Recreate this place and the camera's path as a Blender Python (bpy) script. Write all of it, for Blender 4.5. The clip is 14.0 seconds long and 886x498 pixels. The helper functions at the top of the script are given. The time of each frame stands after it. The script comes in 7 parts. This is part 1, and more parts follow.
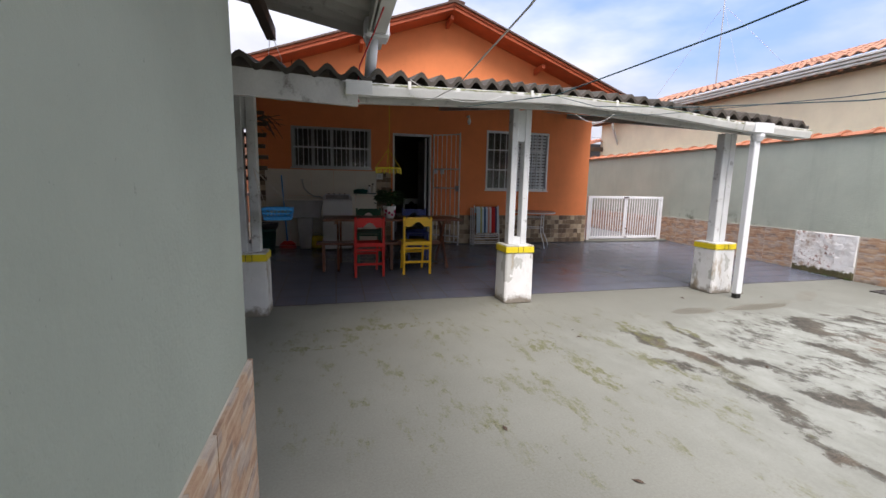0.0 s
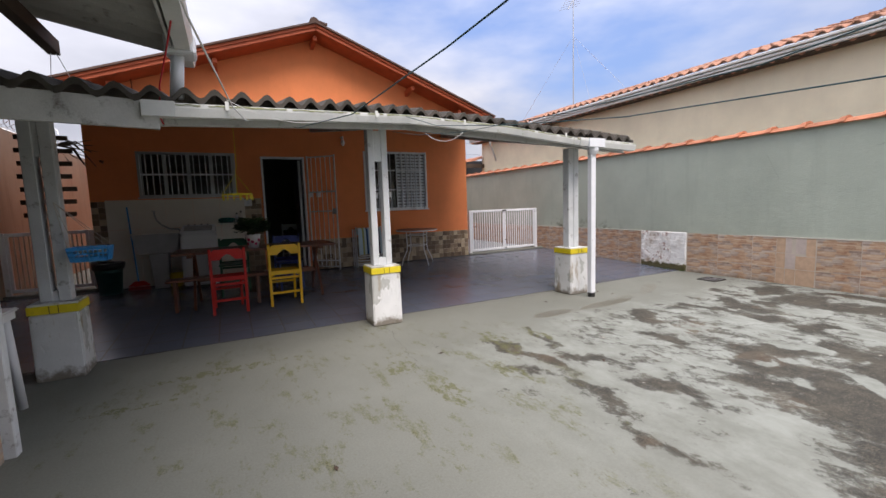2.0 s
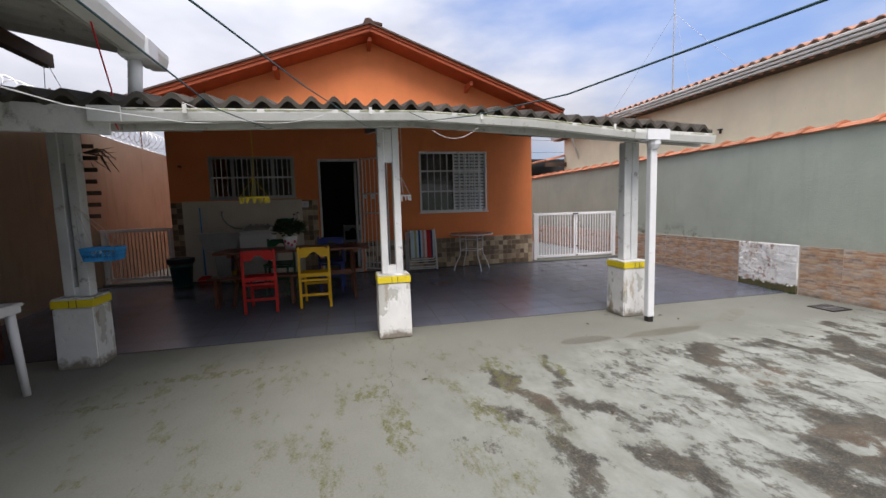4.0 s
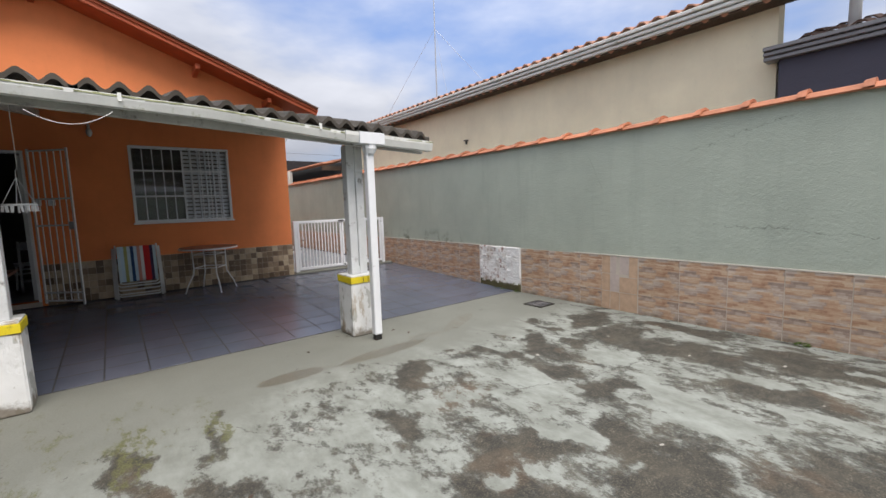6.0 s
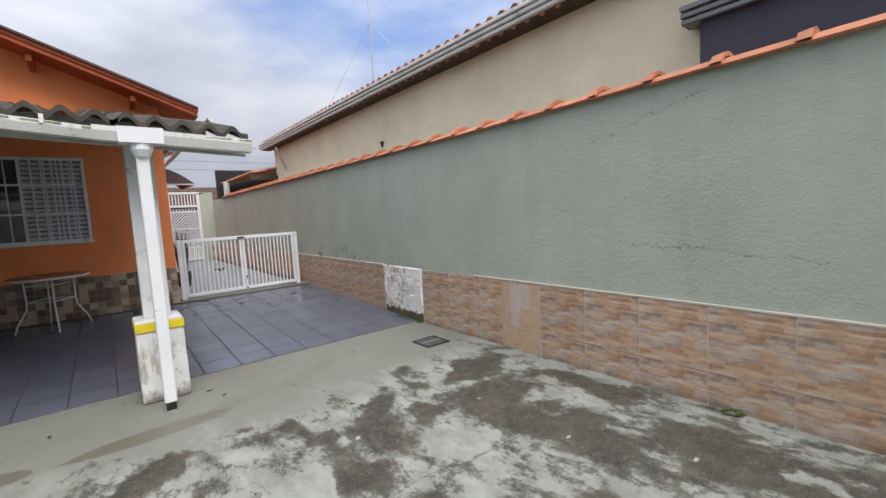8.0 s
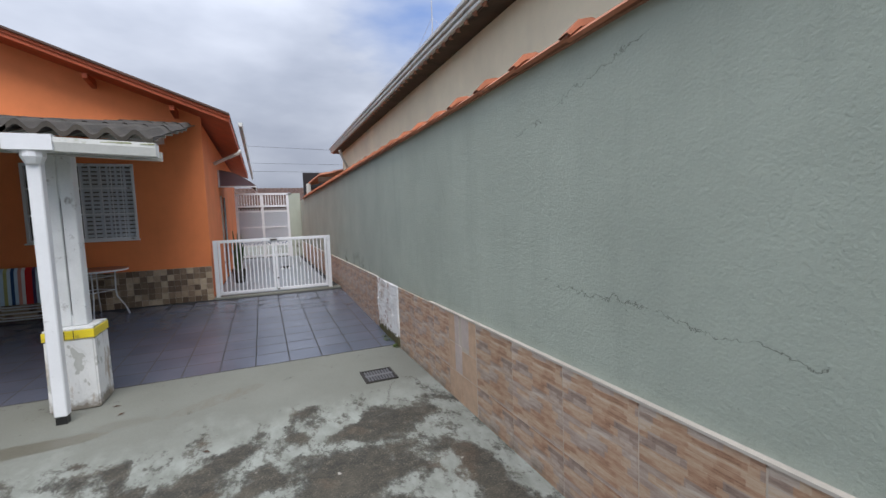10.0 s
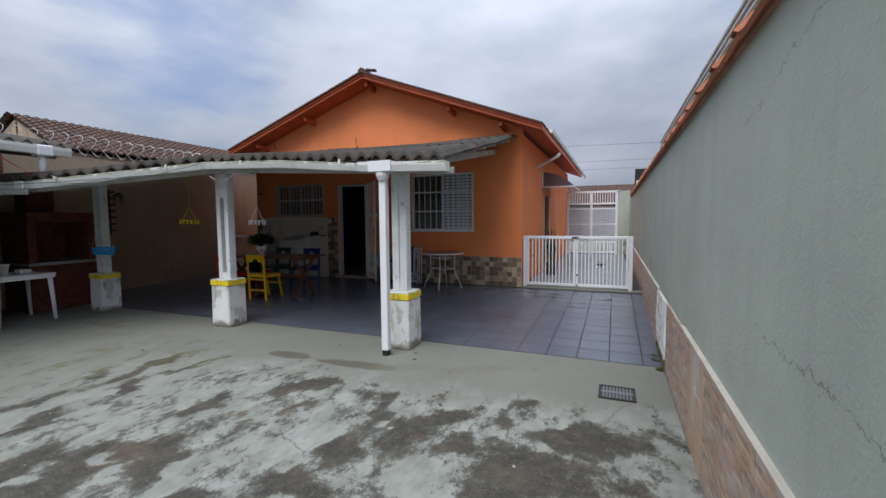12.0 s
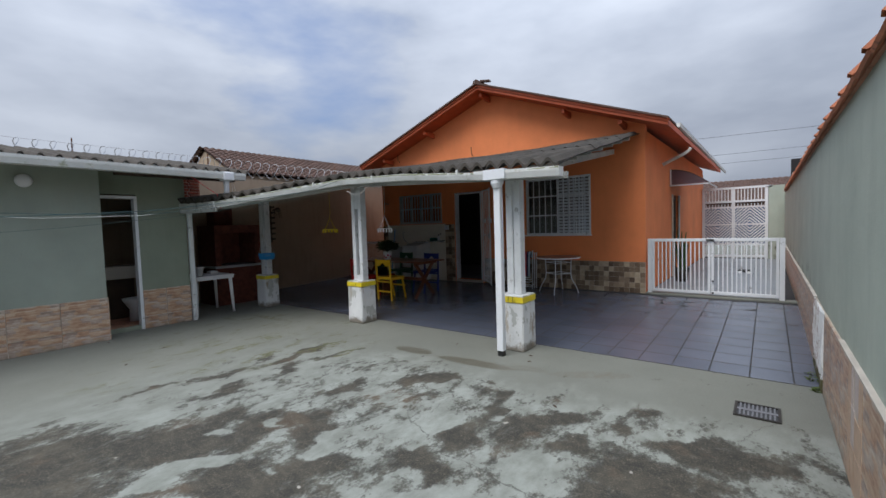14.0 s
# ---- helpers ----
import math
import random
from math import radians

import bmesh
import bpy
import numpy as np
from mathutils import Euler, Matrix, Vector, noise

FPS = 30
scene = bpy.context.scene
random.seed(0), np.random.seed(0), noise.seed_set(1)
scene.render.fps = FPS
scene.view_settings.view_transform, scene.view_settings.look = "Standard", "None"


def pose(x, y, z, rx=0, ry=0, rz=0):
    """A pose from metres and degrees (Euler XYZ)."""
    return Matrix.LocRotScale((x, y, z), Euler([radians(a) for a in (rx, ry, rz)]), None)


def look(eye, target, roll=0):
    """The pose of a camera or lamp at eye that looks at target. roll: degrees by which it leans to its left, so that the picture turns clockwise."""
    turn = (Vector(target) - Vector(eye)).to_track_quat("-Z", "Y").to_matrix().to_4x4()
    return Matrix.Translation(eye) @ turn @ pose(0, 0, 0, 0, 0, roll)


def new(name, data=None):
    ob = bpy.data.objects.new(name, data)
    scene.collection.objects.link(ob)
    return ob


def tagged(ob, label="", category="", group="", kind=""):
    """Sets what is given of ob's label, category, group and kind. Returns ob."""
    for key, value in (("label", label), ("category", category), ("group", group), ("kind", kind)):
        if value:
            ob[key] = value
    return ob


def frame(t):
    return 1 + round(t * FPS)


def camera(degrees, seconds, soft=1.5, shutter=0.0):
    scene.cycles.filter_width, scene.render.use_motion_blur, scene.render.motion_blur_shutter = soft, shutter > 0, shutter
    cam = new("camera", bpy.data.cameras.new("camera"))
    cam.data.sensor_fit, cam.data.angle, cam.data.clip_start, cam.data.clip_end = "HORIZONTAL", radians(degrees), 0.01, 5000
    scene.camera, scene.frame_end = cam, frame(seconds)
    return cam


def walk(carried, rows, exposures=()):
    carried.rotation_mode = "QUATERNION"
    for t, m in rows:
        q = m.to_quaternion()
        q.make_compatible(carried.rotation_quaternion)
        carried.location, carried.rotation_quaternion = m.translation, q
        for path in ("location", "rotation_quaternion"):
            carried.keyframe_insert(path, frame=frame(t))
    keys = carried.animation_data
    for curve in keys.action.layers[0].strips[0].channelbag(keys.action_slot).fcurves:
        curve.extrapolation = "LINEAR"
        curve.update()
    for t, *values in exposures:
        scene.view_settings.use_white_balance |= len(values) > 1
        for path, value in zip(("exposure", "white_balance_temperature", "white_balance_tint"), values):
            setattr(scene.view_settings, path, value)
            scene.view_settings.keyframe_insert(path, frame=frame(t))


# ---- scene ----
cam = camera(92.8, 14.0)
PATH = [
    (0, (0.036, -0.018, 1.368), (0.525, 1.898, 1.069), 1.1),
    (0.5, (0.062, -0.029, 1.366), (0.842, 1.793, 1.096), 0.3),
    (1, (0.101, -0.04, 1.37), (1.024, 1.716, 1.114), -0.1),
    (1.5, (0.228, -0.065, 1.368), (1.181, 1.677, 1.13), -1.5),
    (2, (0.545, -0.099, 1.376), (1.44, 1.676, 1.163), -2.0),
    (2.5, (0.792, -0.067, 1.36), (1.593, 1.755, 1.164), -1.8),
    (2.7, (0.926, -0.053, 1.352), (1.663, 1.797, 1.16), -2.1),
    (4.8, (1.991, 0.089, 1.419), (2.392, 2.037, 1.216), -1.0),
    (5, (2.098, 0.102, 1.414), (2.675, 2.006, 1.207), -1.3),
    (5.5, (2.513, 0.125, 1.414), (3.528, 1.835, 1.202), -1.4),
    (6, (2.882, 0.222, 1.431), (4.102, 1.793, 1.22), -1.9),
    (6.5, (3.295, 0.296, 1.453), (4.595, 1.803, 1.255), -2.5),
    (7, (3.776, 0.285, 1.466), (5.101, 1.771, 1.271), -2.9),
    (7.5, (4.256, 0.318, 1.44), (5.587, 1.799, 1.258), -3.2),
    (8, (4.741, 0.269, 1.448), (5.985, 1.824, 1.266), -3.2),
    (8.2, (4.922, 0.234, 1.471), (6.09, 1.848, 1.293), -3.5),
    (10.3, (6.747, 0.104, 1.493), (7.306, 2.019, 1.353), -1.2),
    (10.5, (6.87, 0.077, 1.5), (7.207, 2.044, 1.366), -0.9),
    (11, (7.128, 0.036, 1.516), (6.978, 2.025, 1.375), 0.0),
    (11.5, (7.303, 0.085, 1.521), (6.84, 2.025, 1.376), 0.4),
    (12, (7.412, 0.07, 1.536), (6.659, 1.918, 1.396), -0.5),
    (12.5, (7.475, 0.008, 1.549), (6.48, 1.738, 1.42), -0.9),
    (13, (7.503, -0.04, 1.543), (6.363, 1.599, 1.425), -1.4),
    (13.5, (7.503, -0.087, 1.548), (6.315, 1.517, 1.434), -1.6),
    (14, (7.515, -0.103, 1.545), (6.294, 1.477, 1.439), -1.8),
]
walk(cam, [(t, look(eye, target, roll)) for t, eye, target, roll in PATH], [(0.0, 1.36, 6350, 18), (0.5, 1.15, 6350, 18), (1.5, 1.05, 6350, 18), (5.0, 0.95, 6350, 15), (7.5, 0.93, 6300, 13), (9.0, 0.78, 6050, 13), (10.5, 0.66, 5900, 13), (14.0, 0.52, 5850, 11)])

# ---- light ----
SUN_EL, SUN_ROT = radians(58), radians(185)
world = bpy.data.worlds.new("sky")
scene.world = world
world.use_nodes = True
wn, wl = world.node_tree.nodes, world.node_tree.links
wn.clear()
w_out = wn.new("ShaderNodeOutputWorld")
w_bg = wn.new("ShaderNodeBackground")
w_sky = wn.new("ShaderNodeTexSky")
w_sky.sky_type, w_sky.sun_disc, w_sky.sun_elevation, w_sky.sun_rotation = "NISHITA", False, SUN_EL, SUN_ROT
w_tc = wn.new("ShaderNodeTexCoord")
w_map = wn.new("ShaderNodeMapping")
w_map.inputs["Scale"].default_value = (-1.0, 1.0, 2.6)
w_map.inputs["Location"].default_value = (0.35, 0.1, 0.0)
w_no = wn.new("ShaderNodeTexNoise")
w_no.inputs["Scale"].default_value, w_no.inputs["Detail"].default_value, w_no.inputs["Roughness"].default_value = 1.3, 7, 0.52
w_ramp = wn.new("ShaderNodeValToRGB")
w_ramp.color_ramp.elements[0].position, w_ramp.color_ramp.elements[1].position = 0.36, 0.56
w_ramp.color_ramp.elements[0].color = (0.22, 0.22, 0.22, 1)
w_no2 = wn.new("ShaderNodeTexNoise")
w_no2.inputs["Scale"].default_value, w_no2.inputs["Detail"].default_value = 2.6, 5
w_cl = wn.new("ShaderNodeValToRGB")
w_cl.color_ramp.elements[0].position, w_cl.color_ramp.elements[1].position = 0.3, 0.7
w_cl.color_ramp.elements[0].color = (3.9, 4.2, 4.75, 1)
w_cl.color_ramp.elements[1].color = (7.0, 7.2, 7.5, 1)
w_blue = wn.new("ShaderNodeMix")
w_blue.data_type, w_blue.blend_type = "RGBA", "MULTIPLY"
w_blue.inputs["Factor"].default_value = 1.0
w_blue.inputs[7].default_value = (0.95, 1.15, 1.45, 1)
w_mix = wn.new("ShaderNodeMix")
w_mix.data_type = "RGBA"
wl.new(w_tc.outputs["Generated"], w_map.inputs["Vector"])
wl.new(w_map.outputs["Vector"], w_no.inputs["Vector"])
wl.new(w_map.outputs["Vector"], w_no2.inputs["Vector"])
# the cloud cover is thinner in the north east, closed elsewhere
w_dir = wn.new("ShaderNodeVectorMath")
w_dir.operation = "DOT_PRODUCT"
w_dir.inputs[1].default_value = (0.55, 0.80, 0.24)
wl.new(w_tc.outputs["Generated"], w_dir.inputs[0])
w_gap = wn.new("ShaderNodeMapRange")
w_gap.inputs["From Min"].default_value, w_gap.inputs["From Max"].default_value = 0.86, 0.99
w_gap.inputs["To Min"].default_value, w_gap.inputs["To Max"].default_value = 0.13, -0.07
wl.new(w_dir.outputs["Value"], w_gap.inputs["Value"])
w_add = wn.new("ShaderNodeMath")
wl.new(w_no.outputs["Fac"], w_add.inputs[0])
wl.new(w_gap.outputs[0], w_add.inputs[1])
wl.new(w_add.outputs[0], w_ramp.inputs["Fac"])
wl.new(w_no2.outputs["Fac"], w_cl.inputs["Fac"])
wl.new(w_sky.outputs["Color"], w_blue.inputs[6])
wl.new(w_ramp.outputs["Color"], w_mix.inputs["Factor"])
wl.new(w_blue.outputs[2], w_mix.inputs[6])
wl.new(w_cl.outputs["Color"], w_mix.inputs[7])
w_sep = wn.new("ShaderNodeSeparateXYZ")
wl.new(w_tc.outputs["Generated"], w_sep.inputs[0])
w_up = wn.new("ShaderNodeMapRange")
w_up.inputs["From Min"].default_value, w_up.inputs["From Max"].default_value = 0.05, 1.0
w_up.inputs["To Min"].default_value, w_up.inputs["To Max"].default_value = 0.5, 1.6
wl.new(w_sep.outputs[2], w_up.inputs["Value"])
w_sc = wn.new("ShaderNodeVectorMath")
w_sc.operation = "SCALE"
wl.new(w_mix.outputs[2], w_sc.inputs[0])
wl.new(w_up.outputs[0], w_sc.inputs["Scale"])
wl.new(w_sc.outputs[0], w_bg.inputs["Color"])
w_bg.inputs["Strength"].default_value = 0.09
wl.new(w_bg.outputs["Background"], w_out.inputs["Surface"])

sun_data = bpy.data.lights.new("sun", "SUN")
sun_data.energy, sun_data.angle, sun_data.color = 1.95, radians(45), (1.0, 0.92, 0.81)
sun = new("sun", sun_data)
sun.matrix_world = look((0, 0, 10), (-math.sin(SUN_ROT) * 4, -math.cos(SUN_ROT) * 4, 10 - 4 * math.tan(SUN_EL)))


# ---- materials ----
def nodes_of(name):
    m = bpy.data.materials.new(name)
    m.use_nodes = True
    return m, m.node_tree.nodes, m.node_tree.links, m.node_tree.nodes["Principled BSDF"]


def noise_node(n, l, vec, scale, detail=4.0, rough=0.55):
    t = n.new("ShaderNodeTexNoise")
    t.inputs["Scale"].default_value, t.inputs["Detail"].default_value, t.inputs["Roughness"].default_value = scale, detail, rough
    l.new(vec, t.inputs["Vector"])
    return t.outputs["Fac"]


def ramp_node(n, l, fac, stops):
    r = n.new("ShaderNodeValToRGB")
    els = r.color_ramp.elements
    while len(els) < len(stops):
        els.new(0.5)
    for e, (p, c) in zip(els, stops):
        e.position = p
        e.color = (*c, 1) if isinstance(c, tuple) else (c, c, c, 1)
    l.new(fac, r.inputs["Fac"])
    return r.outputs["Color"]


def mix_node(n, l, fac, a, b, mode="MIX"):
    x = n.new("ShaderNodeMix")
    x.data_type, x.blend_type = "RGBA", mode
    if isinstance(fac, float):
        x.inputs["Factor"].default_value = fac
    else:
        l.new(fac, x.inputs["Factor"])
    for sock, v in ((x.inputs[6], a), (x.inputs[7], b)):
        if isinstance(v, tuple):
            sock.default_value = (*v, 1)
        else:
            l.new(v, sock)
    return x.outputs[2]


def math_node(n, l, op, a, b=0.0, clamp=False):
    x = n.new("ShaderNodeMath")
    x.operation, x.use_clamp = op, clamp
    for sock, v in ((x.inputs[0], a), (x.inputs[1], b)):
        if isinstance(v, (int, float)):
            sock.default_value = v
        else:
            l.new(v, sock)
    return x.outputs[0]


def bump_node(n, l, p, height, strength, dist=0.01):
    b = n.new("ShaderNodeBump")
    b.inputs["Strength"].default_value, b.inputs["Distance"].default_value = strength, dist
    l.new(height, b.inputs["Height"])
    l.new(b.outputs["Normal"], p.inputs["Normal"])


def world_pos(n):
    return n.new("ShaderNodeNewGeometry").outputs["Position"]


def obj_pos(n):
    return n.new("ShaderNodeTexCoord").outputs["Object"]


def stretched(n, l, vec, sx, sy, sz, rz=0.0):
    m = n.new("ShaderNodeMapping")
    m.inputs["Scale"].default_value = (sx, sy, sz)
    m.inputs["Rotation"].default_value = (0, 0, rz)
    l.new(vec, m.inputs["Vector"])
    return m.outputs["Vector"]


def plain(name, color, rough=0.6, metal=0.0, var=0.12, scale=4.0, fine=70.0, bump=0.12, dirt=0.0, dirt_color=(0.09, 0.07, 0.05), rnd=0.0):
    """A coat with broad and fine variation, optional grime and a variation from object to object."""
    m, n, l, p = nodes_of(name)
    pos = world_pos(n)
    a = noise_node(n, l, pos, scale, 5)
    b = noise_node(n, l, pos, fine, 3)
    dark = tuple(c * (1 - var * 1.6) for c in color)
    lite = tuple(min(1, c * (1 + var)) for c in color)
    col = ramp_node(n, l, a, [(0.3, dark), (0.7, lite)])
    col = mix_node(n, l, 0.25 if var > 0.03 else 0.1, col, ramp_node(n, l, b, [(0.25, dark), (0.75, lite)]))
    if dirt > 0:
        d = noise_node(n, l, pos, 7.0, 8, 0.7)
        dm = ramp_node(n, l, d, [(0.62 - dirt * 0.3, 0.0), (0.72, 0.9)])
        col = mix_node(n, l, dm, col, dirt_color)
    if rnd > 0:
        oi = n.new("ShaderNodeObjectInfo").outputs["Random"]
        col = mix_node(n, l, 1.0, col, ramp_node(n, l, oi, [(0.0, 1 - rnd), (1.0, 1.0)]), "MULTIPLY")
    l.new(col, p.inputs["Base Color"])
    p.inputs["Roughness"].default_value, p.inputs["Metallic"].default_value = rough, metal
    if bump:
        h = mix_node(n, l, 0.4, ramp_node(n, l, noise_node(n, l, pos, fine * 1.7, 3), [(0, 0.0), (1, 1.0)]), ramp_node(n, l, a, [(0, 0.0), (1, 1.0)]))
        bump_node(n, l, p, h, bump, 0.01)
    return m


def wall_paint(name, color, streak=0.25, low_z=0.0, moss=0.0, rough=0.85, bump=0.35, cracks=()):
    """Painted render with damp streaks, hairline relief and grime near a height."""
    m, n, l, p = nodes_of(name)
    pos = world_pos(n)
    a = noise_node(n, l, pos, 1.3, 6, 0.6)
    col = ramp_node(n, l, a, [(0.3, tuple(c * 0.88 for c in color)), (0.7, tuple(min(1, c * 1.06) for c in color))])
    st = noise_node(n, l, stretched(n, l, pos, 5, 5, 0.6), 1.5, 6, 0.6)
    col = mix_node(n, l, math_node(n, l, "MULTIPLY", ramp_node(n, l, st, [(0.52, 0.0), (0.75, 1.0)]), streak), col, tuple(c * 0.55 for c in color))
    sp = noise_node(n, l, pos, 38, 4, 0.7)
    col = mix_node(n, l, math_node(n, l, "MULTIPLY", ramp_node(n, l, sp, [(0.67, 0.0), (0.73, 1.0)]), 0.5), col, tuple(c * 0.5 for c in color))
    if moss > 0:
        z = n.new("ShaderNodeSeparateXYZ")
        l.new(pos, z.inputs[0])
        hz = math_node(n, l, "SUBTRACT", 1.0, math_node(n, l, "DIVIDE", math_node(n, l, "SUBTRACT", z.outputs[2], low_z), 0.28), True)
        mm = math_node(n, l, "MULTIPLY", hz, ramp_node(n, l, noise_node(n, l, pos, 4.5, 6, 0.7), [(0.5, 0.0), (0.64, 1.0)]))
        yz = math_node(n, l, "MULTIPLY", math_node(n, l, "SUBTRACT", z.outputs[1], 5.9), 1.5, True)
        mm = math_node(n, l, "MULTIPLY", mm, math_node(n, l, "MAXIMUM", yz, 0.12))
        col = mix_node(n, l, math_node(n, l, "MULTIPLY", mm, moss), col, (0.07, 0.075, 0.04))
    if cracks:
        z = n.new("ShaderNodeSeparateXYZ")
        l.new(pos, z.inputs[0])
        wb = math_node(n, l, "MULTIPLY", math_node(n, l, "SUBTRACT", noise_node(n, l, pos, 5.5, 8, 0.7), 0.5), 0.22)
        brk = noise_node(n, l, pos, 9.0, 5, 0.7)
        for y0, z0, y1, z1, wd in cracks:
            k = (z1 - z0) / (y1 - y0)
            line = math_node(n, l, "ADD", math_node(n, l, "MULTIPLY", math_node(n, l, "SUBTRACT", z.outputs[1], y0), k), z0)
            dist = math_node(n, l, "ABSOLUTE", math_node(n, l, "ADD", math_node(n, l, "SUBTRACT", z.outputs[2], line), wb))
            inside = math_node(n, l, "MULTIPLY", math_node(n, l, "GREATER_THAN", z.outputs[1], min(y0, y1)), math_node(n, l, "LESS_THAN", z.outputs[1], max(y0, y1)))
            cr = math_node(n, l, "SUBTRACT", 1.0, math_node(n, l, "DIVIDE", dist, wd), True)
            halo = math_node(n, l, "MULTIPLY", math_node(n, l, "SUBTRACT", 1.0, math_node(n, l, "DIVIDE", dist, 0.03), True), 0.22)
            cr = math_node(n, l, "MAXIMUM", cr, math_node(n, l, "MULTIPLY", halo, ramp_node(n, l, brk, [(0.5, 0.0), (0.7, 1.0)])))
            cr = math_node(n, l, "MULTIPLY", math_node(n, l, "MULTIPLY", cr, inside), ramp_node(n, l, brk, [(0.36, 0.15), (0.52, 0.9)]))
            col = mix_node(n, l, cr, col, (0.06, 0.062, 0.045))
    l.new(col, p.inputs["Base Color"])
    p.inputs["Roughness"].default_value = rough
    h = mix_node(n, l, 0.5, ramp_node(n, l, noise_node(n, l, pos, 70, 5, 0.65), [(0, 0.0), (1, 1.0)]), ramp_node(n, l, noise_node(n, l, pos, 16, 6, 0.65), [(0, 0.0), (1, 1.0)]))
    bump_node(n, l, p, h, bump, 0.016)
    return m


def stone_print():
    """Ceramic wall tile printed with thin ledger stones, the same print on each tile."""
    m, n, l, p = nodes_of("ledger_print")
    pos = obj_pos(n)
    sw = n.new("ShaderNodeSeparateXYZ")
    l.new(pos, sw.inputs[0])
    y, z = sw.outputs[1], sw.outputs[2]
    z = math_node(n, l, "ADD", z, math_node(n, l, "MULTIPLY", math_node(n, l, "SUBTRACT", noise_node(n, l, stretched(n, l, pos, 1, 6, 12), 1.0, 2), 0.5), 0.008))

    def stones(row_h, length, seed):
        r = math_node(n, l, "FLOOR", math_node(n, l, "ADD", math_node(n, l, "DIVIDE", z, row_h), 40 + seed))
        w1 = n.new("ShaderNodeTexWhiteNoise")
        w1.noise_dimensions = "1D"
        l.new(r, w1.inputs["W"])
        yy = math_node(n, l, "ADD", math_node(n, l, "DIVIDE", y, length), math_node(n, l, "MULTIPLY", w1.outputs["Value"], 5.0))
        c = math_node(n, l, "FLOOR", yy)
        cv = n.new("ShaderNodeCombineXYZ")
        l.new(r, cv.inputs[0])
        l.new(c, cv.inputs[1])
        w2 = n.new("ShaderNodeTexWhiteNoise")
        w2.noise_dimensions = "2D"
        l.new(cv.outputs[0], w2.inputs["Vector"])
        return w2.outputs["Value"]

    t = mix_node(n, l, 0.42, stones(0.026, 0.105, 0.37), stones(0.0175, 0.17, 0.81))
    hue = stones(0.0345, 0.13, 0.15)
    sn = noise_node(n, l, stretched(n, l, pos, 1, 11, 75), 1.0, 8, 0.75)
    sn2 = noise_node(n, l, stretched(n, l, pos, 1, 5, 16), 1.3, 5, 0.6)
    t = mix_node(n, l, 0.45, t, ramp_node(n, l, sn, [(0.3, 0.0), (0.7, 1.0)]))
    t = mix_node(n, l, 0.22, t, ramp_node(n, l, sn2, [(0.3, 0.0), (0.7, 1.0)]))
    warm = ramp_node(n, l, t, [(0.18, (0.22, 0.13, 0.085)), (0.34, (0.42, 0.24, 0.15)), (0.5, (0.53, 0.36, 0.24)), (0.66, (0.6, 0.46, 0.33)), (0.82, (0.66, 0.56, 0.46))])
    cool = ramp_node(n, l, t, [(0.18, (0.2, 0.15, 0.125)), (0.5, (0.42, 0.33, 0.28)), (0.82, (0.62, 0.55, 0.48))])
    col = mix_node(n, l, ramp_node(n, l, hue, [(0.55, 0.0), (0.75, 0.85)]), warm, cool)
    oi = n.new("ShaderNodeObjectInfo").outputs["Random"]
    col = mix_node(n, l, 1.0, col, ramp_node(n, l, oi, [(0.0, (0.9, 0.89, 0.87)), (1.0, (1.0, 1.0, 1.0))]), "MULTIPLY")
    wp = world_pos(n)
    zz = n.new("ShaderNodeSeparateXYZ")
    l.new(wp, zz.inputs[0])
    low = math_node(n, l, "SUBTRACT", 1.0, math_node(n, l, "DIVIDE", zz.outputs[2], 0.10), True)
    col = mix_node(n, l, math_node(n, l, "MULTIPLY", low, ramp_node(n, l, noise_node(n, l, wp, 6, 6, 0.7), [(0.42, 0.1), (0.65, 0.75)])), col, (0.1, 0.085, 0.05))
    l.new(col, p.inputs["Base Color"])
    p.inputs["Roughness"].default_value = 0.42
    bump_node(n, l, p, t, 0.12, 0.003)
    return m


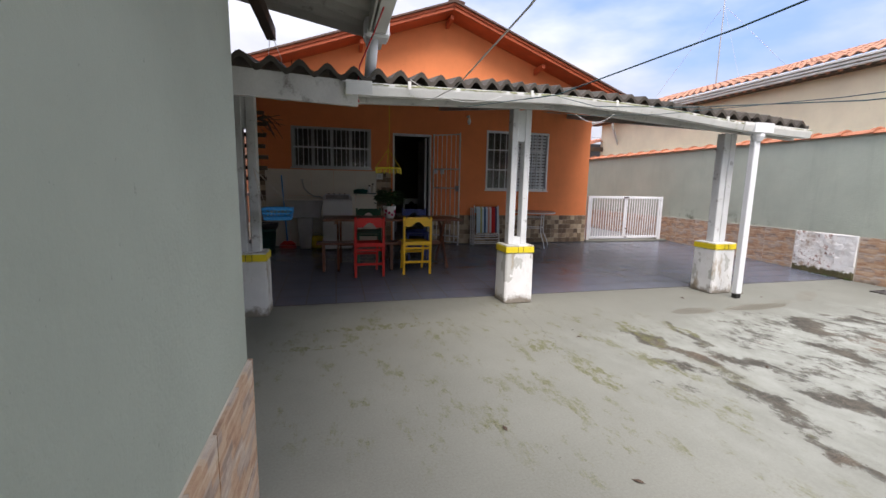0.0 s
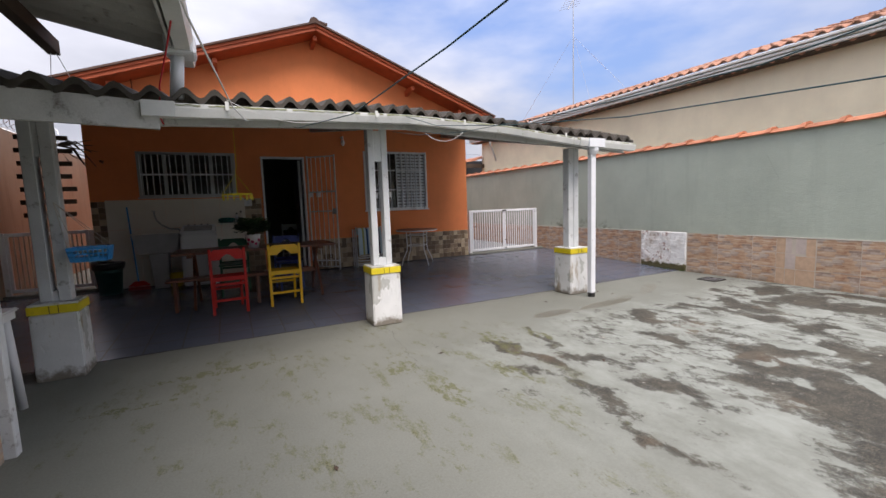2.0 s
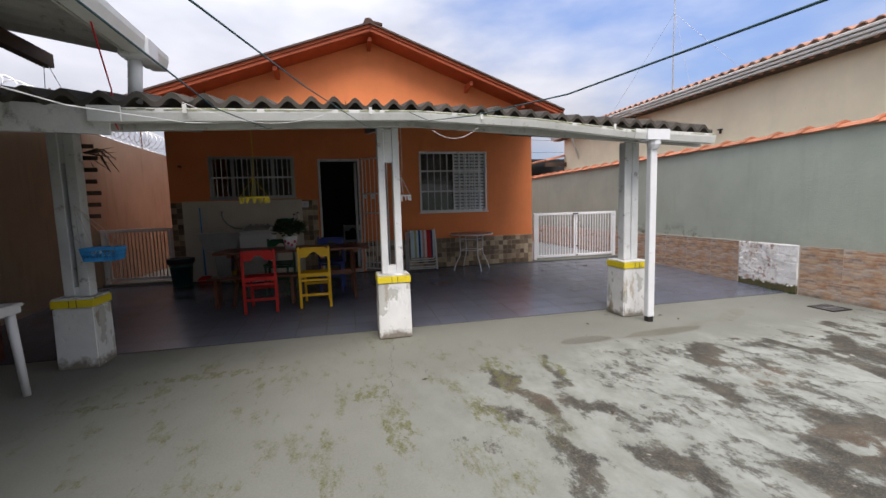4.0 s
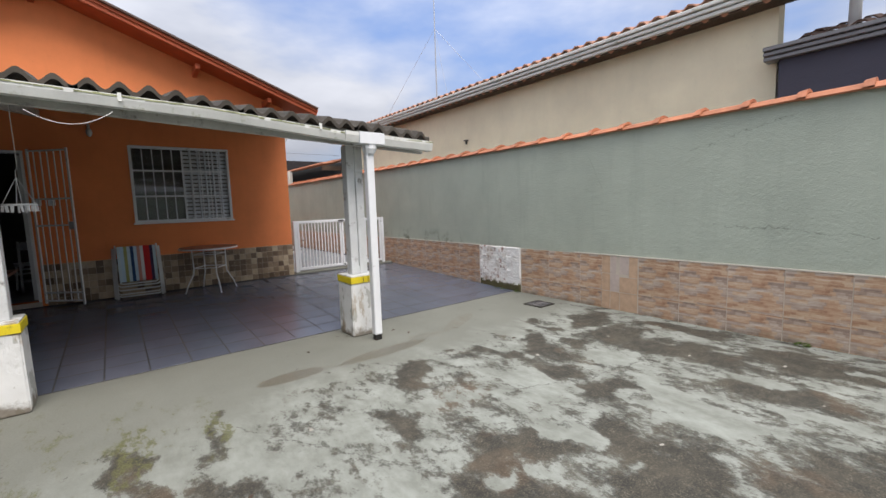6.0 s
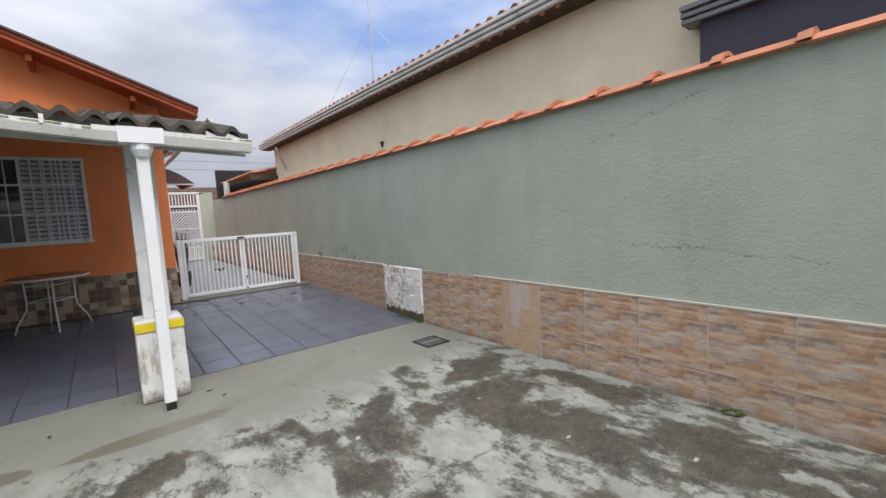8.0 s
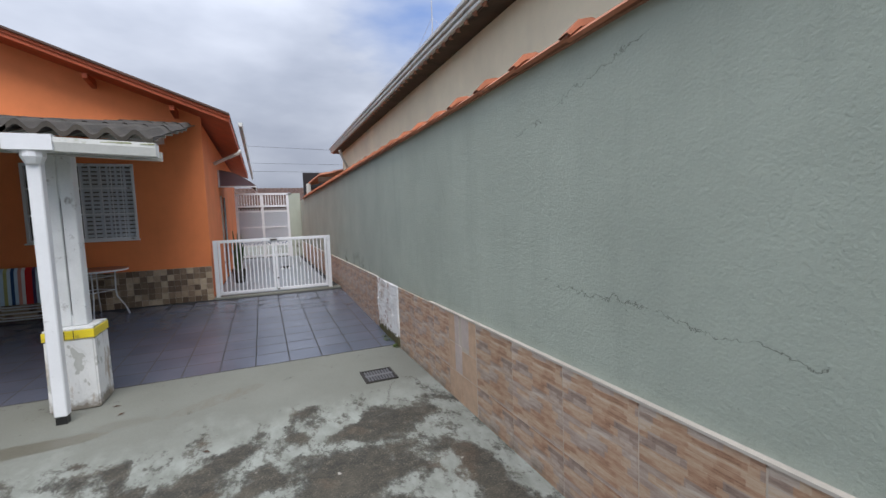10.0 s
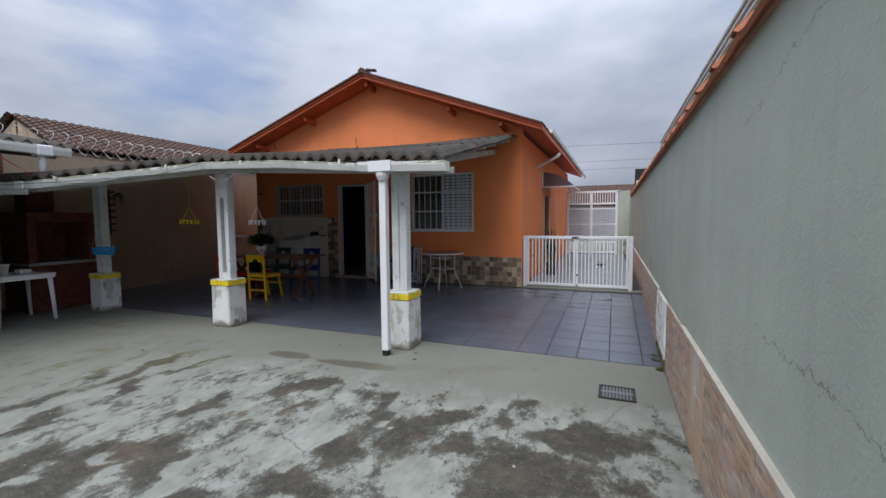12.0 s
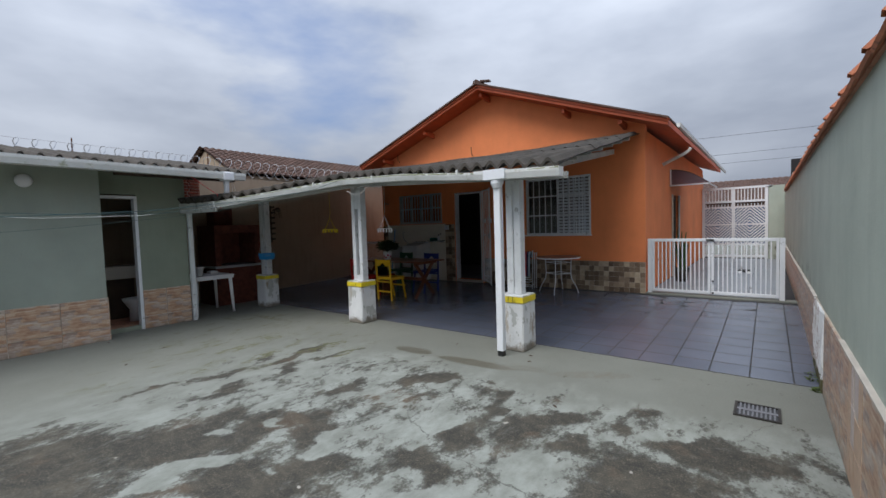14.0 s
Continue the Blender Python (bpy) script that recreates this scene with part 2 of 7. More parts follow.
# dark weathered patches and bare pale places of the concrete: x, y, half length, half width, turn
DARK_SPOTS = ((4.04, 1.12, 0.8, 0.5, 1.1), (4.98, 1.25, 0.75, 0.2, 0.85), (2.8, 2.05, 0.5, 0.14, 1.5), (4.79, 3.15, 0.32, 0.15, 1.0), (5.76, 2.85, 0.2, 0.15, 1.1),
              (6.21, 2.95, 0.26, 0.15, 1.0), (6.48, 2.7, 0.17, 0.18, 0.7), (6.74, 3.47, 0.12, 0.08, 0.4), (6.66, 3.05, 0.16, 0.14, 0.5), (7.23, 3.05, 0.42, 0.26, 0.2),
              (6.95, 2.5, 0.45, 0.3, 0.0), (5.66, 3.0, 0.42, 0.11, -1.4), (5.7, 2.34, 0.2, 0.18, -1.1), (6.07, 2.66, 0.3, 0.14, -1.3), (5.74, 1.86, 0.2, 0.15, -0.7),
              (6.5, 1.1, 0.5, 0.26, -1.2), (6.9, 2.0, 0.75, 0.32, -1.5), (7.3, 1.0, 0.7, 0.35, -1.4), (7.6, 2.2, 0.6, 0.16, -1.5), (4.32, 1.56, 0.4, 0.22, -1.0),
              (4.83, 1.75, 0.3, 0.18, -0.9), (5.14, 1.15, 0.35, 0.34, -1.3), (2.6, 1.4, 0.4, 0.09, -1.35), (3.26, 1.75, 0.4, 0.12, -1.5), (4.5, 1.9, 0.3, 0.28, -1.3),
              (2.85, 3.0, 0.6, 0.13, -1.45), (3.3, 3.2, 0.4, 0.09, 1.4), (3.24, 2.5, 0.24, 0.12, -0.9), (2.6, 2.6, 0.3, 0.13, -0.9), (3.6, 0.4, 0.9, 0.7, 0.0), (5.4, 0.4, 0.8, 0.5, 0.0), (4.2, 2.55, 0.12, 0.25, 0.2))
PALE_SPOTS = ((5.0, 1.69, 0.2, 0.12, -0.4), (4.62, 1.18, 0.2, 0.09, -1.5), (5.13, 0.82, 0.07, 0.06, -1.4), (4.36, 1.63, 0.09, 0.06, -1.0), (4.95, 1.28, 0.09, 0.08, -1.1),
              (4.16, 1.4, 0.14, 0.13, 0.8), (4.5, 0.98, 0.4, 0.09, 1.3), (7.38, 0.71, 0.14, 0.12, -1.5), (6.64, 1.14, 0.2, 0.11, -1.4), (5.4, 2.3, 0.35, 0.2, 0.9), (6.3, 2.25, 0.22, 0.16, 0.3), (5.9, 1.4, 0.5, 0.16, 1.3))


def ground_mat():
    """Old concrete: pale worn paint, dark weathered patches that run along the yard, moss, damp marks and cracks."""
    m, n, l, p = nodes_of("yard_concrete")
    pos = world_pos(n)
    s = n.new("ShaderNodeSeparateXYZ")
    l.new(pos, s.inputs[0])
    X, Y = s.outputs[0], s.outputs[1]

    def mul(a, b_):
        return math_node(n, l, "MULTIPLY", a, b_)

    def add(a, b_):
        return math_node(n, l, "ADD", a, b_)

    def soft(cx, cy, rx, ry, rot=0.0):
        c, sn = math.cos(rot), math.sin(rot)
        ax, ay = math_node(n, l, "SUBTRACT", X, cx), math_node(n, l, "SUBTRACT", Y, cy)
        u = add(mul(ax, c / rx), mul(ay, sn / rx))
        v = add(mul(ax, -sn / ry), mul(ay, c / ry))
        return math_node(n, l, "SUBTRACT", 1.0, add(mul(u, u), mul(v, v)), True)

    def union(spots):
        total = None
        for q in spots:
            d = soft(*q)
            total = d if total is None else math_node(n, l, "MAXIMUM", total, d)
        return total

    fine = noise_node(n, l, pos, 75, 4, 0.7)
    mid = noise_node(n, l, pos, 12, 8, 0.75)
    rag = noise_node(n, l, stretched(n, l, pos, 1.5, 0.8, 1, radians(22)), 9, 12, 0.8)
    base = ramp_node(n, l, noise_node(n, l, pos, 1.1, 7, 0.6), [(0.3, (0.132, 0.138, 0.115)), (0.7, (0.176, 0.184, 0.157))])
    base = mix_node(n, l, 0.25, base, ramp_node(n, l, fine, [(0.3, (0.15, 0.148, 0.12)), (0.7, (0.30, 0.305, 0.27))]))
    far = mul(math_node(n, l, "SUBTRACT", X, 1.6), 0.42)
    far = math_node(n, l, "MINIMUM", math_node(n, l, "MAXIMUM", far, 0.0), 1.0)
    edge = add(Y, mul(math_node(n, l, "SUBTRACT", noise_node(n, l, pos, 1.6, 6, 0.6), 0.5), 1.3))
    near = mul(math_node(n, l, "SUBTRACT", 3.75, edge), 1.8)
    near = math_node(n, l, "MINIMUM", math_node(n, l, "MAXIMUM", near, 0.0), 1.0)
    zone = mul(far, near)
    light = mix_node(n, l, ramp_node(n, l, noise_node(n, l, stretched(n, l, pos, 2.0, 1.1, 1, radians(10)), 2.6, 9, 0.72), [(0.38, 0.0), (0.62, 1.0)]), (0.185, 0.196, 0.168), (0.292, 0.31, 0.277))
    pale = mix_node(n, l, zone, base, light)
    pale = mix_node(n, l, mul(ramp_node(n, l, rag, [(0.55, 0.0), (0.68, 1.0)]), 0.35), pale, (0.185, 0.18, 0.145))
    # weathered patches: a ragged field, known dark patches and bare pale places
    wear = n.new("ShaderNodeAttribute")
    wear.attribute_name = "wear"
    big = noise_node(n, l, stretched(n, l, pos, 1.3, 1.0, 1, radians(20)), 1.5, 4, 0.5)
    st = noise_node(n, l, stretched(n, l, pos, 2.2, 1.3, 1, radians(24)), 2.0, 12, 0.74)
    rg2 = noise_node(n, l, stretched(n, l, pos, 1.3, 0.9, 1, radians(20)), 7.0, 12, 0.82)
    worn = add(add(mul(st, 0.62), mul(big, 0.16)), mul(rg2, 0.6))
    worn = add(worn, wear.outputs["Fac"])
    worn = add(worn, mul(math_node(n, l, "SUBTRACT", zone, 1.0), 0.10))
    worn = add(worn, mul(math_node(n, l, "SUBTRACT", 1.0, mul(X, 0.2), True), -0.05))
    wm = ramp_node(n, l, worn, [(0.685, 0.0), (0.705, 0.45), (0.735, 0.8), (0.79, 1.0)])
    grit = mix_node(n, l, 0.5, noise_node(n, l, pos, 13, 8, 0.85), noise_node(n, l, pos, 85, 3, 0.8))
    dark = ramp_node(n, l, grit, [(0.40, (0.010, 0.009, 0.007)), (0.48, (0.026, 0.023, 0.017)), (0.55, (0.06, 0.052, 0.036)), (0.62, (0.15, 0.135, 0.1)), (0.7, (0.28, 0.26, 0.2))])
    dark = mix_node(n, l, ramp_node(n, l, noise_node(n, l, pos, 3.1, 6, 0.6), [(0.47, 0.0), (0.68, 0.4)]), dark, (0.115, 0.098, 0.068))
    col = mix_node(n, l, mul(wm, 0.95), pale, dark)
    rt = math_node(n, l, "MAXIMUM", ramp_node(n, l, noise_node(n, l, pos, 1.9, 5), [(0.58, 0.0), (0.68, 0.5)]), mul(soft(4.78, 2.58, 0.4, 0.2), 1.2))
    col = mix_node(n, l, mul(mul(rt, wm), 0.4), col, (0.19, 0.115, 0.062))
    # moss, mostly towards the house
    ms = noise_node(n, l, stretched(n, l, pos, 1.9, 0.8, 1, radians(10)), 2.3, 10, 0.76)
    mz = union(((1.85, 2.8, 1.3, 2.2), (0.6, 3.2, 1.6, 1.6), (2.6, 3.4, 1.0, 0.9)))
    mm = mul(ramp_node(n, l, ms, [(0.53, 0.0), (0.6, 0.9)]), ramp_node(n, l, mz, [(0.1, 0.0), (0.5, 1.0)]))
    mm = mul(mm, ramp_node(n, l, rag, [(0.4, 0.0), (0.58, 1.0)]))
    moss_c = mix_node(n, l, ramp_node(n, l, fine, [(0.35, 0.0), (0.65, 1.0)]), (0.05, 0.05, 0.018), (0.15, 0.15, 0.06))
    col = mix_node(n, l, mm, col, moss_c)
    grn = union(((0.4, 3.93, 0.75, 0.1), (2.84, 3.25, 0.16, 0.45, -0.1), (3.3, 3.3, 0.1, 0.35, 0.1), (2.5, 2.65, 0.12, 0.3, 0.1), (1.77, 3.17, 0.2, 0.2), (1.89, 2.54, 0.12, 0.35), (-0.2, 3.5, 0.4, 0.06)))
    gm = ramp_node(n, l, add(mul(ramp_node(n, l, grn, [(0.0, 0.0), (0.6, 1.0)]), 0.10), mul(rag, 0.9)), [(0.525, 0.0), (0.585, 0.85)])
    col = mix_node(n, l, mul(gm, ramp_node(n, l, grn, [(0.0, 0.0), (0.25, 1.0)])), col, moss_c)
    # bare pale knobs
    kn = ramp_node(n, l, noise_node(n, l, pos, 6.5, 2, 0.5), [(0.73, 0.0), (0.75, 1.0)])
    col = mix_node(n, l, mul(mul(kn, wm), 0.8), col, (0.42, 0.4, 0.35))
    # damp marks
    wn_ = mul(math_node(n, l, "SUBTRACT", noise_node(n, l, pos, 9, 5, 0.6), 0.5), 0.9)

    def puddle(*q):
        return ramp_node(n, l, add(soft(*q), wn_), [(0.3, 0.0), (0.36, 1.0)])

    wet = math_node(n, l, "MAXIMUM", puddle(3.98, 3.80, 0.35, 0.13), puddle(4.9, 3.80, 0.62, 0.12, 0.06))
    wet = math_node(n, l, "MAXIMUM", wet, mul(puddle(5.5, 3.95, 0.26, 0.1), 0.4))
    wet = mul(wet, ramp_node(n, l, union(((3.98, 3.80, 0.6, 0.3), (4.93, 3.81, 0.95, 0.3))), [(0.0, 0.0), (0.2, 1.0)]))
    col = mix_node(n, l, mul(wet, 0.85), col, mix_node(n, l, mid, (0.105, 0.1, 0.075), (0.155, 0.148, 0.115)))
    # brown drip towards the wall, near the drain
    br = puddle(6.1, 4.1, 0.5, 0.12, 0.5)
    col = mix_node(n, l, mul(mul(br, ramp_node(n, l, rag, [(0.4, 0.0), (0.6, 1.0)])), 0.4), col, (0.13, 0.1, 0.065))
    # cracks: the long ones where they run, short hairlines between
    wx = n.new("ShaderNodeTexNoise")
    wx.inputs["Scale"].default_value, wx.inputs["Detail"].default_value, wx.inputs["Roughness"].default_value = 4.0, 9, 0.7
    l.new(pos, wx.inputs["Vector"])
    sc = n.new("ShaderNodeVectorMath")
    sc.operation = "MULTIPLY_ADD"
    sc.inputs[1].default_value = (0.26, 0.26, 0.0)
    l.new(wx.outputs["Color"], sc.inputs[0])
    l.new(pos, sc.inputs[2])
    warped = sc.outputs[0]
    ck = None
    for (ax, ay, bx, by, wd) in ((6.75, 2.0, 5.75, 2.08, 0.007), (5.75, 2.08, 5.2, 1.2, 0.006), (5.75, 2.75, 5.75, 2.08, 0.006), (5.75, 2.08, 5.15, 2.4, 0.006), (5.15, 2.4, 4.6, 3.2, 0.005), (5.3, 2.3, 5.25, 2.75, 0.005), (5.2, 1.2, 4.9, 0.2, 0.006), (7.6, 3.9, 6.75, 2.0, 0.004), (2.05, 4.5, 1.9, 3.0, 0.004), (3.4, 3.2, 4.1, 2.0, 0.005)):
        ln2 = (bx - ax) ** 2 + (by - ay) ** 2
        sub = n.new("ShaderNodeVectorMath")
        sub.operation = "SUBTRACT"
        sub.inputs[1].default_value = (ax + 0.13, ay + 0.13, 0)
        l.new(warped, sub.inputs[0])
        dt = n.new("ShaderNodeVectorMath")
        dt.operation = "DOT_PRODUCT"
        dt.inputs[1].default_value = ((bx - ax) / ln2, (by - ay) / ln2, 0)
        l.new(sub.outputs[0], dt.inputs[0])
        tt = math_node(n, l, "ADD", dt.outputs["Value"], 0.0, True)
        along = n.new("ShaderNodeVectorMath")
        along.operation = "SCALE"
        along.inputs[0].default_value = (bx - ax, by - ay, 0)
        l.new(tt, along.inputs["Scale"])
        df = n.new("ShaderNodeVectorMath")
        df.operation = "DISTANCE"
        l.new(sub.outputs[0], df.inputs[0])
        l.new(along.outputs[0], df.inputs[1])
        line = math_node(n, l, "SUBTRACT", 1.0, math_node(n, l, "DIVIDE", df.outputs["Value"], wd), True)
        ck = line if ck is None else math_node(n, l, "MAXIMUM", ck, line)
    col = mix_node(n, l, mul(ck, ramp_node(n, l, noise_node(n, l, pos, 5, 3), [(0.35, 0.25), (0.5, 0.9)])), col, (0.045, 0.042, 0.032))
    l.new(col, p.inputs["Base Color"])
    l.new(ramp_node(n, l, wet, [(0.0, 0.82), (1.0, 0.4)]), p.inputs["Roughness"])
    h = mix_node(n, l, 0.5, ramp_node(n, l, noise_node(n, l, pos, 48, 5, 0.75), [(0, 0.0), (1, 1.0)]), ramp_node(n, l, math_node(n, l, "MAXIMUM", mul(wm, 0.7), ck), [(0, 1.0), (1, 0.0)]))
    bump_node(n, l, p, h, 0.5, 0.008)
    return m


def glass_mat(name, tint=(0.9, 0.95, 0.95)):
    m, n, l, p = nodes_of(name)
    p.inputs["Base Color"].default_value = (*tint, 1)
    p.inputs["Roughness"].default_value = 0.03
    p.inputs["Transmission Weight"].default_value = 1.0
    p.inputs["IOR"].default_value = 1.45
    return m


M = {}
M["green"] = wall_paint("green_wall_paint", (0.42, 0.465, 0.39), 0.2, 0.70, 0.9, 0.85, 0.5, [(0.75, 1.04, 2.0, 1.13, 0.004), (1.3, 2.17, 2.25, 1.92, 0.003), (3.3, 1.55, 3.5, 2.0, 0.003)])
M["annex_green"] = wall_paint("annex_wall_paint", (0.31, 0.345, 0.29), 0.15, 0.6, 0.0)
M["orange"] = wall_paint("orange_wall_paint", (0.84, 0.262, 0.09), 0.12, 0.6, 0.0, 0.8, 0.2)
M["beige"] = wall_paint("beige_wall_paint", (0.85, 0.78, 0.58), 0.06, 0.0, 0.0, 0.85, 0.1)
M["tan"] = wall_paint("tan_wall_paint", (0.4, 0.31, 0.22), 0.45, 0.0, 0.0)
M["purple"] = wall_paint("slate_wall_paint", (0.06, 0.06, 0.085), 0.05, 0.0, 0.0)
M["wall_white"] = wall_paint("white_wall_paint", (0.62, 0.62, 0.58), 0.25, 0.0, 0.0)
M["splash"] = plain("cream_glazed_tile", (0.76, 0.71, 0.62), 0.3, var=0.04, bump=0.03)
M["trim"] = plain("orange_trim_paint", (0.5, 0.1, 0.03), 0.6, var=0.15, bump=0.1)
M["white"] = plain("white_gloss_paint", (0.74, 0.76, 0.78), 0.4, var=0.05, dirt=0.04, bump=0.06)
M["post_white"] = plain("old_white_post_paint", (0.68, 0.7, 0.7), 0.6, var=0.1, dirt=0.1, bump=0.25)


def pedestal_mat():
    """White render that has peeled and stained in blotches, brown at the foot."""
    m, n, l, p = nodes_of("peeling_white_render")
    pos = world_pos(n)
    col = ramp_node(n, l, noise_node(n, l, pos, 3, 5), [(0.3, (0.62, 0.63, 0.62)), (0.7, (0.76, 0.77, 0.76))])
    a = noise_node(n, l, stretched(n, l, pos, 1, 1, 0.6), 5.2, 5, 0.55)
    col = mix_node(n, l, ramp_node(n, l, a, [(0.57, 0.0), (0.585, 0.7), (0.66, 0.55)]), col, (0.33, 0.34, 0.3))
    b = noise_node(n, l, stretched(n, l, pos, 1.6, 1.6, 0.45), 4.1, 7, 0.65)
    col = mix_node(n, l, ramp_node(n, l, b, [(0.58, 0.0), (0.62, 0.5), (0.7, 0.85)]), col, (0.3, 0.22, 0.12))
    z = n.new("ShaderNodeSeparateXYZ")
    l.new(pos, z.inputs[0])
    foot = math_node(n, l, "SUBTRACT", 1.0, math_node(n, l, "DIVIDE", math_node(n, l, "ADD", z.outputs[2], math_node(n, l, "MULTIPLY", noise_node(n, l, pos, 8, 6, 0.7), 0.3)), 0.27), True)
    col = mix_node(n, l, ramp_node(n, l, foot, [(0.05, 0.0), (0.3, 0.85)]), col, (0.14, 0.11, 0.07))
    sp = noise_node(n, l, pos, 30, 6, 0.75)
    col = mix_node(n, l, ramp_node(n, l, sp, [(0.62, 0.0), (0.7, 0.6)]), col, (0.2, 0.17, 0.12))
    l.new(col, p.inputs["Base Color"])
    p.inputs["Roughness"].default_value = 0.8
    bump_node(n, l, p, mix_node(n, l, 0.5, ramp_node(n, l, a, [(0.5, 1.0), (0.55, 0.0)]), ramp_node(n, l, sp, [(0, 0.0), (1, 1.0)])), 0.6, 0.01)
    return m


M["pedestal"] = pedestal_mat()
# the outbuilding's green again, darker: shade under the eave put into the colour
M["annex_shaded"] = wall_paint("annex_paint_in_eave_shade", (0.25, 0.285, 0.22), 0.15, 0.6, 0.0)
# darker copy of the red brick; its colour carries the shade under the patio roof
M["shaded_brick"] = plain("brick_in_roof_shade", (0.16, 0.05, 0.035), 0.9, var=0.3, scale=10, bump=0.4)
M["yellow_band"] = plain("yellow_glazed_band", (0.75, 0.6, 0.02), 0.45, var=0.1, dirt=0.06)
M["fibre"] = plain("weathered_fibre_cement", (0.064, 0.055, 0.044), 0.9, var=0.35, scale=2.5, dirt=0.34, dirt_color=(0.04, 0.04, 0.03), bump=0.5)
M["fibre_under"] = plain("pale_fibre_cement", (0.46, 0.45, 0.42), 0.9, var=0.15, scale=2.5, dirt=0.08, bump=0.3)
M["gutter"] = plain("white_gutter_with_algae", (0.68, 0.69, 0.66), 0.4, var=0.1, dirt=0.18, dirt_color=(0.28, 0.3, 0.16), bump=0.1)
M["beam"] = plain("grey_white_beam_paint", (0.5, 0.5, 0.47), 0.7, var=0.15, dirt=0.15, bump=0.3)
M["alu"] = plain("grey_aluminium", (0.5, 0.51, 0.52), 0.4, 0.6, var=0.06, bump=0.03)
M["shutter"] = plain("pale_shutter_paint", (0.62, 0.66, 0.7), 0.4, var=0.05, bump=0.03)
M["dark"] = plain("dark_interior", (0.02, 0.02, 0.022), 0.9, var=0.1, bump=0)
M["clay"] = plain("orange_clay_tile", (0.56, 0.22, 0.115), 0.7, var=0.15, scale=8, dirt=0.03, bump=0.2, rnd=0.25)
M["clay_old"] = plain("old_clay_tile", (0.44, 0.22, 0.14), 0.85, var=0.3, scale=3, dirt=0.25, dirt_color=(0.1, 0.07, 0.05), bump=0.3, rnd=0.3)
M["brown_roof"] = plain("brown_weathered_tile", (0.105, 0.06, 0.045), 0.85, var=0.3, scale=3, dirt=0.25, dirt_color=(0.06, 0.05, 0.04), bump=0.3)
M["floor_tile"] = plain("blue_grey_floor_tile", (0.112, 0.126, 0.165), 0.26, var=0.1, scale=2, bump=0.04, rnd=0.12)
M["path_tile"] = plain("pale_grey_path_tile", (0.25, 0.28, 0.31), 0.4, var=0.08, scale=2, bump=0.04, rnd=0.1)
M["grout"] = plain("grey_grout", (0.035, 0.035, 0.038), 0.9, var=0.2, bump=0.1)
M["wall_grout"] = plain("buff_grout", (0.6, 0.53, 0.44), 0.9, var=0.12, bump=0.1)
M["cap"] = plain("pale_tile_trim", (0.56, 0.51, 0.44), 0.7, var=0.15, bump=0.1)
M["block"] = plain("tan_block_tile", (0.62, 0.43, 0.29), 0.45, var=0.14, scale=9, bump=0.05, rnd=0.15)
M["block_pink"] = plain("pinkish_grey_block_tile", (0.55, 0.46, 0.41), 0.45, var=0.12, scale=9, bump=0.05)
M["inner"] = plain("grey_inner_wall", (0.16, 0.15, 0.14), 0.9, var=0.05, bump=0.05)
M["wood"] = plain("dark_varnished_wood", (0.17, 0.06, 0.03), 0.35, var=0.3, scale=6, bump=0.1)
M["old_wood"] = plain("weathered_dark_wood", (0.07, 0.045, 0.03), 0.8, var=0.3, bump=0.3)
M["red"] = plain("red_painted_wood", (0.55, 0.015, 0.01), 0.6, var=0.1, bump=0.08)
M["yellow"] = plain("yellow_painted_wood", (0.85, 0.5, 0.01), 0.4, var=0.08, bump=0.08)
M["blue"] = plain("blue_painted_wood", (0.015, 0.035, 0.22), 0.4, var=0.1, bump=0.08)
M["dgreen"] = plain("green_painted_wood", (0.01, 0.1, 0.05), 0.4, var=0.1, bump=0.08)
M["plastic_white"] = plain("white_plastic", (0.75, 0.76, 0.77), 0.35, var=0.03, bump=0)
M["plastic_blue"] = plain("light_blue_plastic", (0.05, 0.32, 0.7), 0.35, var=0.05, bump=0)
M["plastic_dgreen"] = plain("dark_green_plastic", (0.008, 0.075, 0.065), 0.45, var=0.1, bump=0)
M["plastic_black"] = plain("black_plastic", (0.015, 0.015, 0.015), 0.4, var=0.1, bump=0)
M["plastic_yellow"] = plain("yellow_plastic", (0.75, 0.6, 0.03), 0.4, var=0.05, bump=0)
M["concrete_sink"] = plain("grey_sink_concrete", (0.4, 0.4, 0.4), 0.6, var=0.15, bump=0.1)
M["metal"] = plain("galvanised_steel", (0.45, 0.46, 0.47), 0.4, 0.8, var=0.1, bump=0.05)
M["rust"] = plain("rusty_steel", (0.14, 0.06, 0.03), 0.8, 0.2, var=0.3, bump=0.2)
M["iron"] = plain("dark_cast_iron", (0.06, 0.055, 0.05), 0.7, 0.5, var=0.3, bump=0.2)
M["leaf"] = plain("dark_green_leaf", (0.03, 0.07, 0.02), 0.5, var=0.3, bump=0.1, rnd=0.2)
M["moss"] = plain("moss", (0.09, 0.13, 0.03), 0.95, var=0.3, bump=0.4)
M["rope_white"] = plain("white_clothes_line", (0.7, 0.7, 0.68), 0.6, var=0.05, bump=0)
M["rope_dark"] = plain("dark_teal_line", (0.02, 0.07, 0.08), 0.6, var=0.05, bump=0)
M["rope_red"] = plain("red_cord", (0.55, 0.02, 0.03), 0.6, var=0.05, bump=0)
M["brick"] = plain("red_brick", (0.32, 0.09, 0.05), 0.85, var=0.25, scale=12, bump=0.4, rnd=0.35)
M["glass"] = glass_mat("window_glass")
M["awning"] = plain("dark_plum_panel", (0.14, 0.09, 0.1), 0.3, var=0.1, bump=0.02)
M["blue_sheet"] = plain("dark_blue_sheet", (0.05, 0.11, 0.24), 0.5, var=0.15, bump=0.03)
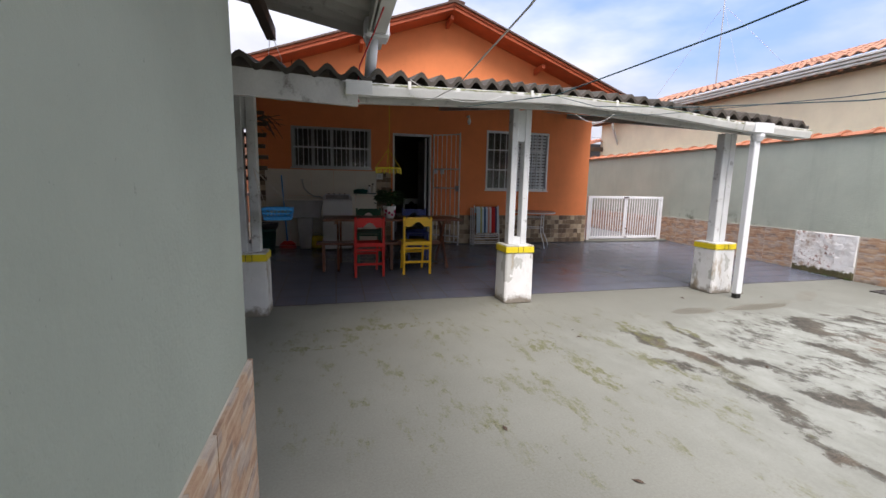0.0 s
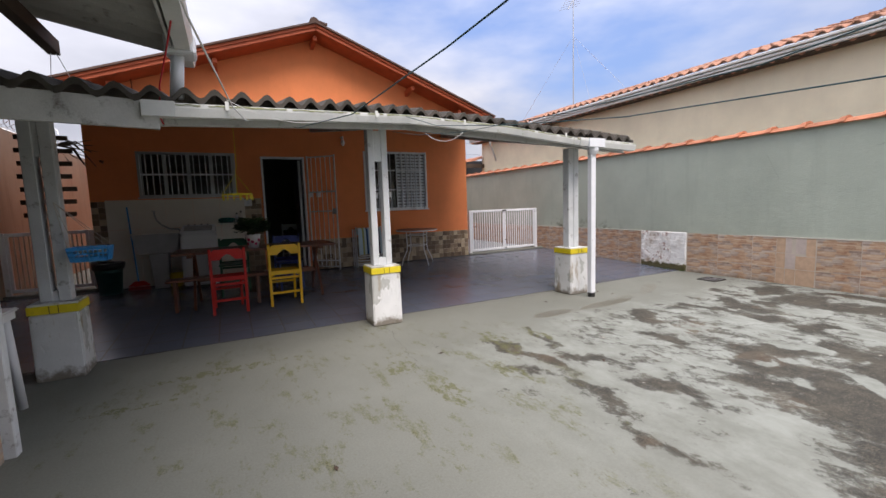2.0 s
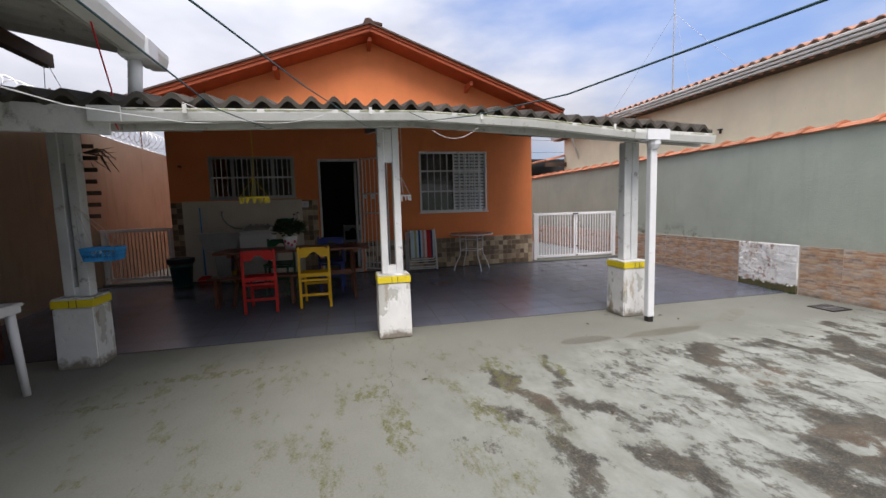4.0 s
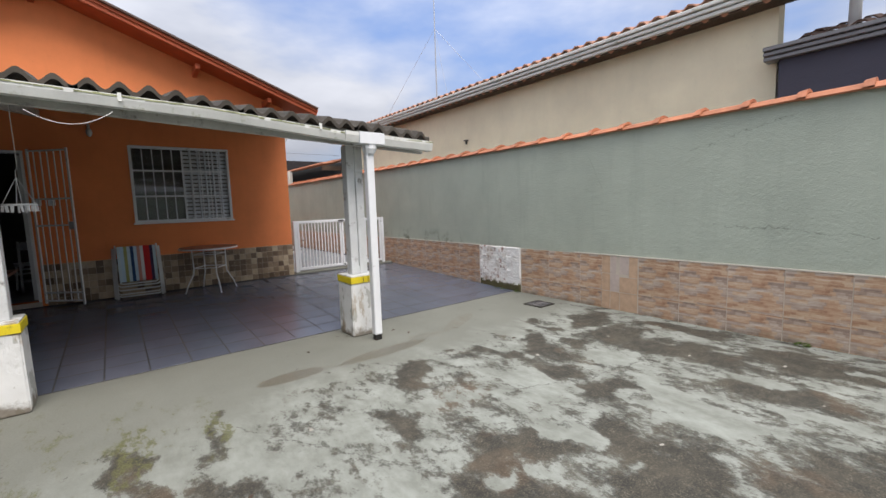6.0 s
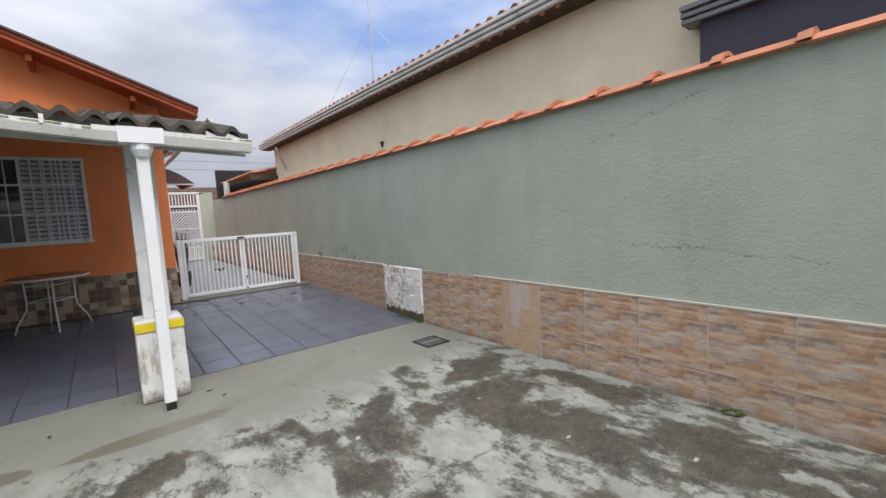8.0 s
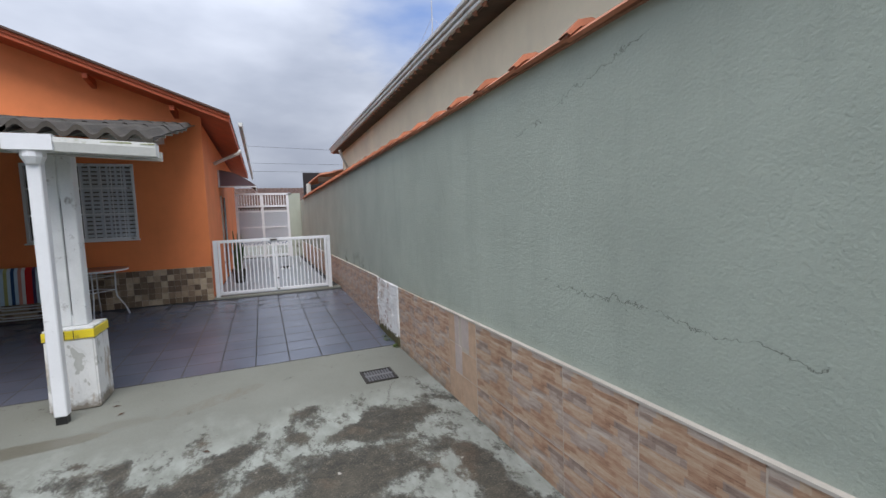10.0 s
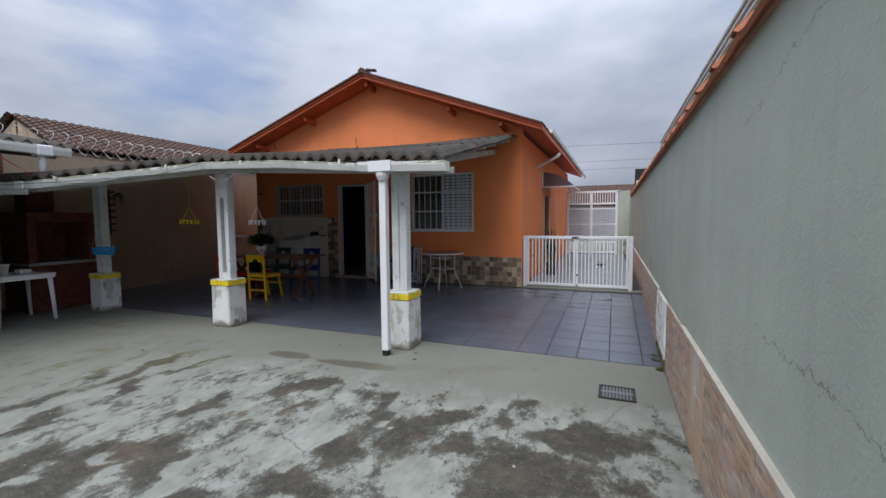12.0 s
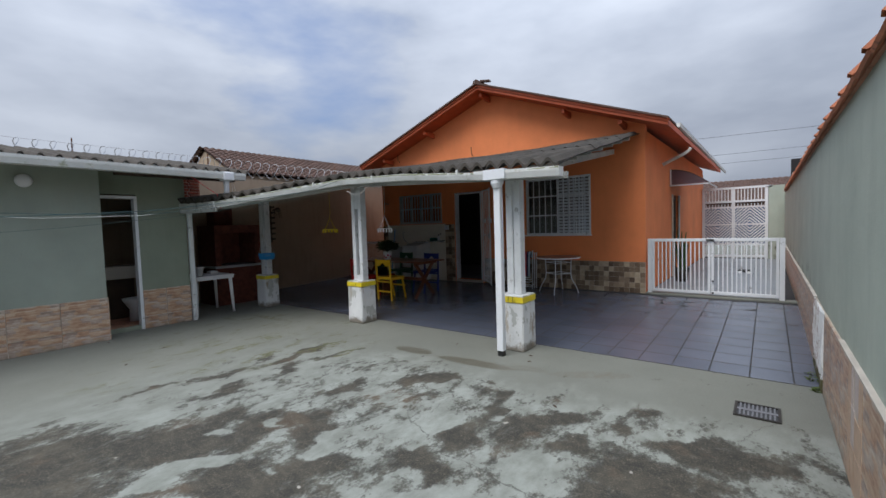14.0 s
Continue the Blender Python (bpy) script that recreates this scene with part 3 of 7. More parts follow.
M["algae"] = plain("green_brown_algae", (0.3, 0.32, 0.17), 0.95, var=0.35, scale=9, bump=0.3)
M["alu_dark"] = plain("dark_grey_aluminium", (0.2, 0.2, 0.21), 0.4, 0.4, var=0.06, bump=0.03)
M["print"] = stone_print()
M["ground"] = ground_mat()


def mosaic_mat():
    """Small stone tiles, most of them brown, one in three pale."""
    m, n, l, p = nodes_of("brown_and_beige_stone")
    pos = world_pos(n)
    oi = n.new("ShaderNodeObjectInfo").outputs["Random"]
    col = ramp_node(n, l, oi, [(0.0, (0.13, 0.085, 0.055)), (0.4, (0.22, 0.155, 0.1)), (0.62, (0.3, 0.22, 0.15)), (0.72, (0.48, 0.37, 0.25)), (1.0, (0.54, 0.44, 0.31))])
    v = noise_node(n, l, pos, 16, 6, 0.7)
    col = mix_node(n, l, 1.0, col, ramp_node(n, l, v, [(0.3, 0.7), (0.7, 1.1)]), "MULTIPLY")
    l.new(col, p.inputs["Base Color"])
    p.inputs["Roughness"].default_value = 0.5
    bump_node(n, l, p, noise_node(n, l, pos, 60, 5, 0.7), 0.25, 0.006)
    return m


M["pebble"] = mosaic_mat()


# ---- mesh helpers ----
def box(bm, x0, x1, y0, y1, z0, z1, m=None):
    vs = [bm.verts.new((x, y, z)) for x in (x0, x1) for y in (y0, y1) for z in (z0, z1)]
    if m is not None:
        for v in vs:
            v.co = m @ v.co
    for f in ((0, 1, 3, 2), (4, 6, 7, 5), (0, 4, 5, 1), (2, 3, 7, 6), (0, 2, 6, 4), (1, 5, 7, 3)):
        bm.faces.new([vs[i] for i in f])
    return vs


def bevel(bm, w, seg=1):
    bmesh.ops.recalc_face_normals(bm, faces=bm.faces)
    bmesh.ops.bevel(bm, geom=bm.edges[:], offset=w, segments=seg, affect="EDGES", clamp_overlap=True)
    return bm


def tube(bm, pts, r, n=8, taper=None):
    """A closed tube through points; taper: the radius at each point."""
    pts = [Vector(p) for p in pts]
    rings = []
    for i, p in enumerate(pts):
        d = (pts[min(i + 1, len(pts) - 1)] - pts[max(i - 1, 0)]).normalized()
        a = d.orthogonal().normalized() if i == 0 else (rings_a - d * rings_a.dot(d)).normalized()
        rings_a = a
        b = d.cross(a)
        rr = taper[i] if taper else r
        rings.append([bm.verts.new(p + rr * (a * math.cos(2 * math.pi * k / n) + b * math.sin(2 * math.pi * k / n))) for k in range(n)])
    for r0, r1 in zip(rings, rings[1:]):
        for k in range(n):
            bm.faces.new((r0[k], r0[(k + 1) % n], r1[(k + 1) % n], r1[k]))
    bm.faces.new(rings[0][::-1])
    bm.faces.new(rings[-1])


def bar(bm, p0, p1, w, h):
    """A rectangular bar between two points; w across, h the other way (towards z where it can)."""
    p0, p1 = Vector(p0), Vector(p1)
    d = (p1 - p0).normalized()
    up = Vector((0, 0, 1)) if abs(d.z) < 0.95 else Vector((0, 1, 0))
    s = d.cross(up).normalized()
    u = s.cross(d)
    vs = [bm.verts.new(p + s * a * w / 2 + u * b * h / 2) for p in (p0, p1) for a, b in ((-1, -1), (1, -1), (1, 1), (-1, 1))]
    for f in ((3, 2, 1, 0), (4, 5, 6, 7), (0, 1, 5, 4), (1, 2, 6, 5), (2, 3, 7, 6), (3, 0, 4, 7)):
        bm.faces.new([vs[i] for i in f])


def lathe(bm, prof, cx=0, cy=0, n=20):
    rings = [[bm.verts.new((cx + r * math.cos(2 * math.pi * k / n), cy + r * math.sin(2 * math.pi * k / n), z)) for k in range(n)] for r, z in prof]
    for r0, r1 in zip(rings, rings[1:]):
        for k in range(n):
            bm.faces.new((r0[k], r0[(k + 1) % n], r1[(k + 1) % n], r1[k]))
    bm.faces.new(rings[0][::-1])
    bm.faces.new(rings[-1])


def mesh_of(name, bm, material, smooth=False):
    bmesh.ops.recalc_face_normals(bm, faces=bm.faces)
    me = bpy.data.meshes.new(name)
    bm.to_mesh(me)
    bm.free()
    me.materials.append(material)
    if smooth:
        me.shade_smooth()
    return me


def part(name, bm, material, parent=None, label="", smooth=False, loc=None, kind=""):
    ob = new(name, mesh_of(name, bm, material, smooth))
    if loc:
        ob.location = loc
    ob.parent = parent
    return tagged(ob, label, kind=kind)


def thing(name, label, category, group="", loc=(0, 0, 0), rz=0.0):
    ob = new(name)
    ob.matrix_basis = pose(*loc, 0, 0, rz)
    ob.empty_display_size = 0.1
    return tagged(ob, label, category, group)


def setting(name, bm, material, label="", smooth=False):
    return tagged(new(name, mesh_of(name, bm, material, smooth)), label, kind="structure")


def piece(name, mesh, parent, loc, rot=(0, 0, 0)):
    ob = bpy.data.objects.new(name, mesh)
    scene.collection.objects.link(ob)
    ob.parent = parent
    ob.location = loc
    ob.rotation_euler = rot
    return ob


def one_box(name, b, material, parent=None, bev=0.0, label=""):
    bm = bmesh.new()
    box(bm, *b)
    if bev:
        bevel(bm, bev)
    return part(name, bm, material, parent, label)


def set_box(name, b, material, label="", bev=0.0):
    bm = bmesh.new()
    box(bm, *b)
    if bev:
        bevel(bm, bev)
    return setting(name, bm, material, label)


def wall_with_holes(bm, axis, c0, c1, a0, a1, z0, z1, holes):
    """A wall slab from c0 to c1 in thickness, a0..a1 along, with openings (a0, a1, z0, z1)."""
    cuts = sorted({a0, a1, *[h[0] for h in holes], *[h[1] for h in holes]})
    for s, e in zip(cuts, cuts[1:]):
        mid = (s + e) / 2
        spans = sorted((h[2], h[3]) for h in holes if h[0] < mid < h[1])
        z = z0
        for lo, hi in spans + [(z1, z1)]:
            if lo > z:
                box(bm, *((s, e, c0, c1) if axis == "x" else (c0, c1, s, e)), z, lo)
            z = hi
    bmesh.ops.remove_doubles(bm, verts=bm.verts[:], dist=1e-5)


# ---- plan ----
TILE_Y, HOUSE_Y, HX0, HX1 = 4.83, 8.67, -1.44, 5.65
RX = 7.918          # face of the green boundary wall
LX = -2.66         # face of the tan boundary wall


def gz(y):
    """Height of the ground: level in the yard, rising under the roof to the house."""
    return max(0.0, min(1.0, (y - TILE_Y) / (HOUSE_Y - TILE_Y))) * 0.13


FRONT = [(-2.62, 2.85, 2.05), (-0.85, 3.0, 2.06), (0.2, 3.22, 2.06), (2.35, 4.2, 2.3), (5.8, 4.2, 2.12)]


def front(x):
    """The pergola roof's front edge at x: y and the height of the gutter's top."""
    for (xa, ya, za), (xb, yb, zb) in zip(FRONT, FRONT[1:]):
        if x <= xb or xb == 5.8:
            f = (x - xa) / (xb - xa)
            return ya + f * (yb - ya), za + f * (zb - za) + 0.04


ROOF_BACK = 3.02


def roof_z(x, y):
    yf, zf = front(x)
    return zf + (ROOF_BACK + 0.028 * max(0.0, x) - zf) * (y - yf) / (HOUSE_Y - yf)


# ---- ground ----
def spot_depth(x, y, rows):
    best = 0.0
    for cx, cy, rx, ry, rot in rows:
        c, sn = math.cos(rot), math.sin(rot)
        u, v = ((x - cx) * c + (y - cy) * sn) / rx, ((y - cy) * c - (x - cx) * sn) / ry
        best = max(best, 1 - math.sqrt(u * u + v * v))
    return best


def stain(x, y):
    """How worn the concrete is at a place: above nothing where it is dark, below where it is bare."""
    j = noise.noise_vector(Vector((x * 4.3, y * 4.3, 0.7))) * 0.14
    x, y = x + j.x, y + j.y
    return min(0.5, spot_depth(x, y, DARK_SPOTS)) * 0.34 - min(0.5, spot_depth(x, y, PALE_SPOTS)) * 0.5


bm = bmesh.new()
wear_layer = bm.verts.layers.float.new("wear")
ys = [-60, -6, -3] + [-1 + 0.06 * k for k in range(97)] + [TILE_Y, HOUSE_Y, 18.0, 60, 900]
xs = [-900, -60, -8, 0] + [2 + 0.06 * k for k in range(99)] + [RX, 60, 900]
grid = [[bm.verts.new((x, y, (gz(y) if y < 18 else 0.05) - (0.012 if y > TILE_Y else 0))) for y in ys] for x in xs]
for line in grid:
    for v in line:
        if 2 <= v.co.x <= RX and -1 <= v.co.y < TILE_Y:
            v[wear_layer] = stain(v.co.x, v.co.y)
for i in range(len(xs) - 1):
    for j in range(len(ys) - 1):
        bm.faces.new((grid[i][j], grid[i + 1][j], grid[i + 1][j + 1], grid[i][j + 1]))
setting("ground", bm, M["ground"], "worn pale concrete yard with dark weathered patches, moss and cracks")

# ---- right boundary wall ----
CAPZ = 2.28
right_wall = set_box("wall_east", (RX, RX + 0.14, -6.0, 19.5, -0.1, CAPZ - 0.02), M["green"], "tall green painted boundary wall with damp stains and hairline cracks")
tile_backing = set_box("wainscot_bed", (RX - 0.021, RX, -6.0, 19.5, -0.05, 0.69), M["wall_grout"], "buff grout bed of the wall tiles")
set_box("trim", (RX - 0.029, RX, -6.0, 3.7, 0.70, 0.712), M["cap"], "pale mortar line along the top of the wall tiles")
set_box("trim", (RX - 0.029, RX, 5.64, 19.5, 0.70, 0.712), M["cap"], "pale mortar line along the top of the wall tiles")

# ---- house ----
WIN1 = (-0.765, 0.735, 1.66, 2.43)
WIN2 = (3.165, 4.615, 1.29, 2.53)
DOOR = (1.17, 1.96, 0.2, 2.38)
bm = bmesh.new()
wall_with_holes(bm, "x", HOUSE_Y, HOUSE_Y + 0.15, HX0, HX1, 0.0, 3.1, [WIN1, DOOR, WIN2])
setting("wall_south", bm, M["orange"], "bright orange painted back wall of the house")
RIDGE_X, RIDGE_Z = 2.25, 4.62


def fall(x):
    """How far the house roof has dropped from its ridge at x."""
    return 0.372 * (x - RIDGE_X) if x > RIDGE_X else 0.35 * (RIDGE_X - x)


bm = bmesh.new()
gl = [bm.verts.new((x, y, z)) for y in (HOUSE_Y, HOUSE_Y + 0.15) for x, z in ((HX0, 3.1), (HX1, 3.1), (HX1, RIDGE_Z - fall(HX1)), (RIDGE_X, RIDGE_Z), (HX0, RIDGE_Z - fall(HX0)))]
bm.faces.new(gl[:5]); bm.faces.new(gl[5:][::-1])
for i in range(5):
    bm.faces.new((gl[i], gl[(i + 1) % 5], gl[5 + (i + 1) % 5], gl[5 + i]))
setting("gable", bm, M["orange"], "orange painted gable of the house")
bm = bmesh.new()
wall_with_holes(bm, "y", HX1 - 0.15, HX1, HOUSE_Y + 0.15, 17.5, 0.0, 3.25, [(11.5, 12.4, 0.18, 2.15)])
setting("wall_house_east", bm, M["orange"], "orange side wall of the house")
set_box("wall_house_west", (HX0, HX0 + 0.15, HOUSE_Y + 0.15, 17.5, 0.0, 3.25), M["orange"], "orange side wall of the house")
set_box("wall_house_north", (HX0, HX1, 17.5, 17.65, 0.0, 3.1), M["orange"], "orange front wall of the house")
set_box("wall_inside", (HX0 + 0.15, HX1 - 0.15, 12.2, 12.3, 0.1, 3.0), M["inner"], "plain inner wall")
set_box("wall_inside", (2.5, 2.6, HOUSE_Y + 0.16, 12.2, 0.1, 3.0), M["inner"], "plain inner wall")
set_box("ceiling_inside", (HX0 + 0.15, HX1 - 0.15, HOUSE_Y + 0.15, 17.5, 3.0, 3.06), M["wood"], "dark wooden ceiling")
set_box("floor_inside", (HX0 + 0.15, HX1 - 0.15, HOUSE_Y + 0.15, 17.5, 0.1, 0.19), M["concrete_sink"], "grey tiled floor indoors")
EAVE_R, EAVE_L, GY = 6.13, -1.76, 8.2


def roof_plane(name, xe, mat_top):
    s = 1 if xe > RIDGE_X else -1
    ze = RIDGE_Z + 0.1 - fall(xe)
    bm = bmesh.new()
    w = 0.1
    n = 44
    ny = 2
    rows = []
    for y in (GY, 18.2):
        rows.append([bm.verts.new((RIDGE_X, y, RIDGE_Z + 0.1)), bm.verts.new((xe, y, ze)), bm.verts.new((xe, y, ze - w)), bm.verts.new((RIDGE_X, y, RIDGE_Z + 0.1 - w))])
    a, b = rows
    for i in range(4):
        bm.faces.new((a[i], a[(i + 1) % 4], b[(i + 1) % 4], b[i]))
    bm.faces.new(a); bm.faces.new(b[::-1])
    return setting(name, bm, mat_top, "orange boarded roof slope under the eaves")


house_roof = roof_plane("roof", EAVE_R, M["trim"])
house_roof_w = roof_plane("roof_west", EAVE_L, M["trim"])
for xe in (EAVE_R, EAVE_L):
    bm = bmesh.new()
    ze = RIDGE_Z - fall(xe)
    s = 1 if xe > RIDGE_X else -1
    ang = math.atan2(ze - RIDGE_Z, xe - RIDGE_X)
    bar(bm, (RIDGE_X, GY - 0.02, RIDGE_Z + 0.06), (xe, GY - 0.02, ze + 0.06), 0.035, 0.1)
    bar(bm, (RIDGE_X, GY - 0.05, RIDGE_Z + 0.09), (xe, GY - 0.05, ze + 0.09), 0.03, 0.045)
    setting("bargeboard", bm, M["trim"], "orange painted bargeboard")
    bm = bmesh.new()
    bar(bm, (RIDGE_X, GY - 0.075, RIDGE_Z + 0.13), (xe, GY - 0.075, ze + 0.13), 0.06, 0.03)
    setting("verge_tiles", bm, M["brown_roof"], "row of dark verge tiles")
    bm = bmesh.new()
    L = math.hypot(xe - RIDGE_X, ze - RIDGE_Z)
    n = 60
    for k in range(n):
        f0, f1 = k / n, (k + 1.15) / n
        x0, x1 = RIDGE_X + (xe - RIDGE_X) * f0, RIDGE_X + (xe - RIDGE_X) * min(f1, 1.01)
        z0 = RIDGE_Z + 0.125 - fall(x0)
        z1 = RIDGE_Z + 0.125 - fall(x1)
        vs = [bm.verts.new(c) for c in ((x0, GY - 0.06, z0), (x1, GY - 0.06, z1 + 0.025), (x1, 18.25, z1 + 0.025), (x0, 18.25, z0), (x0, GY - 0.06, z0 - 0.02), (x1, GY - 0.06, z1), (x1, 18.25, z1), (x0, 18.25, z0 - 0.02))]
        for f in ((0, 1, 2, 3), (4, 7, 6, 5), (0, 4, 5, 1), (1, 5, 6, 2), (2, 6, 7, 3), (3, 7, 4, 0)):
            bm.faces.new([vs[i] for i in f])
    setting("roof_tiles", bm, M["brown_roof"], "old brown roof tiles of the house")
for px in (-0.95, 0.55, 2.25, 4.2, 5.3):
    bm = bmesh.new()
    z = RIDGE_Z - 0.05 - fall(px)
    vs = box(bm, px - 0.035, px + 0.035, GY + 0.08, HOUSE_Y, z - 0.13, z)
    for v in vs:
        if v.co.y < GY + 0.2 and v.co.z < z - 0.05:
            v.co.z += 0.05
    bevel(bm, 0.006)
    setting("purlin_end", bm, M["trim"], "orange painted purlin end under the eaves")

bm = bmesh.new()
for yy in (GY - 0.06, GY + 0.16):
    tube(bm, [(RIDGE_X - 0.02, yy, RIDGE_Z + 0.14), (RIDGE_X - 0.02, yy + 0.24, RIDGE_Z + 0.15)], 0.08, 8, [0.09, 0.075])
bar(bm, (RIDGE_X + 0.02, GY + 0.1, RIDGE_Z + 0.22), (RIDGE_X + 0.24, GY + 0.14, RIDGE_Z + 0.19), 0.1, 0.035)
setting("ridge_tiles", bm, M["brown_roof"], "dark ridge tiles with a loose broken piece at the gable top")

# ---- left boundary ----
set_box("wall_west", (LX - 0.14, LX, -6.0, 19.5, -0.1, 2.86), M["tan"], "tan rendered boundary wall streaked with damp")
set_box("wall_behind", (LX, RX, -6.14, -6.0, -0.1, 2.4), M["green"], "green boundary wall behind the yard")

# ---- annex ----
AX, AY, BX, BY = -0.33, 1.78, -0.72, 3.08
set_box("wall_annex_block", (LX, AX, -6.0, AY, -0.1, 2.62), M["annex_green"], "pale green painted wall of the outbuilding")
ADOOR = (AY + 0.04, 2.35, 0.06, 2.22)
# this front wall takes the darker green that holds the eave's shade
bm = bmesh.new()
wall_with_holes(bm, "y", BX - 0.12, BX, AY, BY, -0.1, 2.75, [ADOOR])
setting("wall_annex", bm, M["annex_shaded"], "green painted wall of the outbuilding")
set_box("wall_annex_end", (LX, BX - 0.12, BY - 0.12, BY, -0.1, 2.75), M["annex_green"], "green end wall of the outbuilding")

# ---- neighbour on the right ----
NW = 8.85
set_box("wall_neighbour", (NW, NW + 0.2, 1.75, 13.0, 0, 3.53), M["beige"], "smooth beige wall of the neighbouring house")
set_box("wall_neighbour_dark", (8.69, NW + 0.3, -6, 1.69, 0, 2.99), M["purple"], "dark slate painted wall of the neighbouring house")


def gutter(name, pts, material, w=0.11, h=0.085, label=""):
    """An open box gutter along points (its front top edge)."""
    bm = bmesh.new()
    prof = [(0, 0), (0.0, -h * 0.35), (0.02, -h), (w - 0.01, -h), (w, 0), (w - 0.006, 0), (w - 0.016, -h + 0.008), (0.028, -h + 0.008), (0.008, -h * 0.35), (0.012, -0.01), (0.014, 0)]
    rings = []
    pts = [Vector(p) for p in pts]
    for i, p in enumerate(pts):
        d = (pts[min(i + 1, len(pts) - 1)] - pts[max(i - 1, 0)])
        d.z = 0
        d.normalize()
        nrm = Vector((-d.y, d.x, 0))
        rings.append([bm.verts.new(p + nrm * a + Vector((0, 0, b))) for a, b in prof])
    m = len(prof)
    for r0, r1 in zip(rings, rings[1:]):
        for k in range(m):
            bm.faces.new((r0[k], r0[(k + 1) % m], r1[(k + 1) % m], r1[k]))
    for r, dd in ((rings[0], -1), (rings[-1], 1)):
        q = [r[0], r[1], r[2], r[3], r[4]]
        try:
            bm.faces.new(q)
        except ValueError:
            pass
    return part(name, bm, material, None, label)


# ---- far right: neighbour roofs, gutters ----
nb = thing("neighbour_house_roof", "orange clay tiled roof of the neighbouring house with a wide white gutter", "roof")
bm = bmesh.new()
for k, (dz, dx) in enumerate(((0.0, 0.0), (-0.055, 0.02), (-0.11, 0.04))):
    box(bm, 8.53 + dx, 8.72, 0.6, 13.4, 3.65 + dz - 0.045, 3.65 + dz)
bevel(bm, 0.008)
part("gutter", bm, M["gutter"], nb, "wide white stepped metal gutter")
one_box("soffit", (8.62, NW, 0.6, 13.3, 3.47, 3.51), M["old_wood"], nb, label="dark wooden soffit")
bm = bmesh.new()
k = 0
y = 0.6
while y < 13.3:
    tube(bm, [(8.60, y, 3.5), (8.76, y, 3.54)], 0.045, 6)
    y += 0.2
part("tile_end", bm, M["clay_old"], nb, kind="stuff", label="row of clay tile ends")


def barrel_roof(name, parent, x0, z0, x1, z1, y0, y1, pitch, row, mat, label):
    """A slope of clay tiles that rises from x0 to x1: wavy courses that overlap."""
    bm = bmesh.new()
    L = math.hypot(x1 - x0, z1 - z0)
    rows = max(1, int(L / row))
    n = int((y1 - y0) / pitch)
    prof = [(0.0, 0.0), (0.25, 0.8), (0.5, 1.0), (0.75, 0.35)]
    for r in range(rows):
        fa, fb = r / rows, (r + 1.12) / rows
        xa, za = x0 + (x1 - x0) * fa, z0 + (z1 - z0) * fa + 0.02
        xb, zb = x0 + (x1 - x0) * fb, z0 + (z1 - z0) * fb - 0.005
        prev = None
        for i in range(n * 4 + 1):
            yy = y0 + i / 4 * pitch
            hh = prof[i % 4][1] * 0.055
            j = random.uniform(-0.004, 0.004)
            cur = [bm.verts.new((xa, yy, za + hh + j)), bm.verts.new((xb, yy, zb + hh + j)), bm.verts.new((xa, yy, za + hh - 0.018 + j))]
            if prev:
                bm.faces.new((prev[0], cur[0], cur[1], prev[1]))
                bm.faces.new((prev[2], cur[2], cur[0], prev[0]))
            prev = cur
    return part(name, bm, mat, parent, label, kind="stuff")


barrel_roof("roof_tile_slope", nb, 8.62, 3.67, 11.8, 4.67, 0.7, 13.3, 0.2, 0.38, M["clay_old"], "weathered orange clay tiles in courses")
nd = thing("neighbour_low_roof", "brown metal gutter and tiled edge of the lower neighbouring roof", "roof")
bm = bmesh.new()
for dz, dx in ((0.0, 0.0), (-0.05, 0.02), (-0.1, 0.035)):
    box(bm, 8.6 + dx, 8.8, -6.0, 1.82, 3.0 + dz - 0.045, 3.0 + dz)
bevel(bm, 0.008)
part("gutter", bm, M["alu_dark"], nd, "dark grey metal stepped gutter")
one_box("soffit", (8.66, NW + 0.05, -6.0, 1.8, 2.87, 2.9), M["old_wood"], nd, label="dark soffit")
barrel_roof("roof_tile_slope", nd, 8.77, 3.01, 9.6, 3.28, -6.0, 1.75, 0.2, 0.38, M["brown_roof"], "brown clay tiles")

# lower roof beyond the end of the beige wall
ne = thing("neighbour_far_roof", "small orange clay tiled canopy of the neighbour at the end of the wall", "roof")
barrel_roof("roof_tile_slope", ne, 8.15, 2.78, 10.5, 3.3, 12.9, 17.0, 0.2, 0.38, M["clay"], "orange clay tiles")
one_box("gable_board", (8.1, 10.5, 12.86, 12.92, 2.6, 2.74), M["old_wood"], ne, label="dark board")
one_box("post", (8.06, 8.2, 15.9, 16.1, 2.2, 2.8), M["wall_white"], ne, label="white painted post")
set_box("wall_neighbour_end", (RX + 0.14, 12.0, 17.0, 17.2, 0, 3.3), M["dark"], "dark wall under the canopy")
strut = thing("roof_strut", "white metal pipe bracing the neighbour's gutter", "pipe")
bm = bmesh.new()
tube(bm, [(8.62, 12.1, 3.4), (8.66, 12.15, 3.3), (8.96, 12.1, 2.55)], 0.035, 8)
part("pipe", bm, M["gutter"], strut, smooth=True)

# ---- pergola roof ----
per = thing("patio_roof", "weathered grey fibre cement patio roof with a wavy edge on white beams", "roof")
PITCH, AMP = 0.177, 0.034


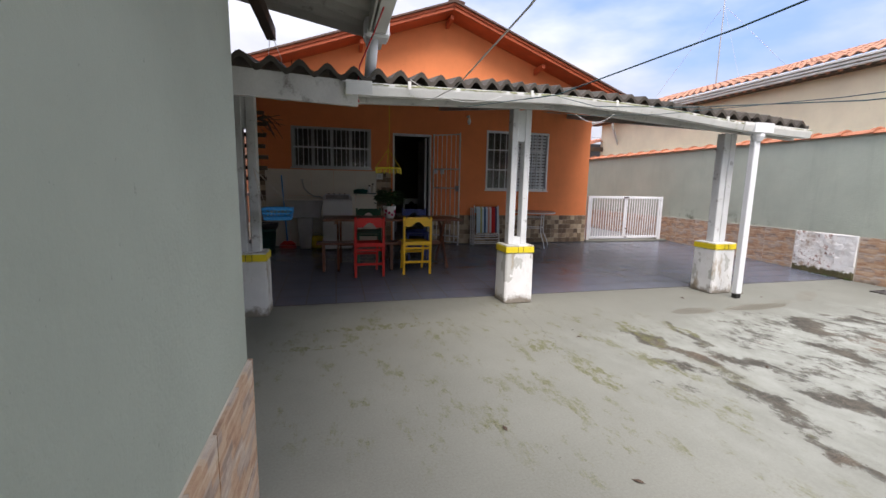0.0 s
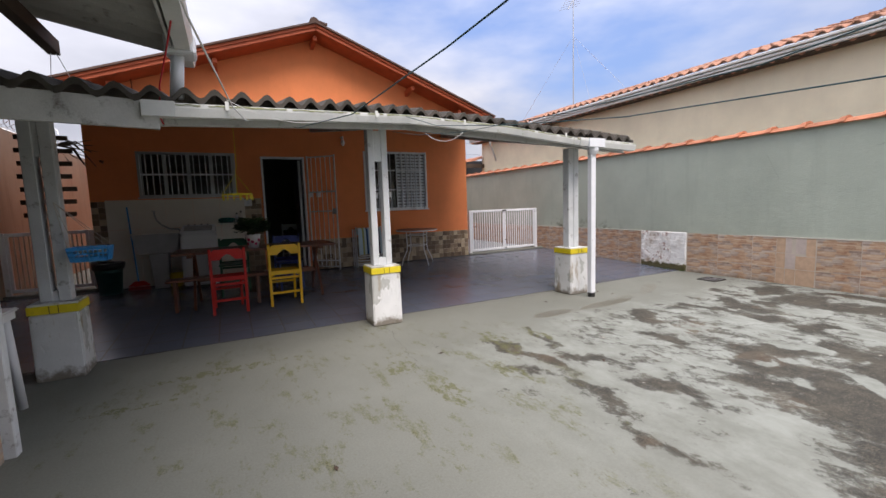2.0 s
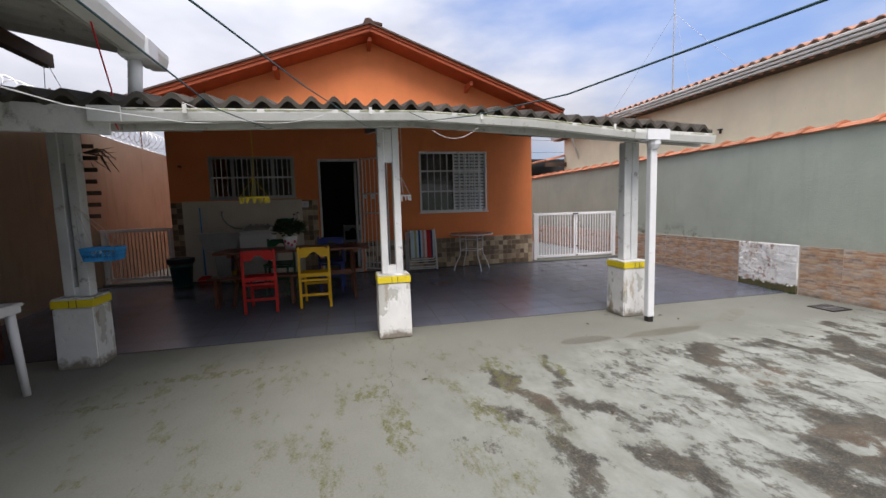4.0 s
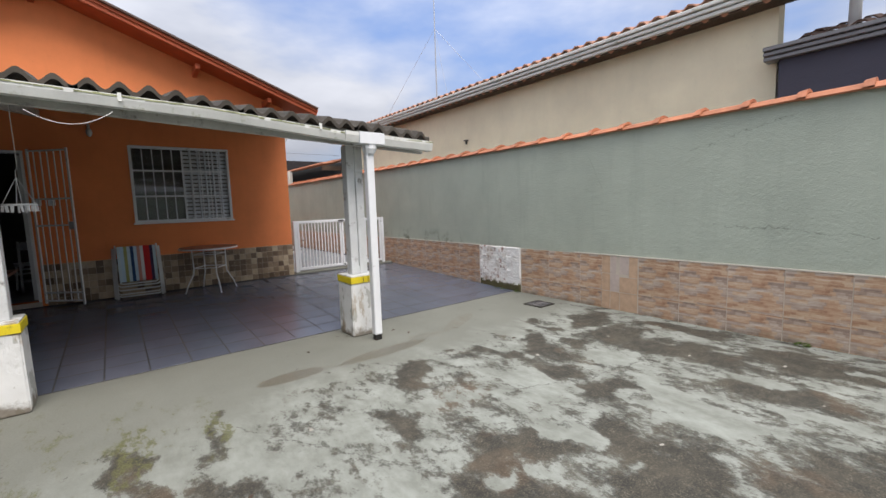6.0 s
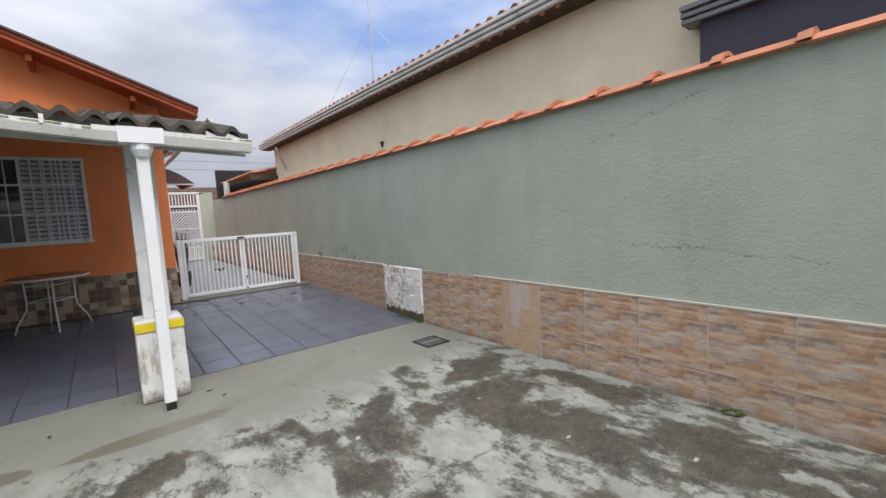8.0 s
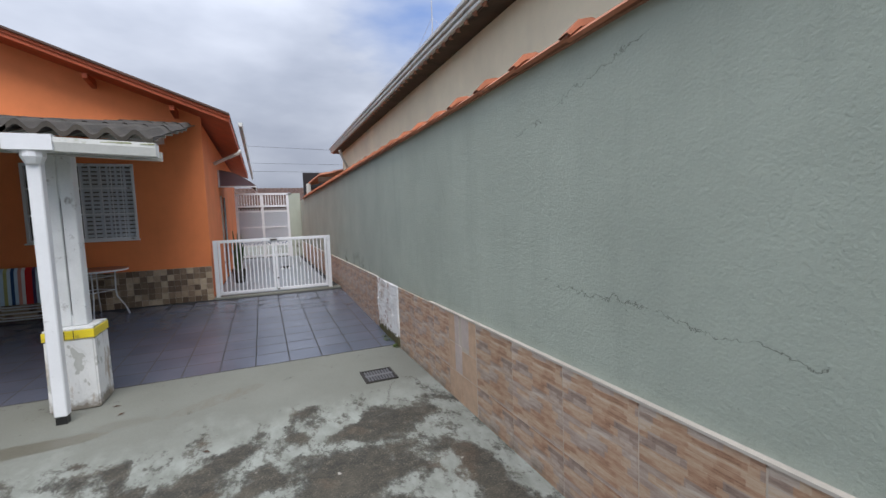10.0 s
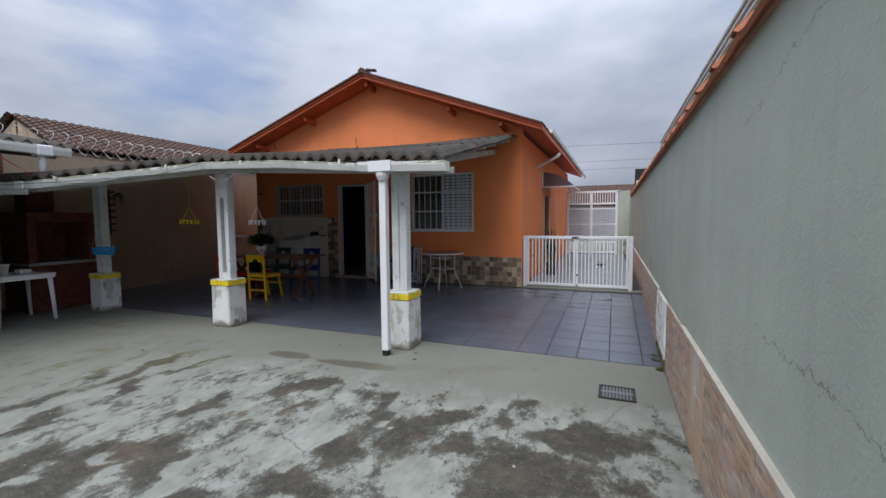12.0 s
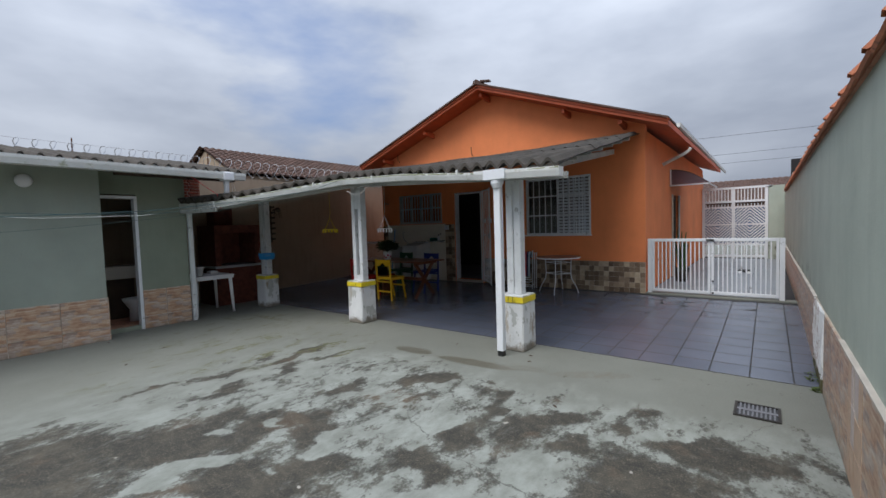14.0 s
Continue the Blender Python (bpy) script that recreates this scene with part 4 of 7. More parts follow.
def sheet(bm, x0, x1, ya, yb, ncy, lift=0.0, droop=0.0):
    nx = int((x1 - x0) / PITCH * 8)
    cols = []
    for i in range(nx + 1):
        x = x0 + (x1 - x0) * i / nx
        w = AMP * math.cos(2 * math.pi * x / PITCH)
        yf, zf = front(x)
        col = []
        for j in range(ncy + 1):
            f = ya + (yb - ya) * j / ncy
            y = yf - 0.06 + (HOUSE_Y - 0.012 - yf + 0.06) * f
            z = roof_z(x, y) + w + 0.045 + lift * (1 - j / ncy) + droop * noise.noise(Vector((x * 1.7, y, 0)))
            xx = x - 0.22 * max(0.0, (x - 2.35) / 3.45) * (y - yf) / (HOUSE_Y - yf)
            col.append((bm.verts.new((xx, y, z)), bm.verts.new((xx, y, z - (0.04 if j == 0 and ya == 0 else 0.007)))))
        cols.append(col)
    for a, b in zip(cols, cols[1:]):
        for j in range(ncy):
            bm.faces.new((a[j][0], b[j][0], b[j + 1][0], a[j + 1][0]))
            bm.faces.new((a[j][1], a[j + 1][1], b[j + 1][1], b[j][1]))
        bm.faces.new((a[0][0], a[0][1], b[0][1], b[0][0]))
        bm.faces.new((a[ncy][0], b[ncy][0], b[ncy][1], a[ncy][1]))
    for c in (cols[0], cols[-1]):
        for j in range(ncy):
            bm.faces.new((c[j][0], c[j + 1][0], c[j + 1][1], c[j][1]))


xs_ = [-2.6 + 1.065 * k for k in range(8)] + [5.78]
for k, (xa, xb) in enumerate(zip(xs_, xs_[1:])):
    for r, (fa, fb) in enumerate(((0.0, 0.36), (0.345, 0.7), (0.685, 1.0))):
        bm = bmesh.new()
        sheet(bm, xa, xb + 0.05 if k < 7 else xb, fa, fb, 3, 0.012 + 0.005 * (k % 2), 0.02)
        part("corrugated_sheet", bm, M["fibre"], per, "grey wavy fibre cement sheet with dark weathering")
# rafters with cut ends seen along the open edge
for f in (0.2, 0.33, 0.46, 0.6, 0.74, 0.88):
    bm = bmesh.new()
    pts = []
    for x in (-2.5, -0.85, 0.2, 2.35, 5.68 - 0.2 * f):
        yf, zf = front(x)
        y = yf + (HOUSE_Y - yf) * f
        pts.append((x, y, roof_z(x, y) - 0.02))
    for p0, p1 in zip(pts, pts[1:]):
        bar(bm, p0, p1, 0.05, 0.06)
    part("batten", bm, M["beam"], per, "white painted roof batten")
for x in (5.05, 2.15, -0.85):
    yf, zf = front(x)
    bm = bmesh.new()
    bar(bm, (x, yf + 0.1, roof_z(x, yf + 0.1) - 0.10), (x, HOUSE_Y, ROOF_BACK - 0.10), 0.08, 0.1)
    part("rafter", bm, M["beam"], per, "white painted rafter")
bm = bmesh.new()
bf = [(x, y + 0.14, z - 0.06) for x, y, z in FRONT]
for p0, p1 in zip(bf, bf[1:]):
    bar(bm, p0, p1, 0.06, 0.07)
part("front_beam", bm, M["beam"], per, "grey white painted front beam")
bm = bmesh.new()
fb = [(x, y - 0.02, z - 0.06) for x, y, z in FRONT[:3]]
for p0, p1 in zip(fb, fb[1:]):
    bar(bm, p0, p1, 0.04, 0.17)
part("fascia_board", bm, M["beam"], per, "grey white painted fascia board with peeling paint")

gt = thing("patio_gutter", "white plastic gutter with green algae along the patio roof", "gutter")
g = gutter("gutter_channel", [(0.12, 3.13, 2.07), (2.35, 4.12, 2.32), (3.6, 4.12, 2.27), (4.85, 4.12, 2.16)], M["gutter"])
g.parent = gt
g = gutter("gutter_channel", [(4.75, 4.105, 2.18), (5.8, 4.105, 2.135)], M["gutter"], 0.13, 0.1)
g.parent = gt
bm = bmesh.new()
rnd_g = random.Random(8)
gp = [Vector(q) for q in ((0.12, 3.13, 2.07), (2.35, 4.12, 2.32), (3.6, 4.12, 2.27), (4.85, 4.12, 2.16), (5.8, 4.105, 2.135))]
for qa, qb in zip(gp, gp[1:]):
    nn = int((qb - qa).length / 0.05)
    for i in range(nn):
        if rnd_g.random() < 0.12:
            continue
        c0, c1 = qa.lerp(qb, i / nn), qa.lerp(qb, (i + 0.95) / nn)
        off = Vector((0, -0.003, -0.008 - rnd_g.random() * 0.006))
        bar(bm, c0 + off, c1 + off, 0.005, 0.005 + rnd_g.random() * 0.008)
part("algae", bm, M["algae"], gt, "green brown algae along the gutter rim", kind="stuff")
bm = bmesh.new()
lathe(bm, [(0.075, 2.07), (0.075, 2.02), (0.05, 1.97)], 5.03, 4.17, 12)
box(bm, 4.89, 5.17, 4.09, 4.25, 2.065, 2.178)
part("funnel", bm, M["white"], gt, "white downpipe funnel")
for x in (0.6, 1.9, 3.0, 4.5):
    yf, zf = front(x)
    one_box("gutter_strap", (x - 0.012, x + 0.012, yf - 0.09, yf - 0.075, zf - 0.06, zf + 0.0), M["gutter"], gt)
bm = bmesh.new()
box(bm, 0.12, 0.3, 3.115, 3.13, 1.985, 2.08)
part("end_joint", bm, M["gutter"], gt, "grey stained gutter joint")
dpq = thing("downpipe", "square white downpipe from the patio gutter to the ground", "pipe")
bm = bmesh.new()
box(bm, 4.985, 5.07, 4.15, 4.23, 0.06, 2.0)
bevel(bm, 0.008)
part("pipe", bm, M["white"], dpq)
one_box("foot", (4.993, 5.062, 4.158, 4.222, 0.0, 0.06), M["plastic_black"], dpq, label="black foot")


# ---- pergola posts on pedestals ----
def pergola_post(x, y, top, w=0.33, d=0.30, h=0.70, pair=0.17, tw=0.037, label=""):
    p = thing("patio_post", label, "post", "posts of the patio roof", (x, y, 0))
    bm = bmesh.new()
    box(bm, -w / 2, w / 2, -d / 2, d / 2, 0, h - 0.075)
    for v in bm.verts:
        if v.co.z < 0.01:
            v.co.x *= 1.03
            v.co.y *= 1.03
    bevel(bm, 0.012, 2)
    part("pedestal", bm, M["pedestal"], p, "square white rendered pedestal with peeling, stained paint")
    band = one_box("yellow_band", (-w / 2 - 0.006, w / 2 + 0.006, -d / 2 - 0.006, d / 2 + 0.006, h - 0.075, h - 0.005), M["yellow_band"], p, 0.003, "band of glossy yellow tiles")
    for k in (0.42, 0.6):
        one_box("joint", (-w / 2 + w * k, -w / 2 + w * k + 0.005, -d / 2 - 0.008, -d / 2 - 0.004, h - 0.075, h - 0.005), M["plastic_black"], band)
    one_box("cap", (-w / 2, w / 2, -d / 2, d / 2, h - 0.005, h + 0.012), M["pedestal"], p, 0.004)
    for s in (-1, 1):
        bm = bmesh.new()
        box(bm, s * pair / 2 - tw, s * pair / 2 + tw, -0.06, 0.06, h + 0.012, top)
        bevel(bm, 0.006)
        part("timber", bm, M["post_white"], p, "white painted timber with worn edges")
    one_box("spacer", (-pair / 2 + tw, pair / 2 - tw, -0.05, 0.05, top - 0.36, top - 0.02), M["post_white"], p)
    one_box("spacer", (-pair / 2 + tw, pair / 2 - tw, -0.05, 0.03, h + 0.012, h + 0.1), M["post_white"], p)
    return p


pergola_post(2.11, 4.625, 2.24, 0.34, 0.31, 0.68, 0.155, label="white double timber post on a stained pedestal with a yellow band")
pergola_post(5.03, 4.59, 2.10, 0.33, 0.34, 0.67, 0.102, 0.046, label="white double timber post on a pedestal beside the square downpipe")
pergola_post(-0.82, 4.62, 2.24, 0.33, 0.3, 0.65, 0.125, 0.044, label="white timber post on a wide peeling pedestal beside the plastic table")
ap = thing("annex_post", "white painted timber post at the corner of the outbuilding", "post")
one_box("timber", (-0.72, -0.65, BY + 0.01, BY + 0.08, 0.0, 2.05), M["post_white"], ap, 0.005)

# ---- annex roof ----
an = thing("outbuilding_roof", "pale corrugated fibre cement eave of the outbuilding with a white gutter", "roof")
bm = bmesh.new()
ny = int((3.72 + 6.0) / PITCH * 8)
rows = []
for j in range(ny + 1):
    y = -6.0 + (3.72 + 6.0) * j / ny
    w = AMP * math.cos(2 * math.pi * y / PITCH)
    rows.append([(bm.verts.new((x, y, z + w)), bm.verts.new((x, y, z + w - 0.007))) for x, z in ((0.33, 2.56), (-1.0, 2.80), (-2.6, 3.08))])
for a, b in zip(rows, rows[1:]):
    for i in range(2):
        bm.faces.new((a[i][0], a[i + 1][0], b[i + 1][0], b[i][0]))
        bm.faces.new((a[i][1], b[i][1], b[i + 1][1], a[i + 1][1]))
    bm.faces.new((a[0][0], b[0][0], b[0][1], a[0][1]))
part("corrugated_sheet", bm, M["fibre_under"], an, "pale wavy fibre cement sheeting")
bm = bmesh.new()
rows = []
for j in range(ny + 1):
    y = -6.0 + (3.72 + 6.0) * j / ny
    w = (AMP + 0.006) * math.cos(2 * math.pi * y / PITCH)
    rows.append([(bm.verts.new((x, y, z + w + 0.022)), bm.verts.new((x, y, z + w + 0.006))) for x, z in ((0.345, 2.56), (-1.0, 2.80), (-2.6, 3.08))])
for a, b in zip(rows, rows[1:]):
    for i in range(2):
        bm.faces.new((a[i][0], a[i + 1][0], b[i + 1][0], b[i][0]))
        bm.faces.new((a[i][1], b[i][1], b[i + 1][1], a[i + 1][1]))
    bm.faces.new((a[0][0], b[0][0], b[0][1], a[0][1]))
part("weathered_top", bm, M["fibre"], an, "dark weathered upper skin of the sheets")
g = gutter("gutter_channel", [(0.43, 3.62, 2.55), (0.43, -6.0, 2.62)][::-1], M["gutter"], 0.12, 0.11)
g.parent = an
one_box("beam", (-0.48, -0.41, 2.0, 3.85, 2.5, 2.6), M["old_wood"], an, 0.004, "dark weathered beam end")
one_box("fascia_board", (0.29, 0.305, -6.0, 3.6, 2.45, 2.58), M["beam"], an)
dp2 = thing("downpipe", "round white downpipe from the outbuilding gutter onto the patio roof edge", "pipe")
bm = bmesh.new()
tube(bm, [(0.33, 3.33, 2.46), (0.30, 3.34, 2.15)], 0.042, 12)
part("pipe", bm, M["white"], dp2, smooth=True)
bm = bmesh.new()
box(bm, 0.26, 0.44, 3.24, 3.42, 2.42, 2.56)
bevel(bm, 0.015)
part("funnel", bm, M["white"], dp2, "white gutter outlet box")
# door of the outbuilding
ad = thing("outbuilding_door", "open doorway of the outbuilding with a white frame", "door")
one_box("jamb", (BX - 0.12, BX + 0.02, ADOOR[0] - 0.001, ADOOR[0] + 0.045, 0.0, 2.2), M["white"], ad, 0.003)
one_box("jamb", (BX - 0.12, BX + 0.02, ADOOR[1] - 0.045, ADOOR[1] + 0.001, 0.0, 2.2), M["white"], ad, 0.003)
one_box("lintel", (BX - 0.12, BX + 0.02, ADOOR[0] + 0.045, ADOOR[1] - 0.045, 2.155, 2.2), M["white"], ad, 0.003)


# ---- gates ----
def bar_gate(name, x0, x1, z0, z1, y, leaves, label, mat, bars=11):
    p = thing(name, label, "gate")
    one_box("frame_post", (x0, x0 + 0.07, y, y + 0.05, z0 - 0.03, z1), M["white"], p, 0.003)
    one_box("frame_post", (x1 - 0.07, x1, y, y + 0.05, z0 - 0.03, z1), M["white"], p, 0.003)
    w = (x1 - x0 - 0.14) / leaves
    for k in range(leaves):
        a, b = x0 + 0.07 + k * w + 0.006, x0 + 0.07 + (k + 1) * w - 0.006
        leaf = one_box("leaf", (a, b, y + 0.006, y + 0.044, z1 - 0.055, z1), M["white"], p, 0.003, "gate leaf")
        one_box("rail", (a, b, y + 0.006, y + 0.044, z0 + 0.01, z0 + 0.06), M["white"], leaf, 0.003)
        for xx in (a, b - 0.04):
            one_box("stile", (xx, xx + 0.04, y + 0.006, y + 0.044, z0 + 0.06, z1 - 0.055), M["white"], leaf, 0.003)
        for i in range(bars):
            xx = a + 0.04 + (b - a - 0.08) * (i + 1) / (bars + 1)
            one_box("bar", (xx - 0.009, xx + 0.009, y + 0.016, y + 0.034, z0 + 0.055, z1 - 0.05), mat, leaf)
    return p


bg = bar_gate("garden_gate", 5.69, 7.735, 0.19, 1.19, HOUSE_Y - 0.02, 2, "white double steel gate with vertical bars across the side passage", M["white"], 12)
for zz, xx in ((1.18, 6.64), (0.45, 6.73), (0.24, 6.73)):
    bm = bmesh.new()
    box(bm, xx, xx + (0.12 if zz > 1 else 0.03), HOUSE_Y - 0.04, HOUSE_Y - 0.015, zz - 0.03, zz - 0.005)
    part("latch", bm, M["plastic_black"], bg, "black latch")
bar_gate("side_gate", -2.64, -1.46, 0.2, 1.15, HOUSE_Y + 0.1, 1, "white steel gate with cream bars beside the tan wall", M["cap"], 15)
set_box("gate_sill", (5.65, RX, HOUSE_Y - 0.06, HOUSE_Y + 0.14, 0.0, 0.165), M["ground"], "rough concrete sill under the gate", 0.01)
set_box("gate_sill", (LX, HX0, HOUSE_Y + 0.04, HOUSE_Y + 0.2, 0.0, 0.17), M["ground"], "rough concrete sill under the side gate", 0.01)


# ---- windows and doors of the house ----
def window_frame(p, x0, x1, z0, z1, y, mat):
    f = one_box("frame", (x0, x1, y, y + 0.07, z0, z0 + 0.04), mat, p, 0.002, "grey aluminium frame")
    one_box("head", (x0, x1, y, y + 0.07, z1 - 0.04, z1), mat, f, 0.002)
    for xx in (x0, x1 - 0.04):
        one_box("stile", (xx, xx + 0.04, y, y + 0.07, z0 + 0.04, z1 - 0.04), mat, f, 0.002)
    one_box("sill", (x0 - 0.02, x1 + 0.02, y - 0.03, y + 0.0, z0 - 0.025, z0), mat, p, 0.002)


w1 = thing("window_1", "wide grey aluminium kitchen window behind white security bars", "window")
w1["kind"] = "structure"
x0, x1, z0, z1 = WIN1
window_frame(w1, x0, x1, z0, z1, HOUSE_Y - 0.01, M["alu"])
one_box("pane", (x0 + 0.04, x1 - 0.04, HOUSE_Y + 0.045, HOUSE_Y + 0.05, z0 + 0.04, z1 - 0.04), M["glass"], w1)
for k in range(4):
    a = x0 + 0.04 + k * (x1 - x0 - 0.08) / 4
    b = a + (x1 - x0 - 0.08) / 4
    for xx in (a, b - 0.03):
        one_box("sash_stile", (xx, xx + 0.03, HOUSE_Y + 0.03, HOUSE_Y + 0.044, z0 + 0.04, z1 - 0.04), M["alu"], w1)
    for i in range(3):
        xx = a + (b - a) * (i + 0.9) / 3.8
        one_box("bar", (xx - 0.007, xx + 0.007, HOUSE_Y - 0.002, HOUSE_Y + 0.012, z0 + 0.03, z1 - 0.03), M["white"], w1)
one_box("cross_bar", (x0 + 0.03, x1 - 0.03, HOUSE_Y - 0.006, HOUSE_Y - 0.002, (z0 + z1) / 2 - 0.015, (z0 + z1) / 2 + 0.015), M["white"], w1)

w2 = thing("window_2", "white framed window with security bars, half closed by a pale louvred shutter", "window")
w2["kind"] = "structure"
x0, x1, z0, z1 = WIN2
window_frame(w2, x0, x1, z0, z1, HOUSE_Y - 0.012, M["white"])
xm = x0 + (x1 - x0) * 0.5
one_box("pane", (x0 + 0.04, xm, HOUSE_Y + 0.055, HOUSE_Y + 0.06, z0 + 0.04, z1 - 0.04), M["glass"], w2)
one_box("curtain", (x0 + 0.04, xm + 0.02, HOUSE_Y + 0.12, HOUSE_Y + 0.125, z0 + 0.04, z1 - 0.04), M["inner"], w2, label="grey mesh curtain")
# backing coloured dark grey to stand for the shade between the pale louvres
sh = one_box("shutter", (xm, x1 - 0.04, HOUSE_Y + 0.05, HOUSE_Y + 0.06, z0 + 0.04, z1 - 0.04), M["inner"], w2, label="pale louvred shutter")
for c in range(6):
    ca = xm + (x1 - 0.04 - xm) * c / 6
    cb_ = xm + (x1 - 0.04 - xm) * (c + 1) / 6
    one_box("stile", (ca, ca + 0.026, HOUSE_Y + 0.016, HOUSE_Y + 0.05, z0 + 0.04, z1 - 0.04), M["shutter"], sh)
    bm = bmesh.new()
    for r in range(17):
        zz = z0 + 0.055 + (z1 - z0 - 0.1) * r / 17
        h_ = (z1 - z0 - 0.1) / 17
        v = [bm.verts.new(q) for x_ in (ca + 0.026, cb_ - 0.004) for q in ((x_, HOUSE_Y + 0.026, zz), (x_, HOUSE_Y + 0.03, zz - 0.004), (x_, HOUSE_Y + 0.05, zz + h_ * 0.6), (x_, HOUSE_Y + 0.046, zz + h_ * 0.64))]
        for k in range(4):
            bm.faces.new((v[k], v[(k + 1) % 4], v[4 + (k + 1) % 4], v[4 + k]))
        bm.faces.new(v[:4][::-1])
        bm.faces.new(v[4:])
    o = part("louvre", bm, M["shutter"], sh)
for i in range(9):
    xx = x0 + 0.04 + (x1 - x0 - 0.08) * (i + 1) / 10
    one_box("bar", (xx - 0.007, xx + 0.007, HOUSE_Y - 0.002, HOUSE_Y + 0.012, z0 + 0.03, z1 - 0.03), M["white"], w2)
for f in (0.345, 0.68):
    zz = z0 + (z1 - z0) * f
    one_box("cross_bar", (x0 + 0.03, x1 - 0.03, HOUSE_Y - 0.008, HOUSE_Y - 0.002, zz - 0.014, zz + 0.014), M["white"], w2)

d1 = thing("door_1", "open back doorway of the house with a white frame, dark inside", "door")
d1["kind"] = "structure"
x0, x1, z0, z1 = DOOR
one_box("jamb", (x0, x0 + 0.035, HOUSE_Y - 0.02, HOUSE_Y + 0.13, z0, z1), M["white"], d1, 0.003)
one_box("jamb", (x1 - 0.035, x1, HOUSE_Y - 0.02, HOUSE_Y + 0.13, z0, z1), M["white"], d1, 0.003)
one_box("lintel", (x0 + 0.035, x1 - 0.035, HOUSE_Y - 0.02, HOUSE_Y + 0.13, z1 - 0.035, z1), M["white"], d1, 0.003)
one_box("threshold", (x0, x1, HOUSE_Y - 0.03, HOUSE_Y + 0.14, 0.13, z0 - 0.001), M["cap"], d1, 0.003)
one_box("leaf", (x1 - 0.10, x1 - 0.055, HOUSE_Y + 0.16, HOUSE_Y + 0.9, z0 + 0.01, z1 - 0.05), M["alu"], d1, 0.003, "grey metal door leaf standing open inside")
gr = thing("security_gate", "white barred security door swung open against the orange wall", "gate", loc=(2.0, HOUSE_Y - 0.03, 0.0), rz=-42)
L = 0.62
one_box("stile", (0, 0.025, -0.012, 0.012, 0.17, 2.4), M["white"], gr, 0.002)
one_box("stile", (L - 0.025, L, -0.012, 0.012, 0.15, 2.4), M["white"], gr, 0.002)
for zz in (0.2, 0.32, 1.3, 1.68, 2.36):
    one_box("rail", (0.025, L - 0.025, -0.01, 0.01, zz, zz + 0.022), M["white"], gr)
for i in range(5):
    xx = L * (i + 1) / 6
    one_box("bar", (xx - 0.006, xx + 0.006, -0.006, 0.006, 0.2, 2.37), M["white"], gr)
one_box("lock", (L - 0.09, L - 0.01, -0.02, 0.02, 1.25, 1.36), M["metal"], gr, 0.004, "steel lock box")

splash = thing("tiled_splashback", "cream glazed tiles behind the laundry sink", "wall tiles")
for i in range(5):
    for j in range(3):
        a, b = -1.25 + 2.09 * i / 5, -1.25 + 2.09 * (i + 1) / 5
        c, d = 0.12 + 1.5 * j / 3, 0.12 + 1.5 * (j + 1) / 3
        one_box("tile", (a + 0.001, b - 0.001, HOUSE_Y - 0.008, HOUSE_Y, c + 0.001, d - 0.001), M["splash"], splash)


# ---- laundry corner ----
def floor_at(y):
    return gz(y) + 0.006


s1 = thing("laundry_sink", "grey concrete laundry sink on a tapered pedestal against the cream tiles", "sink", loc=(-0.53, 8.38, floor_at(8.38)))
bm = bmesh.new()
top = [(-0.33, -0.26), (0.33, -0.26), (0.33, 0.26), (-0.33, 0.26)]
bot = [(-0.27, -0.20), (0.27, -0.20), (0.27, 0.22), (-0.27, 0.22)]
H_ = 0.92
a = [bm.verts.new((x, y, H_)) for x, y in top]
b = [bm.verts.new((x, y, H_ - 0.32)) for x, y in bot]
c = [bm.verts.new((x * 0.9, y * 0.88, H_)) for x, y in top]
d = [bm.verts.new((x * 0.85, y * 0.8, H_ - 0.26)) for x, y in bot]
for k in range(4):
    n = (k + 1) % 4
    bm.faces.new((a[k], a[n], b[n], b[k]))
    bm.faces.new((a[k], c[k], c[n], a[n]))
    bm.faces.new((c[k], d[k], d[n], c[n]))
bm.faces.new(b[::-1]); bm.faces.new(d)
bevel(bm, 0.006)
part("basin", bm, M["concrete_sink"], s1)
bm = bmesh.new()
box(bm, -0.34, 0.34, -0.275, -0.235, H_ + 0.001, H_ + 0.02)
bevel(bm, 0.006)
part("rim", bm, M["splash"], s1, "pale worn rim")
bm = bmesh.new()
a = [bm.verts.new((x * 0.14, y * 0.13, H_ - 0.33)) for x, y in ((-1, -1), (1, -1), (1, 1), (-1, 1))]
b = [bm.verts.new((x * 0.10, y * 0.10, 0.0)) for x, y in ((-1, -1), (1, -1), (1, 1), (-1, 1))]
for k in range(4):
    bm.faces.new((a[k], a[(k + 1) % 4], b[(k + 1) % 4], b[k]))
bm.faces.new(a); bm.faces.new(b[::-1])
bevel(bm, 0.006)
part("pedestal", bm, M["concrete_sink"], s1)
tp = thing("wall_tap", "small chrome wall tap with a grey hose to the washing machine", "tap")
bm = bmesh.new()
tube(bm, [(-0.58, 8.66, 1.40), (-0.58, 8.58, 1.40), (-0.57, 8.55, 1.36)], 0.012, 8)
box(bm, -0.61, -0.55, 8.585, 8.6, 1.415, 1.43)
part("tap", bm, M["metal"], tp, smooth=False)
bm = bmesh.new()
pts = [(-0.57, 8.55, 1.36), (-0.55, 8.54, 1.27), (-0.48, 8.54, 1.18), (-0.36, 8.52, 1.11), (-0.24, 8.5, 1.10), (-0.2, 8.48, 1.04)]
tube(bm, pts, 0.013, 8)
part("hose", bm, M["concrete_sink"], tp, "grey ribbed hose", smooth=True)

